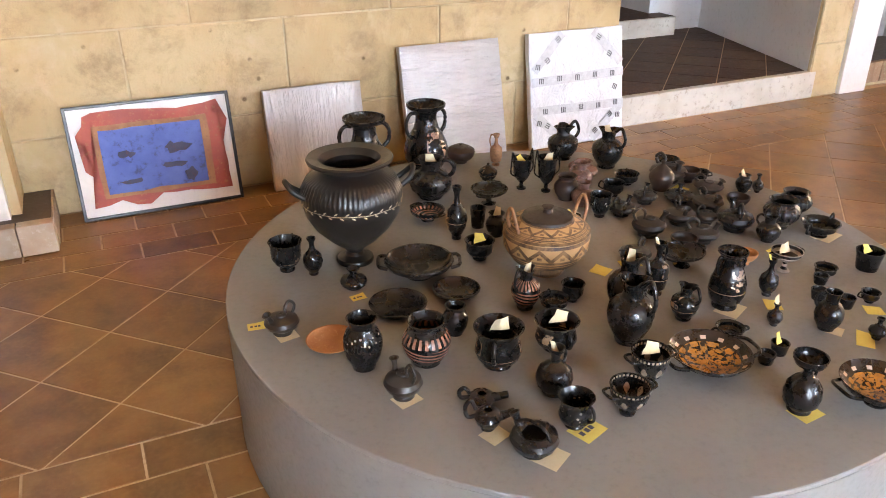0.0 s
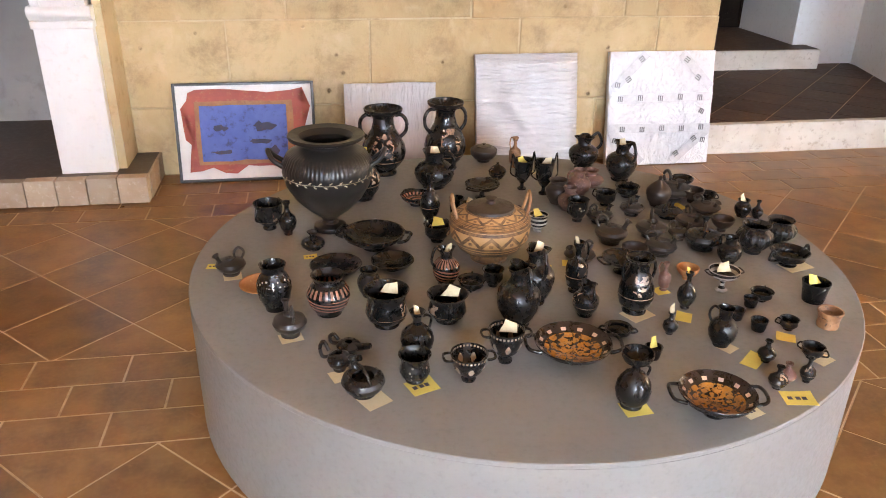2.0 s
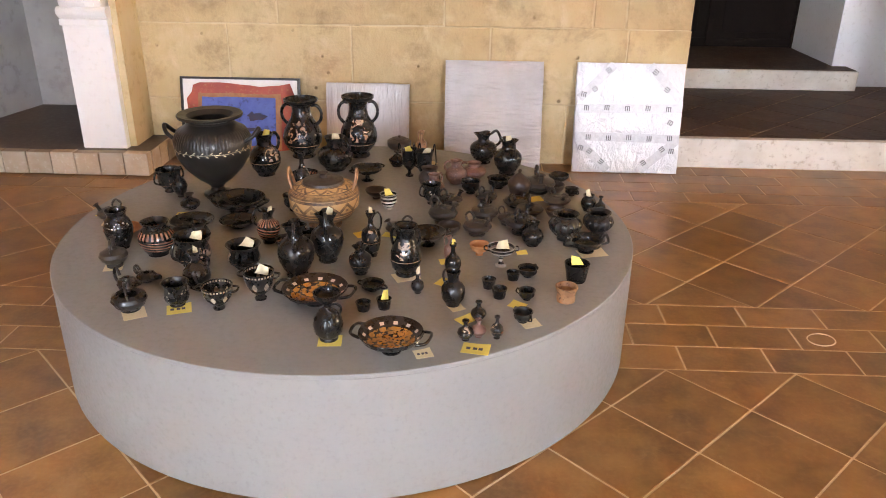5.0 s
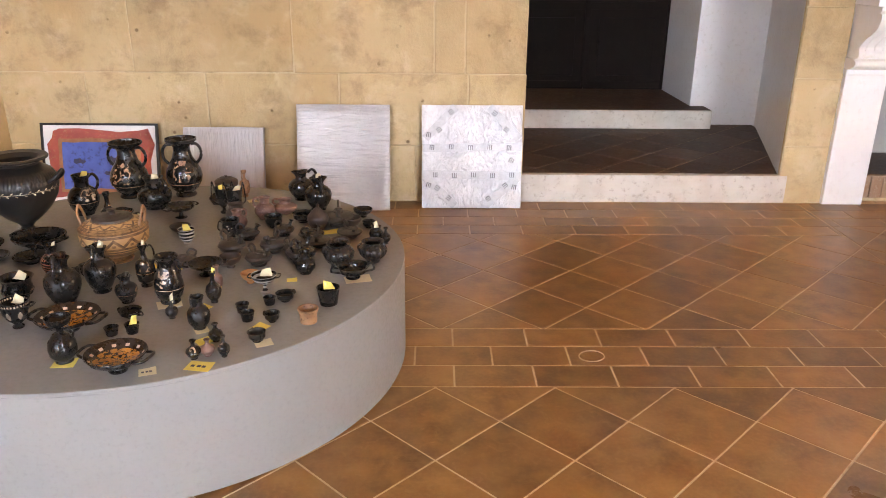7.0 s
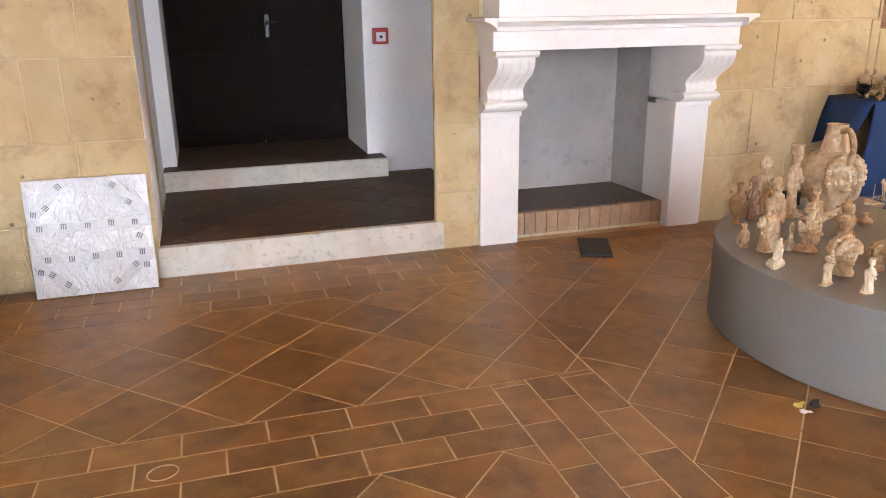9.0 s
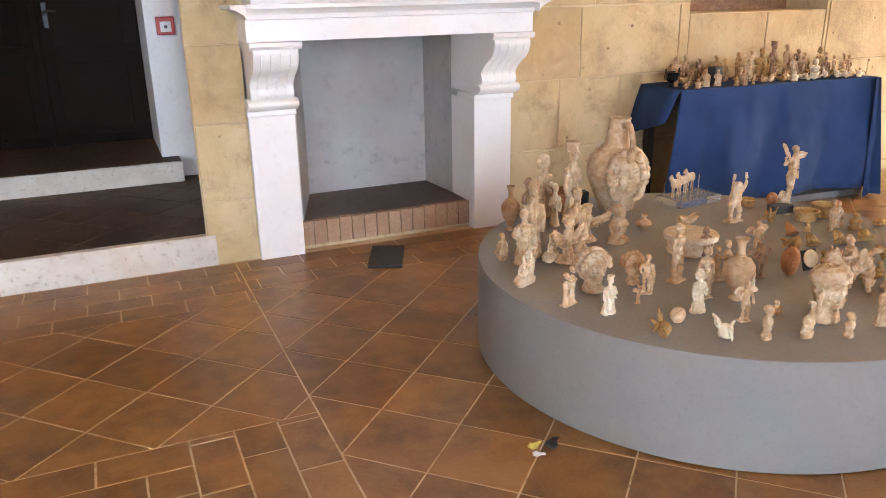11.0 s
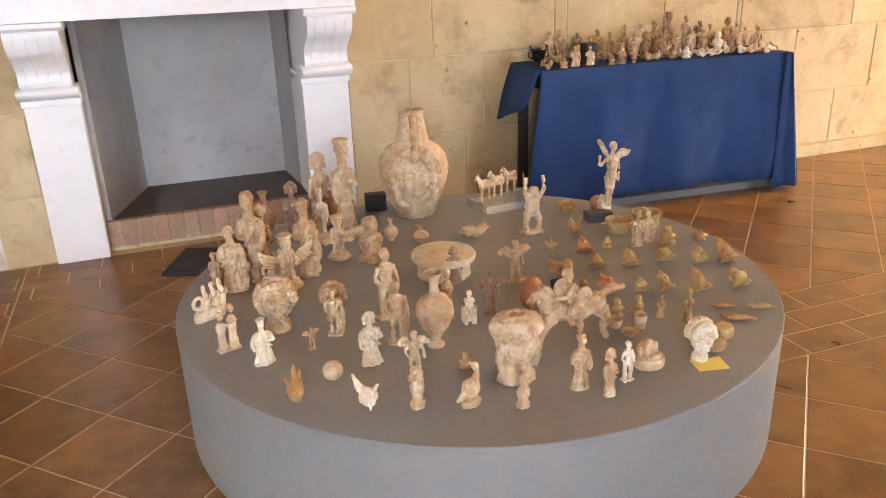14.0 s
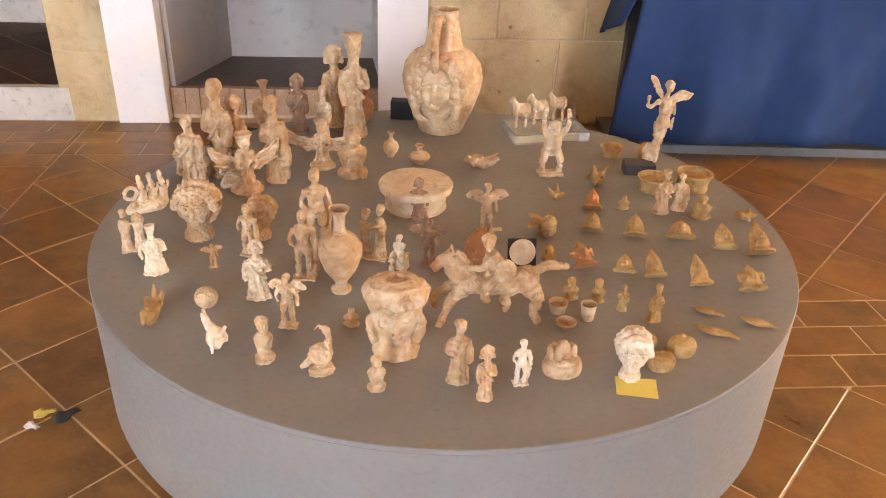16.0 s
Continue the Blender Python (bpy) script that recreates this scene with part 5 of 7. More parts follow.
def hydria(x, y, h, r):
    t = thing("water_jar", x, y, REST, -4, "large black two-handled krater with ribbed shoulder and white garland", "krater", "dark pottery")
    prof = PROFILE["hydria"]
    shape = lambda a, q, z: q * (1 + (0.011 * math.cos(64 * a) if 0.68 < z / h < 0.84 and q > 0.7 * r else 0))
    bm = bmesh.new()
    fine = []
    for (r0, z0), (r1, z1) in zip(prof, prof[1:]):
        fine += [(r0 + (r1 - r0) * k / 2, z0 + (z1 - z0) * k / 2) for k in range(2)]
    fine.append(prof[-1])
    w = 0.011
    outer = [(q * r, z * h) for q, z in fine]
    lathe(bm, [(0, 0)] + outer + [(.60 * r, .985 * h), (.52 * r, .93 * h), (.54 * r, .88 * h), (.86 * r, .78 * h), (.8 * r, .5 * h), (0, .2 * h)], 240, shape)
    part("body", bm, M["krater"], t, "satin black body with fine vertical ribs", smooth=38)
    for s in (1, -1):
        bm = bmesh.new()
        tube(bm, [(s * .90 * r, -.20 * r, .68 * h), (s * 1.16 * r, -.17 * r, .76 * h), (s * 1.28 * r, 0, .84 * h), (s * 1.16 * r, .17 * r, .76 * h), (s * .90 * r, .20 * r, .68 * h)], .055 * r, 10, 6)
        part("handle", bm, M["krater"], t, smooth=60)
    for k in range(56):
        a = 2 * math.pi * k / 56
        rr = radius_at(prof, .615 + (.018 if k % 2 else -.018)) * r + 0.0004
        bm = bmesh.new()
        ball(bm, (0, 0, 0), .0012, .0060, .0021, 8, 5)
        o = part("leaf", bm, M["garland"], t, "white painted garland leaf")
        o.matrix_basis = Matrix.Rotation(a, 4, 'Z') @ Matrix.Translation((rr, 0, h * (.615 + (.02 if k % 2 else -.02)))) @ Matrix.Rotation(0.5 if k % 2 else -0.5, 4, 'X')
    bm = bmesh.new()
    rr = radius_at(prof, .615) * r + 0.0002
    tube(bm, [(rr * math.cos(k * math.pi / 20), rr * math.sin(k * math.pi / 20), .615 * h + 0.001 * math.sin(k * 1.6)) for k in range(41)], .0009, 6, 2)
    part("garland_stem", bm, M["garland"], t, "thin white painted stem")
    return t


def pyxis(x, y, h, r, mat="geometric"):
    dk = mat == "dark"
    t = thing("lidded_bowl", x, y, REST, 20, ("stack of dark shallow lidded bowls " + BY) if dk else "large buff lidded bowl with dark zigzag bands on plinth", "lidded bowl", "dark pottery")
    m = M["dark"] if dk else M["geometric"]
    bm = vessel_body([(.46, 0), (.48, .05), (.40, .10), (.78, .22), (.97, .40), (1.0, .58), (.97, .64)], r, h, None, 56, floor_z=.2)
    part("body", bm, m, t, smooth=38)
    bm = bmesh.new()
    lathe(bm, [(.99 * r, .645 * h), (.995 * r, .66 * h), (.86 * r, .74 * h), (.60 * r, .80 * h), (.58 * r, .81 * h)], 56)
    lid = part("lid", bm, m, t, smooth=38)
    bm = bmesh.new()
    lathe(bm, [(.585 * r, .805 * h), (.57 * r, .85 * h), (.30 * r, .89 * h), (.12 * r, .90 * h), (.09 * r, .94 * h), (.14 * r, .985 * h), (0, 1.0 * h)], 40)
    part("knob", bm, M["dark"], lid, "dark domed lid centre with knob", smooth=38)
    if not dk:
        for a in (-0.35, -0.35 + math.pi):
            bm = bmesh.new()
            ca, sa = math.cos(a), math.sin(a)
            pts = [(.84, -.20, .68), (.94, -.17, .92), (.95, 0, 1.06), (.94, .17, .92), (.84, .20, .68)]
            tube(bm, [((u * ca - v * sa) * r, (u * sa + v * ca) * r, q * h) for u, v, q in pts], .04 * r, 8, 5)
            part("handle", bm, M["tan"], t, "brown upright loop handle", smooth=60)
    return t


def lamp(x, y, h, r):
    t = thing("oil_lamp", x, y, REST, -25, "small black clay oil lamp " + BY, "oil lamp", "dark pottery")
    bm = vessel_body([(.5, 0), (.52, .15), (.85, .35), (1.0, .62), (.82, .86), (.42, 1.0), (.36, .95)], r * .8, h, None, 26, floor_z=.3)
    part("body", bm, M["vase_dull"], t, smooth=40)
    bm = bmesh.new()
    tube(bm, [(.55 * r, 0, .6 * h), (1.05 * r, 0, .74 * h), (1.5 * r, 0, .9 * h)], [.3 * r, .24 * r, .2 * r], 12, 5)
    part("nozzle", bm, M["vase_dull"], t, smooth=50)
    bm = bmesh.new()
    tube(bm, [(-.6 * r, 0, .7 * h), (-1.15 * r, 0, .6 * h), (-1.3 * r, 0, 1.1 * h), (-1.0 * r, 0, 1.45 * h), (-.7 * r, 0, 1.0 * h)], .13 * r, 8, 5)
    part("handle", bm, M["vase_dull"], t, smooth=60)
    return t


def askos(x, y, h, r):
    t = thing("askos", x, y, REST, 115, "flat dark grey askos with arched handle and spout", "askos", "dark pottery")
    bm = vessel_body([(.55, 0), (.57, .08), (.86, .24), (1.0, .44), (.92, .58), (.70, .66), (.55, .60)], r, h, None, 30, floor_z=.3)
    part("body", bm, M["vase_dull"], t, smooth=40)
    bm = bmesh.new()
    lathe(bm, [(.2 * r, 0), (.15 * r, .35 * h), (.24 * r, .5 * h), (.2 * r, .5 * h), (.1 * r, .4 * h)], 16, m=Matrix.Translation((.66 * r, 0, .5 * h)) @ Matrix.Rotation(.5, 4, 'Y'))
    part("spout", bm, M["vase_dull"], t, smooth=50)
    bm = bmesh.new()
    tube(bm, [(.72 * r, .1 * r, .78 * h), (.2 * r, .16 * r, 1.0 * h), (-.5 * r, .14 * r, .92 * h), (-.85 * r, .05 * r, .52 * h)], .075 * r, 8, 6)
    part("handle", bm, M["vase_dull"], t, smooth=60)
    return t


def ring_dish(x, y, h, r, mat="ochre"):
    t = thing("ring_dish", x, y, REST, 0, COLOUR.get(mat, "clay") + " ring-shaped shallow dish " + BY, "dish", "pale pottery" if x > 4 else "dark pottery")
    bm = vessel_body([(.80, 0), (.84, .2), (.80, .4), (.88, .7), (1.0, .92), (.99, 1.0)], r, h, 0.12 * r, 34, floor_z=.35)
    part("body", bm, M[mat], t, smooth=38)
    return t


def big_jug(x, y, h, r):
    t = vessel("bigjug", x, y, h, r, "clay", turn=75)
    bm = bmesh.new()
    ball(bm, (0, 0, 0), .25 * r, .15 * r, .33 * r, 20, 14)
    tube(bm, [(0, -.15 * r, .10 * r), (0, -.185 * r, .0), (0, -.205 * r, -.055 * r)], [.026 * r, .034 * r, .046 * r], 8, 4)
    for s in (-1, 1):
        ball(bm, (s * .10 * r, -.135 * r, .045 * r), .05 * r, .03 * r, .024 * r, 10, 6)
        tube(bm, [(s * .03 * r, -.155 * r, .11 * r), (s * .11 * r, -.15 * r, .125 * r), (s * .19 * r, -.10 * r, .08 * r)], .022 * r, 8, 4)
        ball(bm, (s * .13 * r, -.10 * r, -.10 * r), .08 * r, .06 * r, .08 * r, 10, 6)
    ball(bm, (0, -.155 * r, -.135 * r), .065 * r, .028 * r, .018 * r, 8, 5)
    ball(bm, (0, -.150 * r, -.18 * r), .055 * r, .03 * r, .02 * r, 8, 5)
    ball(bm, (0, -.125 * r, -.27 * r), .09 * r, .07 * r, .06 * r, 8, 6)
    hair = bmesh.new()
    for s in (-1, 1):
        for ring, (rx, rz, size) in enumerate(((.27, .36, .07), (.37, .44, .075))):
            for k in range(8):
                a = math.pi / 2 - s * (.1 + k * .29 + .12 * ring)
                ball(hair, (rx * r * math.cos(a), (-.06 + .05 * ring) * r, rz * r * math.sin(a) + .01 * r), size * r, size * r, size * r, 8, 6)
        tube(hair, [(s * .30 * r, 0, -.25 * r), (s * .26 * r, 0, -.45 * r), (s * .12 * r, 0, -.52 * r)], [.07 * r, .06 * r, .035 * r], 8, 4)
    o = part("relief_face", bm, M["clay"], t, "moulded face in relief", smooth=60)
    o2 = part("relief_hair", hair, M["clay"], t, "moulded curls round the face", smooth=60)
    for piece in (o, o2):
        rem = piece.modifiers.new("fuse", 'REMESH')
        rem.mode, rem.voxel_size, rem.use_smooth_shade = 'VOXEL', 0.0017, True
    o2.matrix_basis = pose(0, 0, 0, 0, 0, -89) @ Matrix.Translation((0.0, -.88 * r, .44 * h)) @ Matrix.Diagonal((1.7, 1.35, 1.6, 1))
    o.matrix_basis = pose(0, 0, 0, 0, 0, -89) @ Matrix.Translation((0.0, -.88 * r, .44 * h)) @ Matrix.Diagonal((1.7, 1.35, 1.6, 1))
    return t


# ---------- terracotta figures: each one plain mesh ----------
RELIEF = []
for size in (0.006, 0.010, 0.016):
    clouds = bpy.data.textures.new("worn_relief", 'CLOUDS')
    clouds.noise_scale, clouds.noise_depth = size, 3
    RELIEF.append(clouds)


def finish(name, bm, x, y, z, rot, h, mat, label, category, group="terracotta figures", fine=88):
    """Fuses the shapes into one worn surface."""
    ob = part(name, bm, M[mat], smooth=180)
    rem = ob.modifiers.new("fuse", 'REMESH')
    rem.mode, rem.voxel_size, rem.use_smooth_shade = 'VOXEL', max(h / fine, 0.0013), True
    smo = ob.modifiers.new("wear", 'SMOOTH')
    smo.factor, smo.iterations = 0.5, 1
    dis = ob.modifiers.new("relief", 'DISPLACE')
    dis.texture = RELIEF[0] if h < 0.08 else RELIEF[1] if h < 0.16 else RELIEF[2]
    dis.texture_coords, dis.strength, dis.mid_level = 'LOCAL', 0.055 * min(h, 0.16), 0.5
    ob.matrix_basis = pose(x, y, z, 0, 0, rot)
    return tagged(ob, "%s %s" % (COLOUR[mat], label), category, group)


def drape(bm, h, w, z0=0.0, z1=0.74, seed=0, lean=0.0, depth=0.66):
    """A robed trunk with folds that fade upwards."""
    prof = [(.90, 0), (.86, .05), (.74, .22), (.62, .42), (.60, .55), (.66, .64), (.80, .75), (.84, .84), (.70, .93), (.30, 1.0)]
    ph = seed * 1.7
    pts = [(r * w, h * (z0 + (z1 - z0) * z)) for r, z in prof]
    shape = lambda a, q, z: q * (1 + 0.17 * (1 - .6 * z / h) * math.sin(8 * a + ph + 5 * z / h) + 0.05 * math.sin(3 * a + ph) * (1 - z / h))
    return lathe(bm, pts, 30, shape, m=Matrix.Diagonal((1, depth, 1, 1)))


def skull(bm, c, r, face=-1, hair=1):
    ball(bm, c, r * .86, r * .95, r * 1.12, 12, 9)
    ball(bm, (c[0], c[1] + face * r * .92, c[2] - r * .05), r * .14, r * .2, r * .3, 8, 6)
    ball(bm, (c[0], c[1] + face * r * .55, c[2] - r * .75), r * .4, r * .4, r * .3, 8, 6)
    if hair:
        ball(bm, (c[0], c[1] - face * r * .35, c[2] + r * .35), r * .98, r * .9, r * .85, 12, 8)
        ball(bm, (c[0], c[1] - face * r * 1.0, c[2] + r * .25), r * .45, r * .45, r * .45, 8, 6)


def wing(bm, h, s, spread=0.5, rise=0.25, root=(0.0, 0.03, 0.66)):
    """One wing: a curved leading arm and a blade with a scalloped trailing edge."""
    x0, y0, z0 = root[0] * h, root[1] * h + .03 * h, root[2] * h
    k = spread * h * .92
    up = rise * h
    top = [(s * .04 * h, z0), (s * .35 * k, z0 + up * 1.25), (s * .72 * k, z0 + up * 1.25), (s * k, z0 + up * .55)]
    low = [(s * .93 * k, z0 + up * .2), (s * .80 * k, z0 + up * .22), (s * .74 * k, z0 + .02 * h), (s * .60 * k, z0 + .04 * h), (s * .52 * k, z0 - .05 * h), (s * .36 * k, z0 - .03 * h), (s * .26 * k, z0 - .09 * h), (s * .06 * h, z0 - .08 * h)]
    sheet(bm, top + low, .022 * h, Matrix.Translation((0, y0, 0)))
    tube(bm, [(p[0], y0 - .005 * h, p[1]) for p in top], [.024 * h, .022 * h, .018 * h, .011 * h], 8, 4)
    for a, b in ((1, 2), (2, 4), (3, 6)):
        p, q = top[min(a, 3)], low[b]
        tube(bm, [(p[0] * .9, y0 - .012 * h, p[1] - .03 * h), (q[0], y0 - .008 * h, q[1] + .02 * h)], .009 * h, 6, 2)


def robed(x, y, h, w, mat="clay", z=None, turn=None):
    rnd = hash_turn(x, y)
    bm = bmesh.new()
    w = min(max(w, h * .13), h * .24)
    drape(bm, h, w, seed=rnd * 10)
    lathe(bm, [(w * .95, 0), (w * .95, h * .035), (w * .8, h * .045)], 20, m=Matrix.Diagonal((1, .72, 1, 1)))
    tube(bm, [(0, 0, .70 * h), (0, 0, .84 * h)], [.06 * h, .05 * h], 8, 2)
    skull(bm, (0.02 * h * (rnd - .5), -.01 * h, .895 * h), .082 * h)
    if rnd > .7:
        lathe(bm, [(.075 * h, .95 * h), (.095 * h, 1.02 * h), (.085 * h, 1.03 * h)], 14)
    elif rnd > .4:
        tube(bm, [(-.09 * h, .02 * h, .80 * h), (-.085 * h, .03 * h, .93 * h), (0, .03 * h, 1.0 * h), (.085 * h, .03 * h, .93 * h), (.09 * h, .02 * h, .80 * h)], .035 * h, 8, 4)
    elif rnd < .2:
        tube(bm, [(.5 * w, .05 * h, .70 * h), (.95 * w, .03 * h, .40 * h), (.75 * w, .02 * h, .06 * h)], [.04 * h, .06 * h, .07 * h], 8, 4)
    s = 1 if rnd > .5 else -1
    tube(bm, [(s * w * .68, 0, .68 * h), (s * w * .92, -.03 * h, .52 * h), (s * w * .35, -.5 * w - .02 * h, .50 * h + .1 * h * rnd)], [.04 * h, .042 * h, .03 * h], 8, 4)
    tube(bm, [(-s * w * .68, 0, .68 * h), (-s * w * .95, -.01 * h, .5 * h), (-s * w * .8, -.05 * h, .34 * h)], [.04 * h, .04 * h, .03 * h], 8, 4)
    tube(bm, [(-s * w * .6, -.3 * w, .70 * h), (0, -.62 * w, .52 * h), (s * w * .7, -.35 * w, .40 * h)], .022 * h, 6, 4)
    return finish("robed_figurine", bm, x, y, REST if z is None else z, (rnd - .5) * 50 if turn is None else turn, h, mat, "standing draped figurine " + BY if z is None else "standing draped figurine on the blue cloth", "figurine")


def limbs(bm, h, w, rnd, base=True, arm_up=False):
    s = 1 if rnd > .5 else -1
    for k in (-1, 1):
        kn = .03 * h * (k == s)
        tube(bm, [(k * .075 * h, 0, .03 * h), (k * .07 * h, -kn, .24 * h), (k * .055 * h, 0, .48 * h)], [.042 * h, .046 * h, .064 * h], 8, 4)
        ball(bm, (k * .075 * h, -.03 * h, .035 * h), .032 * h, .06 * h, .025 * h, 8, 5)
    lathe(bm, [(.08 * h, .44 * h), (.105 * h, .50 * h), (.085 * h, .60 * h), (.115 * h, .70 * h), (.12 * h, .76 * h), (.05 * h, .81 * h)], 16, m=Matrix.Diagonal((1, .66, 1, 1)))
    tube(bm, [(0, 0, .78 * h), (0, -.005 * h, .86 * h)], .04 * h, 8, 2)
    skull(bm, (0, -.01 * h, .915 * h), .072 * h)
    if arm_up:
        tube(bm, [(-.11 * h, 0, .75 * h), (-.21 * h, -.04 * h, .69 * h), (-.22 * h, -.07 * h, .84 * h)], [.035 * h, .03 * h, .024 * h], 8, 4)
    else:
        tube(bm, [(-.11 * h, 0, .75 * h), (-.17 * h, -.02 * h, .60 * h), (-.10 * h, -.09 * h, .53 * h)], [.035 * h, .03 * h, .024 * h], 8, 4)
    tube(bm, [(.11 * h, 0, .75 * h), (.165 * h, .0, .60 * h), (.17 * h, -.04 * h, .44 * h)], [.035 * h, .03 * h, .024 * h], 8, 4)
    if base:
        box(bm, -.15 * h, .15 * h, -.10 * h, .10 * h, 0, .04 * h)


def nude(x, y, h, w, mat="clay", z=None):
    rnd = hash_turn(x, y)
    bm = bmesh.new()
    limbs(bm, h, w, rnd)
    tube(bm, [(.13 * h, .03 * h, .74 * h), (.16 * h, .04 * h, .4 * h), (.12 * h, .05 * h, .03 * h)], [.03 * h, .045 * h, .06 * h], 8, 4)
    return finish("standing_figurine", bm, x, y, REST if z is None else z, (rnd - .5) * 50, h, mat, "standing figurine with a cloak %s" % (BY if z is None else "on the blue cloth"), "figurine")


def winged(x, y, h, w, mat="clay", z=None):
    rnd = hash_turn(x, y)
    bm = bmesh.new()
    limbs(bm, h, w, rnd, True, rnd > .4)
    for s in (-1, 1):
        wing(bm, h, s, .34 if w < .35 * h else .44, .14)
    return finish("winged_figurine", bm, x, y, REST if z is None else z, (rnd - .5) * 50, h, mat, "winged clay figurine %s" % (BY if z is None else "on the blue cloth"), "figurine")


def angel(x, y, h, w, mat="clay"):
    rnd = hash_turn(x, y)
    bm = bmesh.new()
    drape(bm, h, .2 * h, seed=rnd * 10)
    lathe(bm, [(.26 * h, 0), (.28 * h, .03 * h), (.2 * h, .07 * h), (.22 * h, .1 * h), (.15 * h, .14 * h)], 20)
    skull(bm, (0, -.02 * h, .86 * h), .12 * h)
    lathe(bm, [(.13 * h, .95 * h), (.15 * h, 1.0 * h), (.10 * h, 1.0 * h)], 16)
    k = w / h
    for s in (-1, 1):
        edge = [(.07, .66), (.30 * k, .60), (.66 * k, .66), (.92 * k, .84), (1.03 * k, .84), (1.0 * k, .70), (.86 * k, .56), (.80 * k, .54), (.64 * k, .42), (.56 * k, .42), (.40 * k, .34), (.08, .36)]
        blade = sheet(bmesh.new(), [(s * p * h, q * h) for p, q in edge], .055 * h, Matrix())
        for v in blade.verts:
            v.co.y += .03 * h - .10 * abs(v.co.x)
        me = bpy.data.meshes.new("blade")
        bmesh.ops.triangulate(blade, faces=blade.faces[:])
        blade.to_mesh(me)
        blade.free()
        bm.from_mesh(me)
        bpy.data.meshes.remove(me)
        for a, b in ((.58, .80), (.50, .68), (.44, .55)):
            tube(bm, [(s * .12 * h, .0, a * h), (s * .55 * k * h, -.02 * h - .05 * k * h, (a + b) / 2 * h - .03 * h), (s * .93 * k * h, -.02 * h - .09 * k * h, b * h)], [.03 * h, .026 * h, .016 * h], 8, 4)
        tube(bm, [(s * .11 * h, -.04 * h, .62 * h), (s * .17 * h, -.10 * h, .48 * h), (s * .07 * h, -.15 * h, .46 * h)], [.04 * h, .035 * h, .03 * h], 8, 4)
    return finish("siren_figurine", bm, x, y, REST, -15 + rnd * 40, h, mat, "figurine with wide spread wings " + BY, "figurine", fine=84)


def pair_group(x, y, h, w, mat="clay"):
    rnd = hash_turn(x, y)
    bm = bmesh.new()
    for s in (-1, 1):
        b2 = bmesh.new()
        drape(b2, h * (.94 + .06 * s), .13 * h, seed=s * 3)
        skull(b2, (0, -.01 * h, .88 * h * (.94 + .06 * s)), .075 * h)
        bmesh.ops.translate(b2, verts=b2.verts[:], vec=(s * .12 * h, .01 * h * s, 0))
        me = bpy.data.meshes.new("tmp")
        b2.to_mesh(me)
        b2.free()
        bm.from_mesh(me)
        bpy.data.meshes.remove(me)
    box(bm, -.24 * h, .24 * h, -.1 * h, .1 * h, 0, .035 * h)
    tube(bm, [(-.2 * h, -.05 * h, .66 * h), (0, -.11 * h, .6 * h), (.2 * h, -.05 * h, .64 * h)], .03 * h, 8, 4)
    return finish("paired_figurine", bm, x, y, REST, (rnd - .5) * 40, h, mat, "two joined standing figures on one base, on plinth", "figurine", fine=60)


def seated(x, y, h, w, mat="slip"):
    rnd = hash_turn(x, y)
    bm = bmesh.new()
    box(bm, -.22 * h, .22 * h, -.05 * h, .22 * h, 0, .42 * h)
    drape(bm, h, .2 * h, .3, .78, rnd * 9)
    for s in (-1, 1):
        tube(bm, [(s * .1 * h, 0, .42 * h), (s * .12 * h, -.22 * h, .42 * h), (s * .12 * h, -.24 * h, .03 * h)], [.09 * h, .085 * h, .07 * h], 8, 4)
    skull(bm, (0, -.02 * h, .89 * h), .09 * h)
    return finish("seated_figurine", bm, x, y, REST, (rnd - .5) * 40, h, mat, "seated figurine " + BY, "figurine")


def bust(x, y, h, w, mat="clay", z=None):
    rnd = hash_turn(x, y)
    bm = bmesh.new()
    w = min(w, .45 * h)
    lathe(bm, [(.9 * w, 0), (.95 * w, .12 * h), (.6 * w, .20 * h), (.75 * w, .34 * h), (.92 * w, .50 * h), (.7 * w, .60 * h), (.3 * w, .68 * h)], 20, lambda a, q, zz: q * (1 + .06 * math.sin(5 * a + rnd * 9)), m=Matrix.Diagonal((1, .75, 1, 1)))
    skull(bm, (0, -.02 * h, .80 * h), .19 * h * min(1, 2.4 * w / h + .2))
    return finish("bust_figurine", bm, x, y, REST if z is None else z, (rnd - .5) * 60, h, mat, "small bust %s" % (BY if z is None else "on the blue cloth"), "figurine")


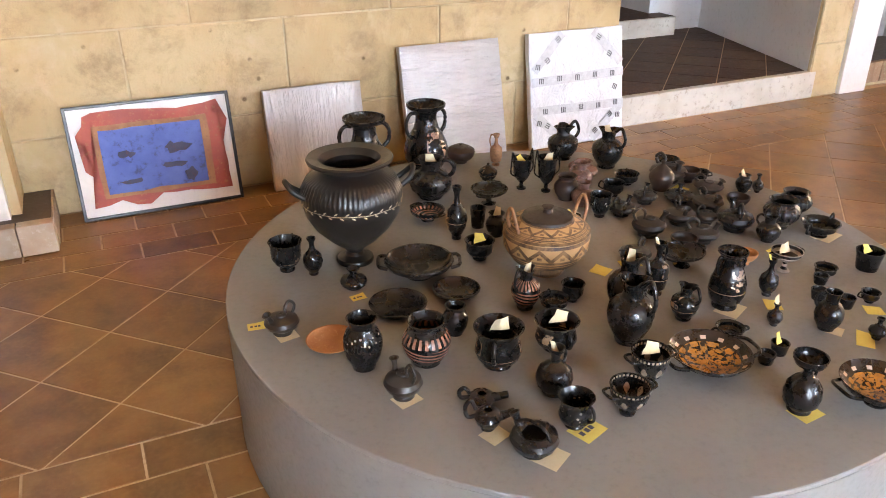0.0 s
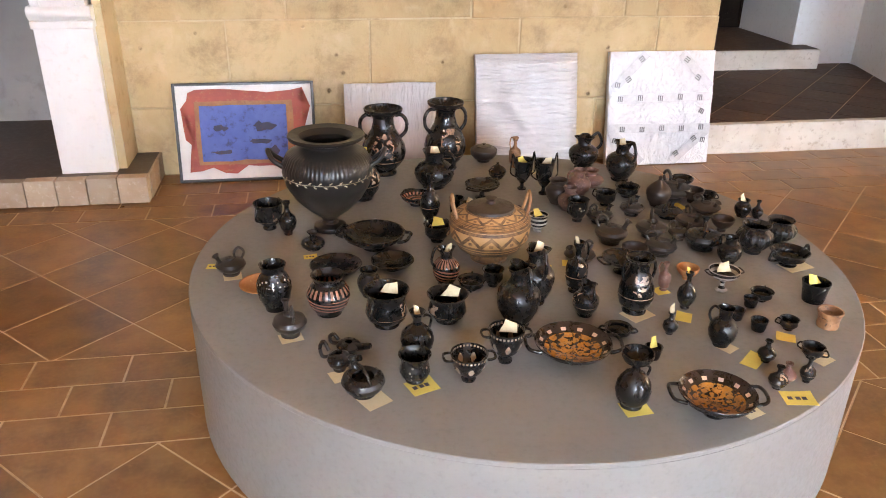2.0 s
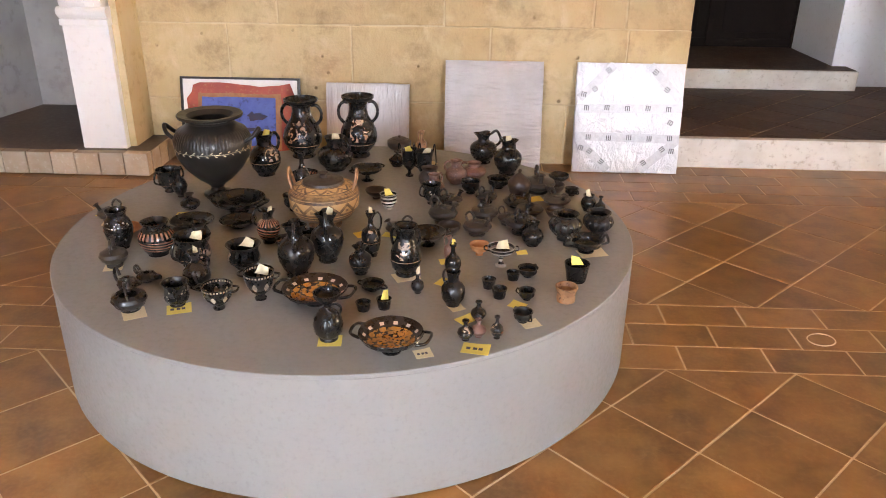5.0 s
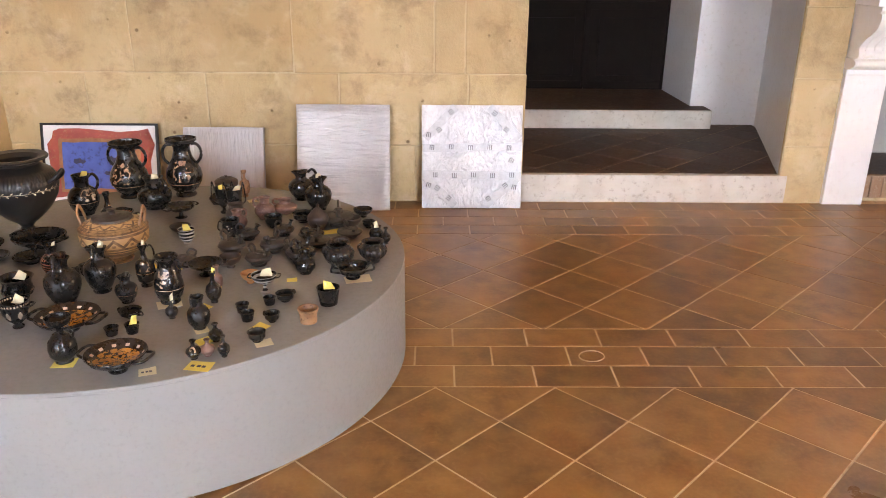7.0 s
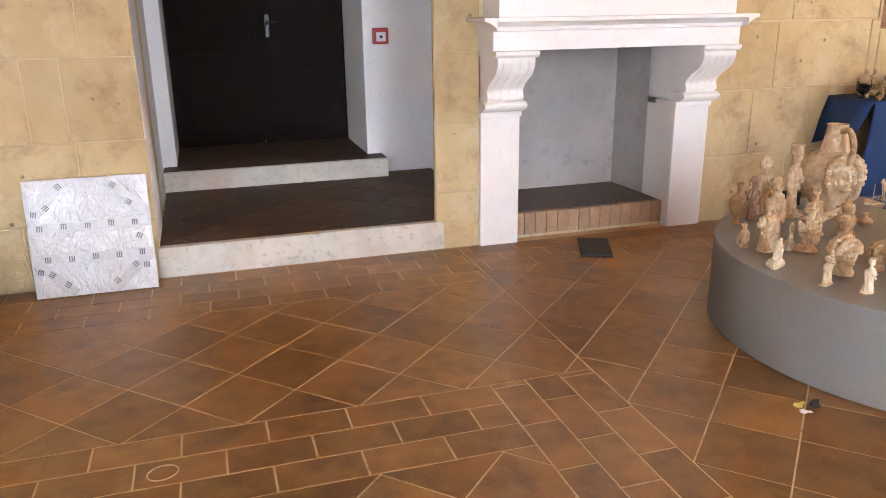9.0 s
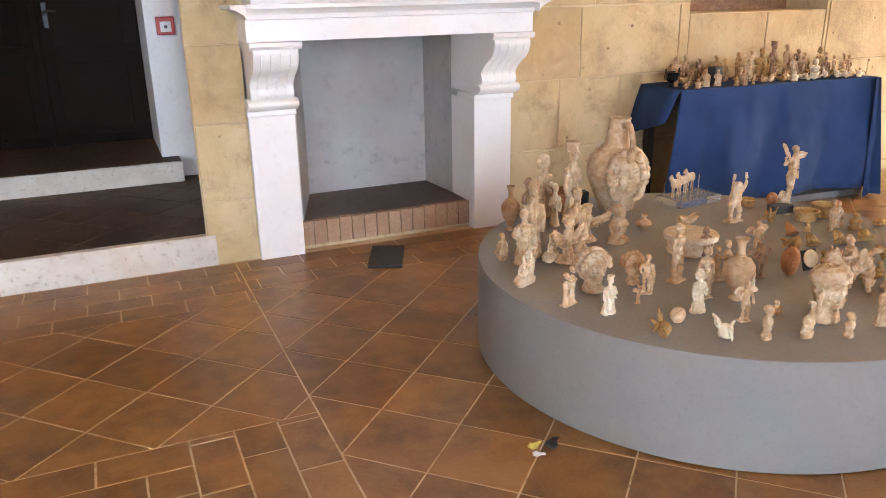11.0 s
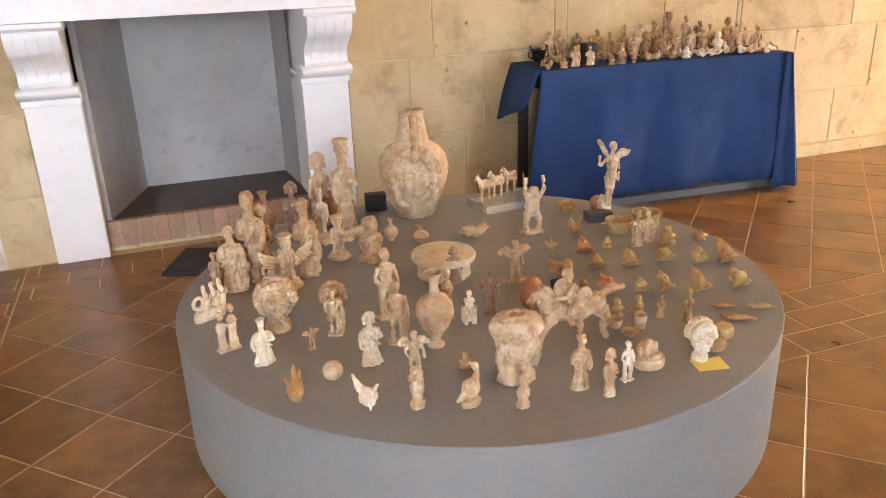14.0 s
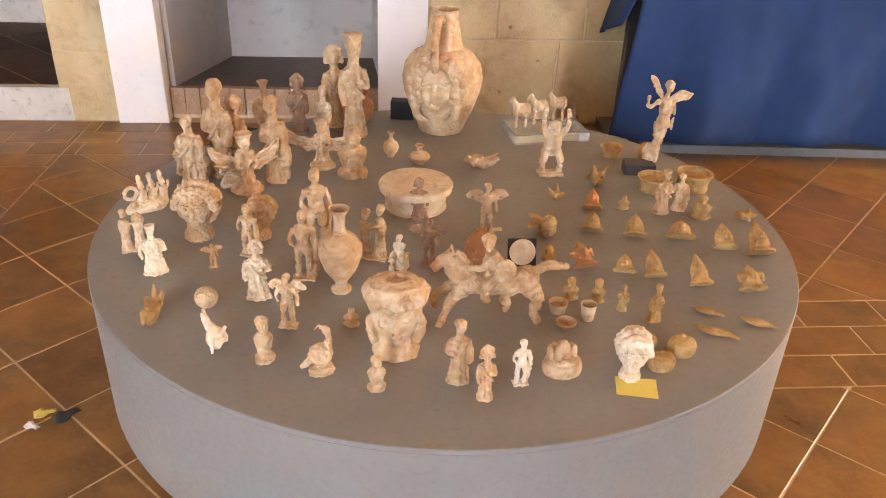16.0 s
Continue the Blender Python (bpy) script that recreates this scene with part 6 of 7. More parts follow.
def clay_head(x, y, h, w, mat="clay", brim=0):
    rnd = hash_turn(x, y)
    bm = bmesh.new()
    lathe(bm, [(.62 * w, 0), (.60 * w, .08 * h), (.44 * w, .22 * h), (.45 * w, .35 * h)], 20)
    skull(bm, (0, 0, .60 * h), .33 * h, hair=0)
    for row, (lift, back) in enumerate(((.30, -.12), (.36, .05), (.30, .2))):
        for k in range(11):
            a = math.pi * (k / 10) + row * .1
            ball(bm, (.80 * w * math.cos(a), back * h, .62 * h + lift * h * math.sin(a)), .085 * h, .08 * h, .08 * h, 8, 6)
    tube(bm, [(-.30 * h, -.10 * h, .80 * h), (0, -.20 * h, .93 * h), (.30 * h, -.10 * h, .80 * h)], .03 * h, 8, 5)
    for s in (-1, 1):
        ball(bm, (s * .12 * h, -.29 * h, .64 * h), .055 * h, .03 * h, .03 * h, 8, 5)
        tube(bm, [(s * .04 * h, -.31 * h, .70 * h), (s * .13 * h, -.31 * h, .72 * h), (s * .22 * h, -.25 * h, .68 * h)], .018 * h, 6, 3)
    ball(bm, (0, -.31 * h, .45 * h), .07 * h, .025 * h, .022 * h, 8, 5)
    if brim:
        lathe(bm, [(0, -.03 * h), (.98 * w, -.03 * h), (1.0 * w, 0), (.96 * w, .03 * h), (0, .03 * h)], 28, m=Matrix.Translation((0, .10 * h, .60 * h)) @ Matrix.Rotation(radians(80), 4, 'X'))
    return finish("head_sculpture", bm, x, y, REST, -20 + rnd * 40, h, mat, "moulded head with curled hair " + BY, "head sculpture", fine=64)


def head_vase(x, y, h, w, mat="clay"):
    bm = bmesh.new()
    lathe(bm, [(.72 * w, 0), (.70 * w, .10 * h), (.52 * w, .22 * h), (.56 * w, .30 * h), (.74 * w, .48 * h), (.80 * w, .66 * h), (.98 * w, .76 * h), (1.0 * w, .84 * h), (.80 * w, .95 * h), (.34 * w, 1.0 * h), (.30 * w, .97 * h)], 32,
          lambda a, q, z: q * (1 + .03 * math.sin(7 * a)), m=Matrix.Diagonal((1, .8, 1, 1)))
    ball(bm, (0, -.62 * w, .50 * h), .11 * w, .16 * w, .11 * h, 10, 7)
    for s in (-1, 1):
        ball(bm, (s * .28 * w, -.58 * w, .56 * h), .14 * w, .07 * w, .03 * h, 10, 6)
        tube(bm, [(s * .55 * w, -.3 * w, .66 * h), (s * .78 * w, -.2 * w, .45 * h), (s * .62 * w, -.2 * w, .2 * h)], [.12 * w, .15 * w, .12 * w], 10, 5)
    ball(bm, (0, -.60 * w, .37 * h), .18 * w, .06 * w, .022 * h, 10, 6)
    ball(bm, (0, -.50 * w, .29 * h), .2 * w, .14 * w, .06 * h, 10, 6)
    return finish("head_vase", bm, x, y, REST, 0, h, mat, "large head-shaped vase with flared brim on plinth", "head vase", fine=70)


def bird(x, y, h, w, mat="clay", z=None, turn=15):
    bm = bmesh.new()
    lathe(bm, [(.6 * w, 0), (.66 * w, .08 * h), (.6 * w, .16 * h), (.3 * w, .2 * h)], 20, m=Matrix.Diagonal((1, .6, 1, 1)))
    ball(bm, (0, 0, .42 * h), .62 * w, .42 * w, .22 * h, 14, 9, Matrix.Rotation(radians(-28), 4, 'Y'))
    tube(bm, [(.3 * w, 0, .52 * h), (.42 * w, 0, .74 * h), (.32 * w, 0, .90 * h)], [.24 * w, .17 * w, .17 * w], 10, 4)
    ball(bm, (.30 * w, 0, .90 * h), .2 * w, .17 * w, .09 * h, 10, 7)
    tube(bm, [(.2 * w, 0, .90 * h), (-.05 * w, 0, .97 * h)], [.08 * w, .02 * w], 6, 2)
    tube(bm, [(-.35 * w, 0, .36 * h), (-.75 * w, 0, .26 * h), (-1.0 * w, 0, .22 * h)], [.24 * w, .2 * w, .08 * w], 8, 3)
    tube(bm, [(.25 * w, 0, .90 * h), (0, .1 * w, 1.0 * h), (-.25 * w, .12 * w, .9 * h)], [.1 * w, .07 * w, .03 * w], 6, 3)
    return finish("bird_figurine", bm, x, y, REST if z is None else z, turn, h, mat, "bird figurine on a rounded base", "bird figurine")


def horse_shapes(bm, L, h, rear=0.0):
    R = Matrix.Rotation(radians(rear), 4, 'Y')
    v0 = set(bm.verts)
    ball(bm, (0, 0, .60 * h), .44 * L, .20 * L, .19 * h, 16, 10)
    ball(bm, (.30 * L, 0, .60 * h), .22 * L, .21 * L, .20 * h, 12, 8)
    ball(bm, (-.28 * L, 0, .62 * h), .22 * L, .20 * L, .20 * h, 12, 8)
    tube(bm, [(-.33 * L, 0, .66 * h), (-.48 * L, 0, .84 * h), (-.56 * L, 0, .94 * h)], [.21 * L, .15 * L, .11 * L], 10, 4, .75)
    tube(bm, [(-.52 * L, 0, .95 * h), (-.68 * L, 0, .86 * h), (-.76 * L, 0, .78 * h)], [.11 * L, .085 * L, .06 * L], 8, 3)
    tube(bm, [(-.30 * L, 0, .80 * h), (-.42 * L, 0, .94 * h), (-.52 * L, 0, 1.0 * h)], .03 * L, 6, 3)
    if rear:
        bmesh.ops.transform(bm, matrix=Matrix.Translation((.25 * L, 0, .5 * h)) @ R @ Matrix.Translation((-.25 * L, 0, -.5 * h)), verts=[v for v in bm.verts if v not in v0])


def horse(x, y, h, w, mat="clay", z=None):
    bm = bmesh.new()
    L = 1.5 * w
    horse_shapes(bm, L, h)
    for sx in (-.27, .30):
        for sy in (-.08, .08):
            tube(bm, [(sx * L, sy * L, .52 * h), (sx * L + .02 * L, sy * L, .28 * h), (sx * L, sy * L, 0.0)], [.07 * L, .045 * L, .04 * L], 8, 3)
    tube(bm, [(.46 * L, 0, .66 * h), (.58 * L, 0, .45 * h)], [.04 * L, .03 * L], 6, 2)
    return finish("horse_figurine", bm, x, y, REST if z is None else z, 10, h, mat, "small standing horse figurine on an acrylic stand", "horse figurine", fine=64)


def rider(x, y, h, w, mat="clay"):
    """A prancing horse with an arched neck and a level tail, and a small rider with a shield."""
    k = h / 0.2
    bm = bmesh.new()

    def limb(pts, radii, seg=10, n=4, flat=1.0):
        tube(bm, [(px * k, py * k, pz * k) for px, py, pz in pts], [q * k for q in radii], seg, n, flat)

    limb([(-.062, 0, .118), (-.02, 0, .106), (.03, 0, .104), (.078, 0, .112)], (.030, .027, .026, .030), 14, 5)
    ball(bm, (-.062 * k, 0, .114 * k), .031 * k, .028 * k, .034 * k, 14, 9)
    ball(bm, (.076 * k, 0, .110 * k), .030 * k, .028 * k, .032 * k, 14, 9)
    limb([(-.064, 0, .122), (-.088, 0, .152), (-.098, 0, .176)], (.031, .025, .017), 12, 5, .8)
    limb([(-.092, 0, .180), (-.118, 0, .164), (-.134, 0, .146)], (.016, .013, .009), 10, 4)
    for s in (-1, 1):
        limb([(-.092, s * .008, .184), (-.094, s * .010, .200)], (.005, .002), 6, 2)
    limb([(-.050, 0, .150), (-.070, 0, .172), (-.086, 0, .190)], (.007, .008, .006), 8, 4)
    limb([(-.066, -.012, .098), (-.094, -.014, .074), (-.108, -.014, .040), (-.120, -.014, .004)], (.019, .013, .009, .008))
    limb([(-.060, .012, .098), (-.098, .014, .090), (-.128, .014, .064), (-.124, .014, .040)], (.018, .012, .009, .007))
    limb([(.082, -.012, .098), (.104, -.014, .062), (.094, -.014, .034), (.110, -.014, .002)], (.025, .015, .010, .009))
    limb([(.060, .012, .092), (.030, .014, .062), (.044, .014, .036), (.034, .014, .020)], (.022, .014, .009, .007))
    limb([(.092, 0, .130), (.124, 0, .142), (.172, 0, .138)], (.010, .012, .006))
    limb([(.004, 0, .124), (-.002, 0, .158), (-.008, 0, .182)], (.022, .023, .014), 12, 4)
    skull(bm, (-.014 * k, 0, .206 * k), .016 * k)
    limb([(.004, -.018, .130), (-.026, -.034, .108), (-.018, -.034, .078)], (.013, .011, .008))
    limb([(-.010, -.016, .176), (-.034, -.024, .156), (-.060, -.014, .156)], (.009, .008, .006))
    ball(bm, (.020 * k, -.030 * k, .150 * k), .024 * k, .008 * k, .030 * k, 14, 8)
    return finish("horse_and_rider_figurine", bm, x, y, REST, 4, h, mat, "prancing horse figurine carrying a small rider with shield", "horse figurine", fine=120)


def lion(x, y, h, w, mat="clay"):
    bm = bmesh.new()
    box(bm, -.18 * h, .18 * h, -.1 * h, .1 * h, 0, .05 * h)
    for s in (-1, 1):
        tube(bm, [(s * .11 * h, 0, .04 * h), (s * .13 * h, -.03 * h, .2 * h), (s * .07 * h, .02 * h, .38 * h)], [.04 * h, .05 * h, .07 * h], 8, 4)
        tube(bm, [(s * .1 * h, -.02 * h, .6 * h), (s * .17 * h, -.07 * h, .76 * h), (s * .16 * h, -.06 * h, .98 * h)], [.05 * h, .035 * h, .03 * h], 8, 4)
    ball(bm, (0, 0, .48 * h), .13 * h, .11 * h, .2 * h, 12, 8)
    ball(bm, (0, -.03 * h, .72 * h), .1 * h, .1 * h, .1 * h, 12, 8)
    ball(bm, (0, -.12 * h, .69 * h), .05 * h, .06 * h, .045 * h, 8, 6)
    return finish("animal_figurine", bm, x, y, REST, 5, h, mat, "rearing animal figurine with raised forelegs on plinth", "figurine")


def fragment(x, y, h, w, mat="clay", z=None):
    rnd = hash_turn(x, y)
    q = random.Random(int(rnd * 1e6))
    bm = bmesh.new()
    ball(bm, (0, 0, .30 * h), .52 * w, .42 * w, .30 * h, 16, 10, Matrix.Rotation(q.uniform(-.4, .4), 4, 'Y'))
    for k in range(5):
        a, l = q.uniform(0, 6.28), q.uniform(.55, 1.0)
        tube(bm, [(0, 0, .3 * h), (.6 * l * w * math.cos(a), .45 * l * w * math.sin(a), .42 * h), (1.15 * l * w * math.cos(a), .85 * l * w * math.sin(a), q.uniform(.05, .95) * h)], [.26 * w, .20 * w, .07 * w], 8, 3)
    for v in bm.verts:
        v.co += Vector((noise.noise(v.co * 45 + Vector((rnd * 50, 0, 0))), noise.noise(v.co * 45 + Vector((0, rnd * 50, 7))), noise.noise(v.co * 45 + Vector((3, 0, rnd * 50))))) * .16 * w
        v.co.z = max(v.co.z, 0)
    return finish("clay_fragment", bm, x, y, REST if z is None else z, rnd * 360, max(h, w), mat, "broken moulded fragment %s" % (BY if z is None else "on the blue cloth"), "fragment")


def antefix(x, y, h, w, mat="ochre"):
    """A hollow pointed cap with a flared foot, set on its edge."""
    rnd = hash_turn(x, y)
    bm = bmesh.new()
    n = int(rnd * 3)
    spikes = 9 if n == 1 else 0
    lathe(bm, [(1.0 * w, 0), (.98 * w, .08 * h), (.72 * w, .16 * h), (.66 * w, .40 * h), (.56 * w, .62 * h), (.30 * w, .84 * h), (.06 * w, 1.0 * h)], 24,
          (lambda a, q, zz: q * (1 + .14 * math.cos(spikes * a) * (zz > .3 * h))) if spikes else None, m=Matrix.Diagonal((1, .62, 1, 1)))
    skull(bm, (0, -.38 * w, .48 * h), .30 * w, hair=0)
    if n == 2:
        for s in (-1, 1):
            tube(bm, [(s * .4 * w, 0, .5 * h), (s * .85 * w, 0, .62 * h), (s * .8 * w, -.05 * w, .35 * h)], [.2 * w, .16 * w, .12 * w], 8, 4)
    ob = finish("antefix", bm, x, y, REST, (rnd - .5) * 30, h, mat, "small pointed hood-shaped moulded cap on plinth", "antefix")
    ob.matrix_basis = pose(x, y, REST + .33 * w - 0.002, -50, 0, (rnd - .5) * 30)
    return ob


def clay_slab(x, y, h, w, mat="ochre"):
    rnd = hash_turn(x, y)
    bm = bmesh.new()
    ball(bm, (0, 0, .5 * h), .68 * w, .30 * w, .5 * h, 14, 8)
    tube(bm, [(.4 * w, 0, .5 * h), (.8 * w, -.12 * w, .45 * h), (1.0 * w, -.2 * w, .4 * h)], [.16 * w, .1 * w, .06 * w], 8, 3, 1.0)
    tube(bm, [(-.4 * w, .02 * w, .5 * h), (-.95 * w, .2 * w, .55 * h)], [.14 * w, .06 * w], 8, 2)
    for v in bm.verts:
        v.co.z = min(max(v.co.z, 0), 1.2 * h)
    return finish("flat_fragment", bm, x, y, REST, -22, w, mat, "flat elongated clay fragment lying on plinth", "fragment")


def clay_relief(x, y, h, w, mat="clay"):
    bm = bmesh.new()
    lathe(bm, [(1.0 * w, 0), (1.04 * w, .18 * h), (.95 * w, .36 * h), (.5 * w, .42 * h), (0, .42 * h)], 28, m=Matrix.Diagonal((1, .82, 1, 1)))
    for k in range(7):
        a = math.pi * k / 6
        ball(bm, (.62 * w * math.cos(a), .2 * w + .4 * w * math.sin(a), .5 * h), .2 * w, .2 * w, .3 * h, 10, 6)
    ball(bm, (0, .1 * w, .55 * h), .42 * w, .36 * w, .45 * h, 12, 8)
    ball(bm, (0, -.45 * w, .42 * h), .5 * w, .18 * w, .14 * h, 12, 6)
    return finish("relief_medallion", bm, x, y, REST, 8, w, mat, "oval clay medallion with moulded relief on plinth", "relief", fine=60)


def clay_pad(x, y, h, w, mat="ochre", tall=0):
    bm = bmesh.new()
    if tall:
        ball(bm, (0, 0, .5 * h), w, w * .8, .5 * h, 20, 12)
        lathe(bm, [(.3 * w, 0), (.35 * w, .06 * h)], 14)
    else:
        lathe(bm, [(.86 * w, 0), (1.0 * w, .25 * h), (1.0 * w, .55 * h), (.85 * w, .8 * h), (.4 * w, .9 * h), (0, .9 * h)], 28, m=Matrix.Diagonal((1, .85, 1, 1)))
        for s in (-1, 1):
            lathe(bm, [(.07 * w, .86 * h), (.13 * w, .95 * h), (.12 * w, 1.0 * h), (.05 * w, .95 * h)], 10, cx=s * .22 * w, cy=.35 * w)
    return finish("clay_ball" if tall else "loom_weight", bm, x, y, REST, 15, 2 * w, mat, ("rounded clay body " if tall else "round flat clay weight ") + BY, "clay weight", fine=44)


def stone_block(x, y, h, w, mat="lead"):
    t = thing("display_block", x, y, REST, -8, COLOUR[mat] + " block standing on the grey round plinth", "block")
    part("block", boxes((-w, w, -.6 * w, .6 * w, 0, h), bevel=0.003), M[mat], t)
    return t


def statue(x, y, h, w, base):
    """Slender standing youth, weight on one leg, one hand raised, two short wings."""
    bm = bmesh.new()
    sw = .035 * h
    tube(bm, [(.015 * h, -.02 * h, 0), (.03 * h, -.03 * h, .24 * h), (sw + .03 * h, 0, .47 * h)], [.028 * h, .036 * h, .055 * h], 10, 4)
    tube(bm, [(-.03 * h, .02 * h, .02 * h), (-.02 * h, -.03 * h, .25 * h), (sw - .045 * h, 0, .47 * h)], [.026 * h, .034 * h, .052 * h], 10, 4)
    ball(bm, (.01 * h, -.05 * h, .012 * h), .024 * h, .05 * h, .018 * h, 8, 5)
    ball(bm, (-.035 * h, -.005 * h, .02 * h), .024 * h, .045 * h, .018 * h, 8, 5)
    tube(bm, [(sw, 0, .44 * h), (sw + .01 * h, 0, .56 * h), (.045 * h, 0, .68 * h), (.04 * h, 0, .755 * h)], [.082 * h, .066 * h, .082 * h, .05 * h], 12, 4)
    tube(bm, [(.04 * h, 0, .75 * h), (.045 * h, -.005 * h, .85 * h)], .028 * h, 8, 2)
    skull(bm, (.05 * h, -.015 * h, .90 * h), .058 * h)
    tube(bm, [(-.03 * h, 0, .735 * h), (-.12 * h, -.02 * h, .66 * h), (-.17 * h, -.07 * h, .69 * h), (-.175 * h, -.08 * h, .80 * h)], [.028 * h, .024 * h, .022 * h, .02 * h], 8, 4)
    tube(bm, [(.115 * h, 0, .735 * h), (.15 * h, 0, .58 * h), (.13 * h, -.03 * h, .40 * h)], [.028 * h, .022 * h, .016 * h], 8, 4)
    tube(bm, [(-.06 * h, .05 * h, 0), (-.065 * h, .05 * h, .12 * h), (-.05 * h, .04 * h, .2 * h)], [.06 * h, .055 * h, .03 * h], 10, 3)
    for s, tip in ((-1, (-.17, 1.0)), (1, (.34, .80))):
        a, c = (.04 + s * .03, .72), ((.04 + tip[0]) / 2 + s * .015, (.72 + tip[1]) / 2 + .07)
        low = [((tip[0] * f + a[0] * (1 - f)), (tip[1] * f + a[1] * (1 - f)) - d) for f, d in ((.92, .035), (.72, .055), (.62, .04), (.45, .055), (.3, .04))]
        edge = [(p * h, q * h) for p, q in [a, c, tip] + low]
        sheet(bm, edge, .022 * h, Matrix.Translation((0, .055 * h, 0)))
        tube(bm, [(p[0], .05 * h, p[1]) for p in edge[:3]], [.022 * h, .018 * h, .01 * h], 8, 4)
    return finish("winged_statuette", bm, x, y, REST + base, -8, h, "clay", "slender winged statuette on a dark block", "figurine", fine=110)


def clay_group(x, y, h, w, mat="slip"):
    rnd = hash_turn(x, y)
    bm = bmesh.new()
    lathe(bm, [(.9 * w, 0), (.95 * w, .12 * h), (.7 * w, .25 * h), (.3 * w, .3 * h)], 20, lambda a, q, z: q * (1 + .1 * math.sin(4 * a)), m=Matrix.Diagonal((1, .5, 1, 1)))
    c = [(-.65 * w + .26 * w * math.cos(k * .698), -.1 * w, .55 * h + .26 * w * math.sin(k * .698)) for k in range(10)]
    tube(bm, c, .09 * w, 8, 3)
    for k, hx in enumerate((-.2, .25, .7)):
        tube(bm, [(hx * w, 0, .2 * h), (hx * w + .05 * w, -.08 * w, .55 * h), (hx * w - .03 * w, 0, .84 * h)], [.22 * w, .16 * w, .09 * w], 8, 4)
        ball(bm, (hx * w - .03 * w, -.02 * w, .9 * h), .11 * w, .11 * w, .1 * h, 8, 6)
        tube(bm, [(hx * w, 0, .6 * h), (hx * w + .22 * w, -.1 * w, .5 * h), (hx * w + .3 * w, -.05 * w, .68 * h)], .06 * w, 6, 3)
    return finish("clay_figure_group", bm, x, y, REST, 20 + rnd * 30, w, mat, "openwork group of small moulded figures on plinth", "figurine", fine=60)


def clay_mask(x, y, h, w, mat="clay"):
    bm = bmesh.new()
    ball(bm, (0, 0, .45 * h), .9 * w, .75 * w, .5 * h, 18, 10)
    ball(bm, (0, -.55 * w, .62 * h), .14 * w, .16 * w, .2 * h, 8, 6)
    for s in (-1, 1):
        tube(bm, [(s * .1 * w, -.5 * w, .78 * h), (s * .35 * w, -.5 * w, .82 * h), (s * .55 * w, -.4 * w, .70 * h)], .07 * w, 6, 3)
    ball(bm, (0, -.68 * w, .32 * h), .3 * w, .08 * w, .06 * h, 8, 5)
    for v in bm.verts:
        v.co.z = max(v.co.z, 0)
    return finish("clay_mask", bm, x, y, REST, 10, w * 1.6, mat, "small moulded face mask lying on plinth", "mask")


# ---------- pottery on the first plinth ----------
hydria(0.600, 1.900, 0.315, 0.1403)
vessel("cup", 0.407, 1.922, 0.089, 0.0493, deco="figure", ears=2)
vessel("flask", 0.467, 1.867, 0.112, 0.0283)
vessel("squat", 0.544, 1.749, 0.056, 0.0366)
vessel("bowl", 0.728, 1.734, 0.053, 0.0963, side=1)
vessel("dish", 0.607, 1.587, 0.022, 0.0752)
vessel("bowl", 0.769, 1.582, 0.030, 0.0632)
vessel("guttus", 0.313, 1.607, 0.075, 0.0427)
vessel("dish", 0.404, 1.497, 0.022, 0.0614, mat="orange")
vessel("jar", 0.444, 1.388, 0.129, 0.0448, deco="spots")
vessel("jar", 0.581, 1.348, 0.110, 0.0557, deco="tongues")
vessel("guttus", 0.484, 1.250, 0.089, 0.0423, spout=1)
vessel("jar", 0.691, 1.427, 0.078, 0.0322)
vessel("mug", 0.723, 1.270, 0.099, 0.0580, deco="figure", slip=1)
vessel("mug", 0.878, 1.272, 0.075, 0.0533, deco="figure", slip=1)
vessel("squat", 0.782, 1.128, 0.113, 0.0402, slip=1)
vessel("mug", 0.762, 1.016, 0.069, 0.0373, deco="spots")
lamp(0.622, 1.154, 0.028, 0.0369)
lamp(0.597, 1.080, 0.047, 0.0353)
askos(0.645, 0.981, 0.075, 0.0481)
vessel("skyphos", 0.882, 1.002, 0.070, 0.0445, deco="leaves")
vessel("skyphos", 0.981, 1.064, 0.087, 0.0445, deco="leaves", slip=1)
vessel("kylix", 1.139, 1.050, 0.050, 0.0910)
vessel("oinochoe", 1.050, 1.225, 0.166, 0.0554)
vessel("oinochoe", 1.123, 1.333, 0.160, 0.0513, slip=1)
vessel("lekythos", 1.253, 1.378, 0.149, 0.0304, deco="figure", slip=1)
vessel("oinochoe", 1.237, 1.248, 0.093, 0.0352, deco="figure")
vessel("pelike", 1.373, 1.251, 0.158, 0.0466, deco="figure")
vessel("squat", 1.210, 0.859, 0.133, 0.0383, flare=1)
vessel("kylix", 1.375, 0.808, 0.056, 0.0813)
vessel("cup", 1.286, 1.139, 0.023, 0.0367, ears=2)
vessel("tub", 1.277, 1.016, 0.025, 0.0217)
vessel("tub", 1.332, 1.030, 0.030, 0.0219, slip=1)
vessel("flask", 1.417, 1.128, 0.061, 0.0198, slip=1)
pyxis(1.062, 1.621, 0.194, 0.1201)
vessel("oinochoe", 0.906, 1.461, 0.113, 0.0378, deco="tongues", slip=1)
vessel("cup", 0.972, 1.428, 0.030, 0.0406, deco="figure", ears=2)
vessel("cup", 1.035, 1.440, 0.051, 0.0325, ears=1)
vessel("amphora", 0.821, 2.415, 0.255, 0.0853, deco="amphora")
vessel("amphora", 1.063, 2.443, 0.267, 0.0814, deco="amphora")
vessel("jug", 0.991, 2.243, 0.140, 0.0738, slip=1)
vessel("jug", 0.721, 2.152, 0.173, 0.0636, deco="figure", slip=1)
vessel("oinochoe", 1.610, 2.383, 0.131, 0.0591)
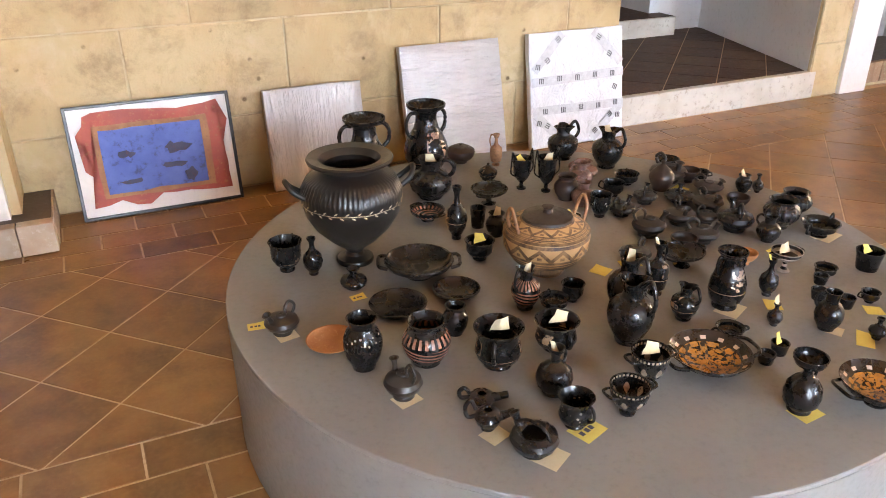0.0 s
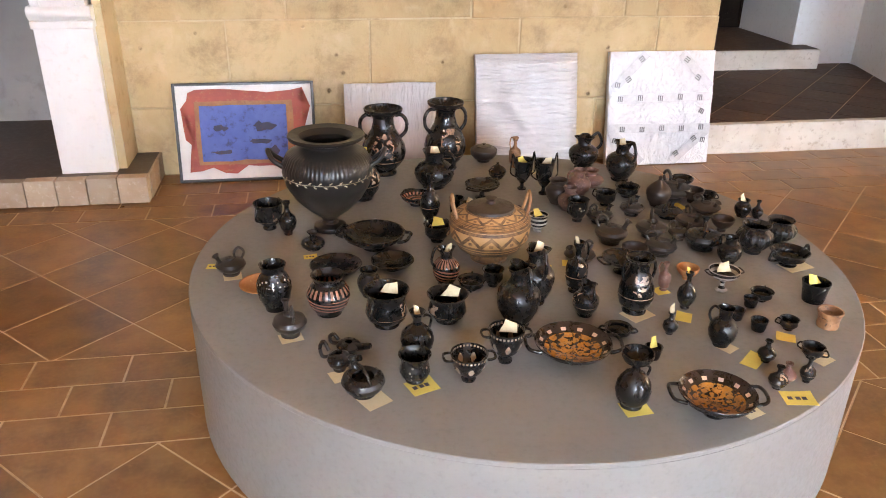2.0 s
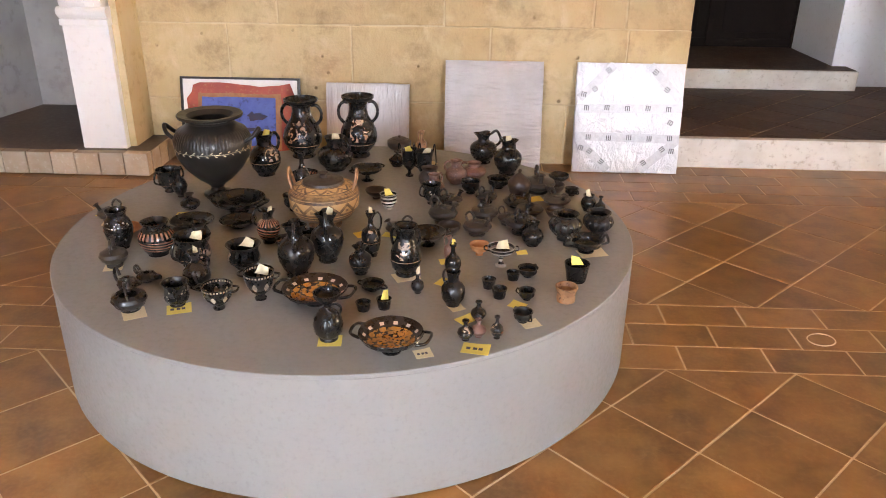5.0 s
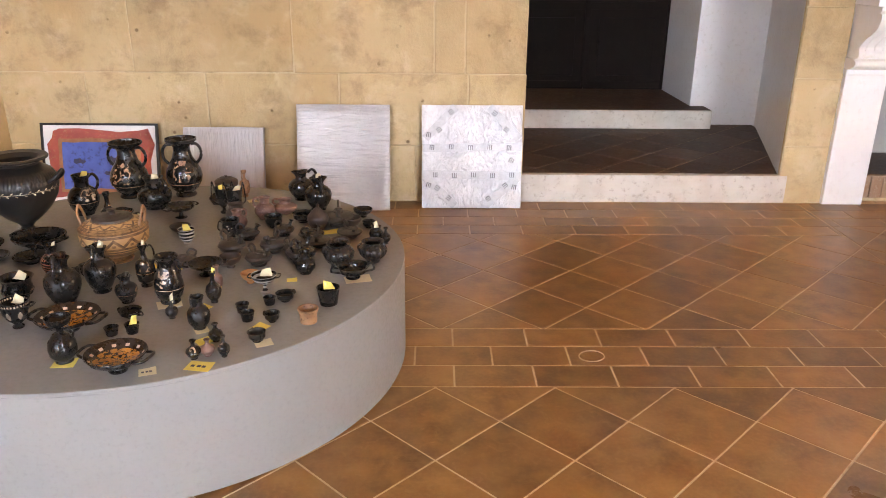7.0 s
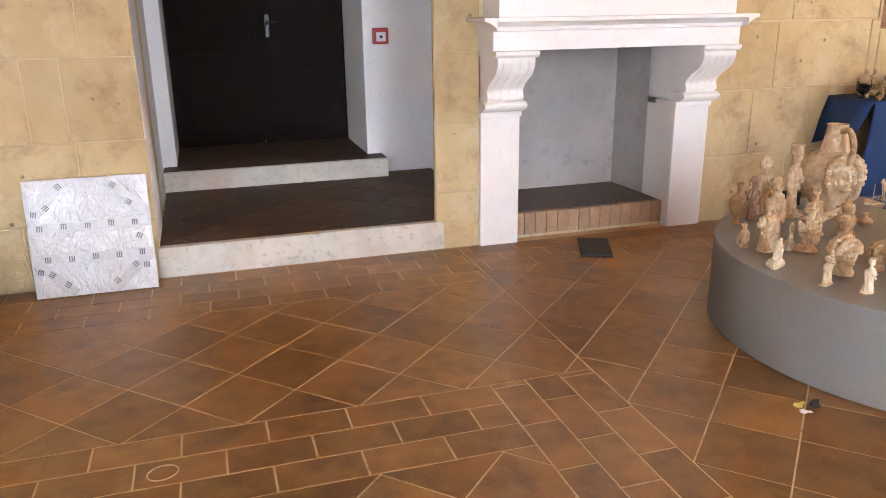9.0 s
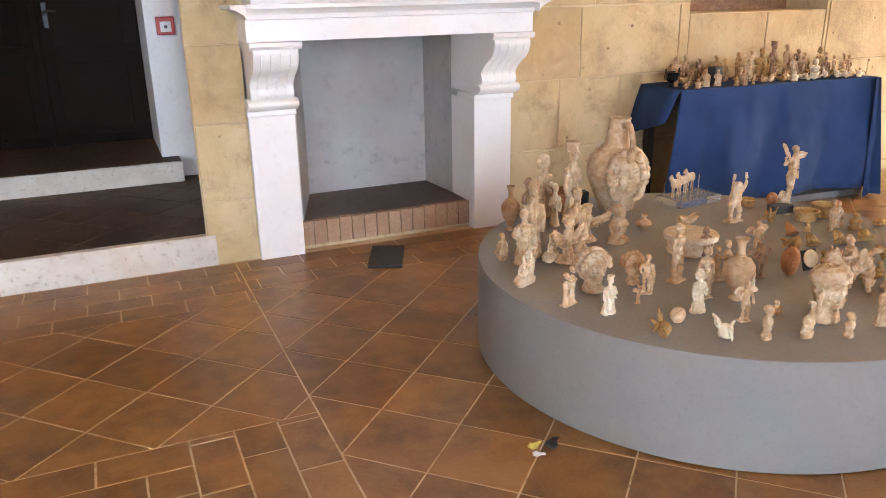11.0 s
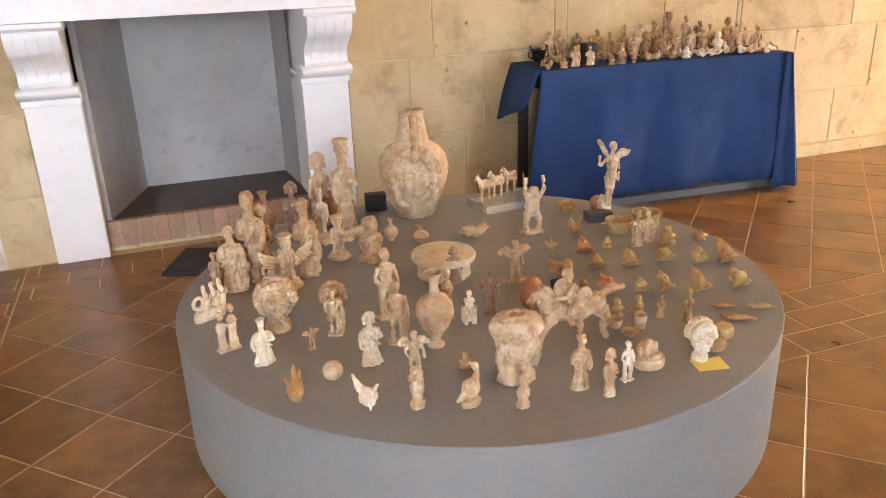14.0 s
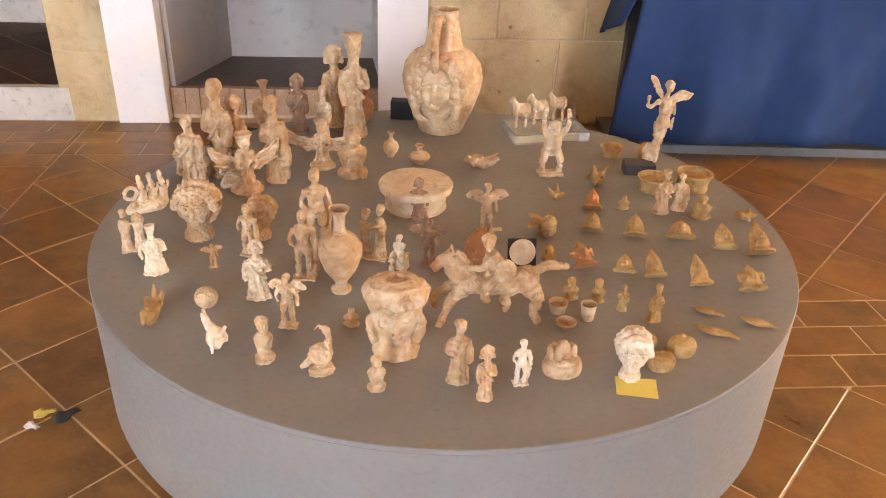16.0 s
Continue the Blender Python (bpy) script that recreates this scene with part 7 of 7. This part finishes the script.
vessel("oinochoe", 1.709, 2.233, 0.148, 0.0589, slip=1)
vessel("lekythos", 1.341, 2.424, 0.123, 0.0236, mat="tan")
pyxis(1.234, 2.510, 0.076, 0.0542, mat="dark")
vessel("lidjar", 1.244, 2.304, 0.064, 0.0348, deco="figure")
vessel("stembowl", 1.143, 2.106, 0.055, 0.0628)
vessel("flask", 0.926, 1.906, 0.170, 0.0327, deco="figure")
vessel("tub", 1.023, 1.954, 0.065, 0.0267)
vessel("jar", 1.045, 1.874, 0.075, 0.0330, slip=1)
vessel("bowl", 0.901, 2.067, 0.039, 0.0562, deco="tongues", side=1)
vessel("cup", 0.927, 1.756, 0.059, 0.0458, deco="figure", slip=1, ears=1)
vessel("kantharos", 1.308, 2.175, 0.114, 0.0398, slip=1)
vessel("kantharos", 1.372, 2.116, 0.126, 0.0394, slip=1)
vessel("jug", 1.571, 2.182, 0.061, 0.0517, mat="pinkish")
vessel("jug", 1.419, 1.960, 0.082, 0.0397, mat="pinkish")
vessel("cup", 1.416, 1.859, 0.077, 0.0384, deco="spots", ears=1)
vessel("guttus", 1.619, 1.888, 0.065, 0.0419)
vessel("guttus", 1.487, 1.840, 0.065, 0.0460)
vessel("guttus", 1.733, 1.851, 0.052, 0.0517)
vessel("guttus", 1.882, 1.874, 0.056, 0.0512)
vessel("guttus", 1.466, 1.677, 0.089, 0.0521)
vessel("guttus", 1.612, 1.707, 0.078, 0.0503)
vessel("guttus", 1.586, 1.575, 0.072, 0.0496)
vessel("guttus", 1.773, 1.758, 0.064, 0.0505)
vessel("guttus", 1.735, 1.597, 0.096, 0.0565)
vessel("cup", 1.668, 2.055, 0.041, 0.0464, ears=1)
vessel("guttus", 1.822, 2.018, 0.090, 0.0673, spout=1)
vessel("jar", 1.991, 1.825, 0.061, 0.0276, slip=1)
vessel("flask", 2.030, 1.798, 0.066, 0.0199)
vessel("ribjar", 1.878, 1.553, 0.092, 0.0545)
vessel("ribjar", 1.995, 1.608, 0.079, 0.0510)
vessel("kantharos", 1.937, 1.454, 0.045, 0.0613)
vessel("tub", 1.881, 1.239, 0.057, 0.0386, slip=1)
ring_dish(1.837, 1.107, 0.046, 0.0319, mat="tan")
vessel("bowl", 1.594, 1.406, 0.038, 0.0325, mat="orange")
vessel("lekythos", 1.499, 1.351, 0.085, 0.0167, mat="pinkish")
vessel("flask", 1.514, 1.247, 0.105, 0.0254, slip=1)
vessel("stembowl", 1.660, 1.328, 0.064, 0.0432, deco="bands", slip=1)
vessel("jug", 1.767, 1.494, 0.082, 0.0355)
vessel("jug", 1.520, 1.062, 0.103, 0.0341)
vessel("tub", 1.621, 1.175, 0.028, 0.0218)
vessel("tub", 1.650, 1.115, 0.029, 0.0228)
vessel("tub", 1.694, 1.233, 0.025, 0.0208)
vessel("cup", 1.727, 1.107, 0.030, 0.0258, ears=1)
vessel("cup", 1.709, 0.977, 0.032, 0.0286, ears=2)
vessel("cup", 1.739, 1.258, 0.029, 0.0323, ears=1)
vessel("flask", 1.591, 0.978, 0.057, 0.0214)
vessel("flask", 1.558, 0.874, 0.057, 0.0217, deco="figure")
vessel("flask", 1.591, 0.892, 0.051, 0.0206, mat="pinkish")
vessel("flask", 1.638, 0.887, 0.064, 0.0178, deco="figure")
vessel("bowl", 1.912, 2.127, 0.037, 0.0418)
vessel("cup", 1.949, 1.987, 0.028, 0.0295, ears=1)
vessel("guttus", 1.324, 1.556, 0.061, 0.0470)
vessel("stembowl", 1.425, 1.474, 0.048, 0.0609)
vessel("jar", 1.398, 2.028, 0.086, 0.0430, mat="dark")
vessel("jug", 1.500, 2.100, 0.094, 0.0430, mat="pinkish")
vessel("bowl", 1.492, 1.548, 0.044, 0.0400, mat="dark")
vessel("cup", 1.263, 1.795, 0.058, 0.0340, deco="bands", slip=1, ears=1)
vessel("bowl", 1.862, 1.718, 0.044, 0.0380, mat="dark")
vessel("guttus", 1.690, 1.672, 0.062, 0.0340)
vessel("bowl", 1.880, 1.975, 0.048, 0.0400, mat="dark")
vessel("lidjar", 1.745, 1.962, 0.110, 0.0440, mat="dark")
vessel("cup", 1.560, 1.985, 0.050, 0.0400, ears=1)
vessel("bowl", 1.205, 1.900, 0.036, 0.0420, mat="dark")

# ---------- figures on the second plinth ----------
clay_group(5.296, 1.763, 0.112, 0.0682, mat="slip")
clay_head(5.480, 1.588, 0.158, 0.0656, brim=1)
pair_group(5.327, 1.510, 0.142, 0.0300)
robed(5.410, 1.391, 0.131, 0.0343, mat="slip")
fragment(5.457, 1.165, 0.085, 0.0451, mat="ochre")
winged(5.548, 1.416, 0.070, 0.0262)
clay_mask(5.566, 1.231, 0.055, 0.0307)
fragment(5.617, 1.067, 0.091, 0.0445, mat="slip")
robed(5.682, 1.269, 0.150, 0.0315, mat="slip")
clay_head(5.650, 1.582, 0.121, 0.0423)
nude(5.630, 1.477, 0.148, 0.0180)
winged(5.765, 1.143, 0.139, 0.0349)
bust(5.728, 1.013, 0.118, 0.0229)
nude(5.784, 1.357, 0.189, 0.0272)
nude(5.804, 1.526, 0.226, 0.0431)
vessel("ewer", 5.878, 1.298, 0.224, 0.0532, mat="clay")
bird(5.850, 0.968, 0.119, 0.0427)
bust(5.907, 1.146, 0.045, 0.0208)
head_vase(6.006, 1.040, 0.188, 0.0720)
bust(5.965, 0.913, 0.085, 0.0208)
pair_group(5.955, 1.459, 0.163, 0.0346)
seated(6.022, 1.397, 0.102, 0.0309)
winged(6.101, 1.419, 0.135, 0.0521, mat="brown")
robed(6.086, 1.691, 0.126, 0.0349, mat="brown")
vessel("box", 6.082, 1.776, 0.087, 0.1119, mat="slip")
winged(6.275, 1.608, 0.150, 0.0535)
rider(6.228, 1.150, 0.205, 0.0997)
clay_pad(6.229, 1.397, 0.111, 0.0400, mat="orange", tall=1)
robed(6.133, 0.932, 0.154, 0.0259)
robed(6.182, 0.874, 0.127, 0.0183)
nude(6.262, 0.920, 0.111, 0.0236, mat="slip")
clay_relief(6.359, 0.963, 0.075, 0.0425)
clay_head(6.500, 0.936, 0.116, 0.0373, mat="slip")
clay_pad(6.578, 0.967, 0.037, 0.0307)
clay_pad(6.641, 1.017, 0.041, 0.0329)
clay_pad(6.569, 1.039, 0.035, 0.0229)
vessel("tub", 6.398, 1.191, 0.027, 0.0245, mat="clay")
vessel("tub", 6.462, 1.157, 0.042, 0.0202, mat="clay")
vessel("bowl", 6.402, 1.119, 0.020, 0.0250, mat="clay")
bust(6.441, 1.248, 0.058, 0.0210, mat="ochre")
bust(6.505, 1.233, 0.062, 0.0195, mat="ochre")
robed(6.556, 1.192, 0.074, 0.0137, mat="ochre")
robed(6.620, 1.146, 0.095, 0.0202, mat="ochre")
antefix(6.611, 1.363, 0.048, 0.0312)
antefix(6.688, 1.336, 0.075, 0.0309)
antefix(6.793, 1.292, 0.084, 0.0319, mat="ochre")
antefix(6.916, 1.260, 0.068, 0.0388)
antefix(6.699, 1.561, 0.069, 0.0356)
antefix(6.827, 1.546, 0.052, 0.0436, mat="ochre")
antefix(6.932, 1.484, 0.075, 0.0364)
antefix(7.023, 1.450, 0.096, 0.0407)
antefix(6.581, 1.596, 0.062, 0.0343)
antefix(6.620, 1.745, 0.066, 0.0311, mat="orange")
antefix(6.514, 1.390, 0.072, 0.0344, mat="orange")
fragment(6.444, 1.574, 0.113, 0.0563, mat="ochre")
fragment(6.528, 1.824, 0.050, 0.0337, mat="ochre")
bust(6.415, 1.401, 0.064, 0.0239, mat="ochre")
fragment(6.685, 1.935, 0.088, 0.0427, mat="ochre")
bust(6.722, 1.758, 0.043, 0.0227, mat="ochre")
bust(6.943, 1.697, 0.071, 0.0327, mat="ochre")
fragment(7.068, 1.680, 0.049, 0.0481, mat="ochre")
clay_slab(6.761, 1.173, 0.015, 0.0412, mat="ochre")
clay_slab(6.750, 1.085, 0.016, 0.0526, mat="ochre")
clay_slab(6.865, 1.118, 0.017, 0.0430, mat="ochre")
robed(6.830, 1.728, 0.136, 0.0277)
robed(6.890, 1.748, 0.123, 0.0227)
ring_dish(6.862, 1.896, 0.048, 0.0571)
ring_dish(6.992, 1.906, 0.059, 0.0613)
stone_block(6.854, 2.041, 0.039, 0.0522, mat="lead")
statue(6.903, 2.053, 0.289, 0.0584, 0.0392)
clay_pad(6.911, 2.149, 0.068, 0.0321, mat="orange", tall=1)
horse(6.499, 2.376, 0.122, 0.0440, z=REST + 0.036)
horse(6.574, 2.415, 0.122, 0.0440, z=REST + 0.036)
horse(6.654, 2.454, 0.122, 0.0440, z=REST + 0.036)
lion(6.543, 2.019, 0.237, 0.0456)
fragment(6.317, 2.083, 0.062, 0.0637)
ring_dish(6.802, 2.199, 0.037, 0.0406)
big_jug(6.209, 2.467, 0.446, 0.1498)
vessel("flask", 6.014, 2.180, 0.090, 0.0276, mat="clay")
vessel("flask", 6.110, 2.115, 0.067, 0.0368, mat="clay")
stone_block(6.066, 2.583, 0.073, 0.0447, mat="black")
robed(5.470, 2.003, 0.321, 0.0420)
robed(5.393, 1.942, 0.228, 0.0446)
angel(5.565, 1.894, 0.186, 0.1059)
robed(5.646, 1.961, 0.285, 0.0362)
vessel("ewer", 5.564, 2.369, 0.206, 0.0434, mat="clay")
robed(5.679, 2.407, 0.216, 0.0356, mat="brown")
robed(5.809, 2.486, 0.298, 0.0431)
robed(5.884, 2.371, 0.367, 0.0375)
vessel("jar", 5.888, 2.520, 0.125, 0.0680, mat="orange")
robed(5.775, 2.334, 0.203, 0.0247, mat="slip")
angel(5.785, 2.088, 0.161, 0.1236)
bust(5.888, 2.005, 0.168, 0.0519)
robed(5.337, 2.019, 0.119, 0.0183)
robed(5.511, 2.071, 0.241, 0.0281)
clay_group(5.523, 1.951, 0.109, 0.0629)
bird(5.353, 2.062, 0.098, 0.0356)

# clear acrylic stand for the horses
stand = thing("acrylic_stand", 6.60, 2.395, REST, 8, "clear acrylic display stand carrying small horses", "stand")
part("plate", boxes((-0.145, 0.145, -0.085, 0.085, 0.0, 0.036), bevel=0.002), M["acrylic"], stand)
for sx in (-0.12, 0.13):
    bm = bmesh.new()
    tube(bm, [(sx, 0.05, 0.0365), (sx, 0.05, 0.115)], 0.0025, 8, 2)
    part("rod", bm, M["acrylic"], stand)

# small coin-like disc before a black card
card = thing("black_card", 6.345, 1.40, REST, 0, "square black card propped behind a clay disc", "card")
o = part("panel", boxes((-0.038, 0.038, -0.0015, 0.0015, 0, 0.078)), M["black"], card)
card.matrix_basis = pose(6.345, 1.40, REST, -18, 0, 0)
bm = bmesh.new()
lathe(bm, [(.033, 0), (.035, .004), (.033, .008), (.022, .010), (0, .013)], 28, m=pose(0, -0.002, 0.044, 90))
disc = tagged(part("clay_disc", bm, M["slip"], smooth=40), "pale clay disc with raised boss before black card", "disc")
disc.matrix_basis = pose(6.345, 1.398, REST, -18, 0, 0)

# paper notes among the pottery
for x, y, w, d, rot, tint, wr in ((0.26, 1.66, 0.042, 0.032, -8, "yellow", True), (0.318, 1.585, 0.05, 0.04, 10, "cream", False), (0.535, 1.69, 0.04, 0.028, 5, "yellow", True), (0.485, 1.235, 0.055, 0.045, 15, "cream", False),
                                   (0.60, 1.055, 0.05, 0.045, 20, "cream", False), (0.665, 0.955, 0.06, 0.06, 30, "cream", False), (0.775, 0.99, 0.065, 0.055, 20, "yellow", True), (1.375, 1.23, 0.075, 0.06, 25, "cream", False),
                                   (1.215, 0.845, 0.06, 0.05, 5, "yellow", False), (1.455, 0.80, 0.045, 0.04, 20, "cream", True), (1.585, 0.83, 0.07, 0.05, -10, "yellow", True), (1.53, 1.045, 0.04, 0.04, 30, "cream", False),
                                   (1.49, 1.345, 0.04, 0.04, 12, "yellow", False), (1.73, 0.965, 0.05, 0.04, 25, "cream", False), (1.70, 1.07, 0.04, 0.045, 60, "yellow", False), (1.73, 1.43, 0.035, 0.03, 10, "yellow", False),
                                   (1.955, 1.44, 0.09, 0.06, 15, "cream", False), (1.30, 1.545, 0.06, 0.04, -15, "yellow", False), (1.565, 0.985, 0.07, 0.04, 40, "yellow", False), (1.49, 1.2, 0.05, 0.04, 60, "yellow", False),
                                   (1.80, 1.93, 0.07, 0.05, 20, "yellow", False), (2.0, 1.83, 0.045, 0.03, 5, "cream", False), (1.20, 1.545, 0.05, 0.05, 30, "yellow", False), (1.39, 2.35, 0.04, 0.04, 30, "cream", False)):
    paper_note(x, y, w, d, rot, tint, wr)
for x, y, w, d, rot, tint in ((6.505, 0.90, 0.085, 0.06, -12, "yellow"), (6.31, 1.62, 0.03, 0.02, 0, "cream"), (6.86, 2.0, 0.03, 0.02, 10, "cream")):
    paper_note(x, y, w, d, rot, tint)

# ---------- figures on the blue table ----------
q = random.Random(31)
ct, st = math.cos(radians(-3.2)), math.sin(radians(-3.2))


def on_table(u, v):
    return 7.99 + u * ct - v * st, 3.355 + u * st + v * ct


CLOTH_TOP = TZ + 0.0025
row_front = ("fragment", "bust", "robed", "robed", "bust", "robed", "winged", "fragment", "fragment", "fragment", "bust", "fragment", "fragment", "fragment", "fragment", "fragment", "bird", "fragment")
for k, kind in enumerate(row_front):
    x, y = on_table(-0.72 + 1.46 * k / 17 + q.uniform(-.02, .02), -0.15 + q.uniform(-.03, .03))
    h = q.uniform(.05, .085)
    {"fragment": fragment, "bust": bust, "robed": robed, "winged": winged, "bird": bird}[kind](x, y, h * (1.5 if kind == "robed" else 1), .035, q.choice(("clay", "clay", "slip", "ochre")), z=CLOTH_TOP)
for k in range(16):
    x, y = on_table(-0.70 + 1.4 * k / 15 + q.uniform(-.02, .02), -0.03 + q.uniform(-.03, .03))
    f = (nude, winged, bust, robed, fragment)[k % 5]
    hh = q.uniform(.09, .15) if f is not fragment else .07
    f(x, y, hh, .035, q.choice(("clay", "clay", "ochre", "brown", "slip")), z=CLOTH_TOP)
for k in range(14):
    u = -0.62 + 1.28 * k / 13 + q.uniform(-.02, .02)
    x, y = on_table(u, 0.10 + q.uniform(-.03, .03))
    f = (robed, nude, winged, robed)[k % 4]
    f(x, y, q.uniform(.15, .21) * (1.12 if -.1 < u < .45 else .9), .04, q.choice(("clay", "clay", "ochre", "brown")), z=CLOTH_TOP)
for k in range(20):
    x, y = on_table(-0.60 + 1.34 * k / 19 + q.uniform(-.02, .02), 0.04 + q.uniform(-.03, .03))
    f = (fragment, winged, fragment, nude, bird)[k % 5]
    f(x, y, q.uniform(.10, .15) if f is not fragment else q.uniform(.06, .10), .05, q.choice(("ochre", "clay", "ochre")), z=CLOTH_TOP)
for k in range(9):
    x, y = on_table(-0.05 + 0.78 * k / 8 + q.uniform(-.02, .02), -0.11 + q.uniform(-.02, .02))
    fragment(x, y, q.uniform(.035, .06), .055, q.choice(("ochre", "slip", "clay")), z=CLOTH_TOP)
bx, by = on_table(-0.46, -0.09)
t = thing("black_block", bx, by, CLOTH_TOP, 8, "small matt black display block on the blue cloth", "block")
part("block", boxes((-.035, .035, -.03, .03, 0, .115), bevel=.002), M["black"], t)
bx, by = on_table(-0.30, -0.175)
t = thing("acrylic_cube", bx, by, CLOTH_TOP, 5, "small clear acrylic cube on the blue cloth", "block")
part("cube", boxes((-.02, .02, -.02, .02, 0, .04), bevel=.001), M["acrylic"], t)
bx, by = on_table(-0.73, -0.02)
vessel("kantharos", bx, by, .09, .05, z=CLOTH_TOP)

# ---------- floor tiles, last ----------
JOINT = 0.0034
PITCH = 0.3005
STRIP0, STRIP1 = 1.375, 1.835


def clip(poly, axis, value, keep_above):
    out = []
    n = len(poly)
    for i in range(n):
        a, b = poly[i], poly[(i + 1) % n]
        ia, ib = (a[axis] >= value) == keep_above, (b[axis] >= value) == keep_above
        if ia:
            out.append(a)
        if ia != ib:
            u = (value - a[axis]) / (b[axis] - a[axis])
            p = [a[0] + (b[0] - a[0]) * u, a[1] + (b[1] - a[1]) * u]
            p[axis] = value
            out.append(tuple(p))
    return out


pieces = []


def diamonds(x0, x1, y0, y1, vx, vy):
    """Square tiles laid on the diagonal, with a corner at (vx, vy), cut to the field."""
    hd = PITCH / math.sqrt(2)
    c = hd - JOINT * 1.2
    for i in range(-60, 60):
        for j in range(-60, 60):
            cx, cy = vx + (i - j) * hd + hd * 0, vy + (i + j + 1) * hd
            if cx < x0 - hd or cx > x1 + hd or cy < y0 - hd or cy > y1 + hd:
                continue
            p = [(cx - c, cy), (cx, cy - c), (cx + c, cy), (cx, cy + c)]
            whole = cx - hd >= x0 and cx + hd <= x1 and cy - hd >= y0 and cy + hd <= y1
            if not whole:
                for ax, val, up in ((0, x0 + JOINT, True), (0, x1 - JOINT, False), (1, y0 + JOINT, True), (1, y1 - JOINT, False)):
                    p = clip(p, ax, val, up) if len(p) > 2 else []
            if len(p) > 2:
                area = abs(sum(p[k][0] * p[(k + 1) % len(p)][1] - p[(k + 1) % len(p)][0] * p[k][1] for k in range(len(p)))) / 2
                if area > 0.0006:
                    pieces.append((cx, cy, p, "floor_tile"))


def bricks(x0, x1, y0, y1, along_x=True, start=0.0):
    n = max(1, round((y1 - y0 if along_x else x1 - x0) / 0.153))
    wd = (y1 - y0 if along_x else x1 - x0) / n
    ln = 0.2935
    for r in range(n):
        a = (x0 if along_x else y0) - ln + ((start + (r % 2) * 0.5) % 1.0) * ln
        end = x1 if along_x else y1
        while a < end:
            b0, b1 = max(a, x0 if along_x else y0), min(a + ln, end)
            if b1 - b0 > 0.02:
                c0, c1 = (y0 if along_x else x0) + r * wd, (y0 if along_x else x0) + (r + 1) * wd
                q0, q1, s0, s1 = b0 + JOINT, b1 - JOINT, c0 + JOINT, c1 - JOINT
                p = [(q0, s0), (q1, s0), (q1, s1), (q0, s1)] if along_x else [(s0, q0), (s1, q0), (s1, q1), (s0, q1)]
                pieces.append((sum(v[0] for v in p) / 4, sum(v[1] for v in p) / 4, p, "floor_brick"))
            a += ln


XA, XB = 4.05, 4.497
bricks(-4.1, XA, STRIP0, STRIP1, True, 0.78)
bricks(XA, XB, -3.6, STRIP1, False, 0.4)
bricks(6.4, 13.2, STRIP0 - 0.02, STRIP1 - 0.02, True, 0.3)
diamonds(-4.1, XB, STRIP1, 3.0, 3.094, 1.83)
diamonds(-4.1, XA, -3.6, STRIP0, 3.074, 1.37)
diamonds(XB, 6.4, -3.6, 3.15, 4.497, 1.116)
diamonds(6.4, 13.2, STRIP1 - 0.02, 3.61, 7.335, 1.34)
diamonds(6.4, 13.2, -3.6, STRIP0 - 0.02, 7.335, 1.34)
bricks(-4.1, XB, 3.0, 3.60, True, 0.2)
bricks(XB, 6.4, 3.15, 3.60, True, 0.2)

first, second = (1.153, 1.64), (6.165, 1.705)


def shown(cx, cy):
    if math.hypot(cx - first[0], cy - first[1]) < 0.75 or math.hypot(cx - second[0], cy - second[1]) < 0.75:
        return False
    return -0.6 < cx < 8.4 and 0.75 < cy < 3.15


near = [p for p in pieces if shown(p[0], p[1])]
near.sort(key=lambda p: abs(p[1] - 1.75) + 0.25 * abs(p[0] - 3.6))
near_ids = {id(p) for p in near[:300]}
rest = bmesh.new()
tr = random.Random(9)
cache = {}
for p in pieces:
    cx, cy, poly, nm = p
    dz = tr.uniform(-0.0005, 0.0005)
    if id(p) in near_ids:
        key = tuple((round(a - cx, 3), round(b - cy, 3)) for a, b in poly)
        if key not in cache:
            bm = bmesh.new()
            prism(bm, [(a - cx, b - cy) for a, b in poly], -0.012, 0.0, 0.0025, 0.0012)
            me = bpy.data.meshes.new(nm)
            bmesh.ops.recalc_face_normals(bm, faces=bm.faces[:])
            bm.to_mesh(me)
            bm.free()
            me.materials.append(M["tile"])
            cache[key] = me
        o = new(nm, cache[key])
        o.location = (cx, cy, dz)
        o.parent = floor
    else:
        prism(rest, [(a, b) for a, b in poly], -0.012 + dz, dz, 0.0025, 0.0012)
tagged(part("floor_tiles", rest, M["tile"], floor), kind="stuff")

# worn tiles of the landing
tiles = []
keep = pieces
pieces = tiles
diamonds(2.75, 4.80, 3.665, 5.21, 3.075, 4.413)
pieces = keep
for cx, cy, poly, nm in tiles:
    bm = bmesh.new()
    prism(bm, [(a - cx, b - cy) for a, b in poly], -0.004, 0.0025, 0.002, 0.001)
    o = part("landing_tile", bm, M["darktile"], landing_floor)
    o.location = (cx, cy, 0.171)
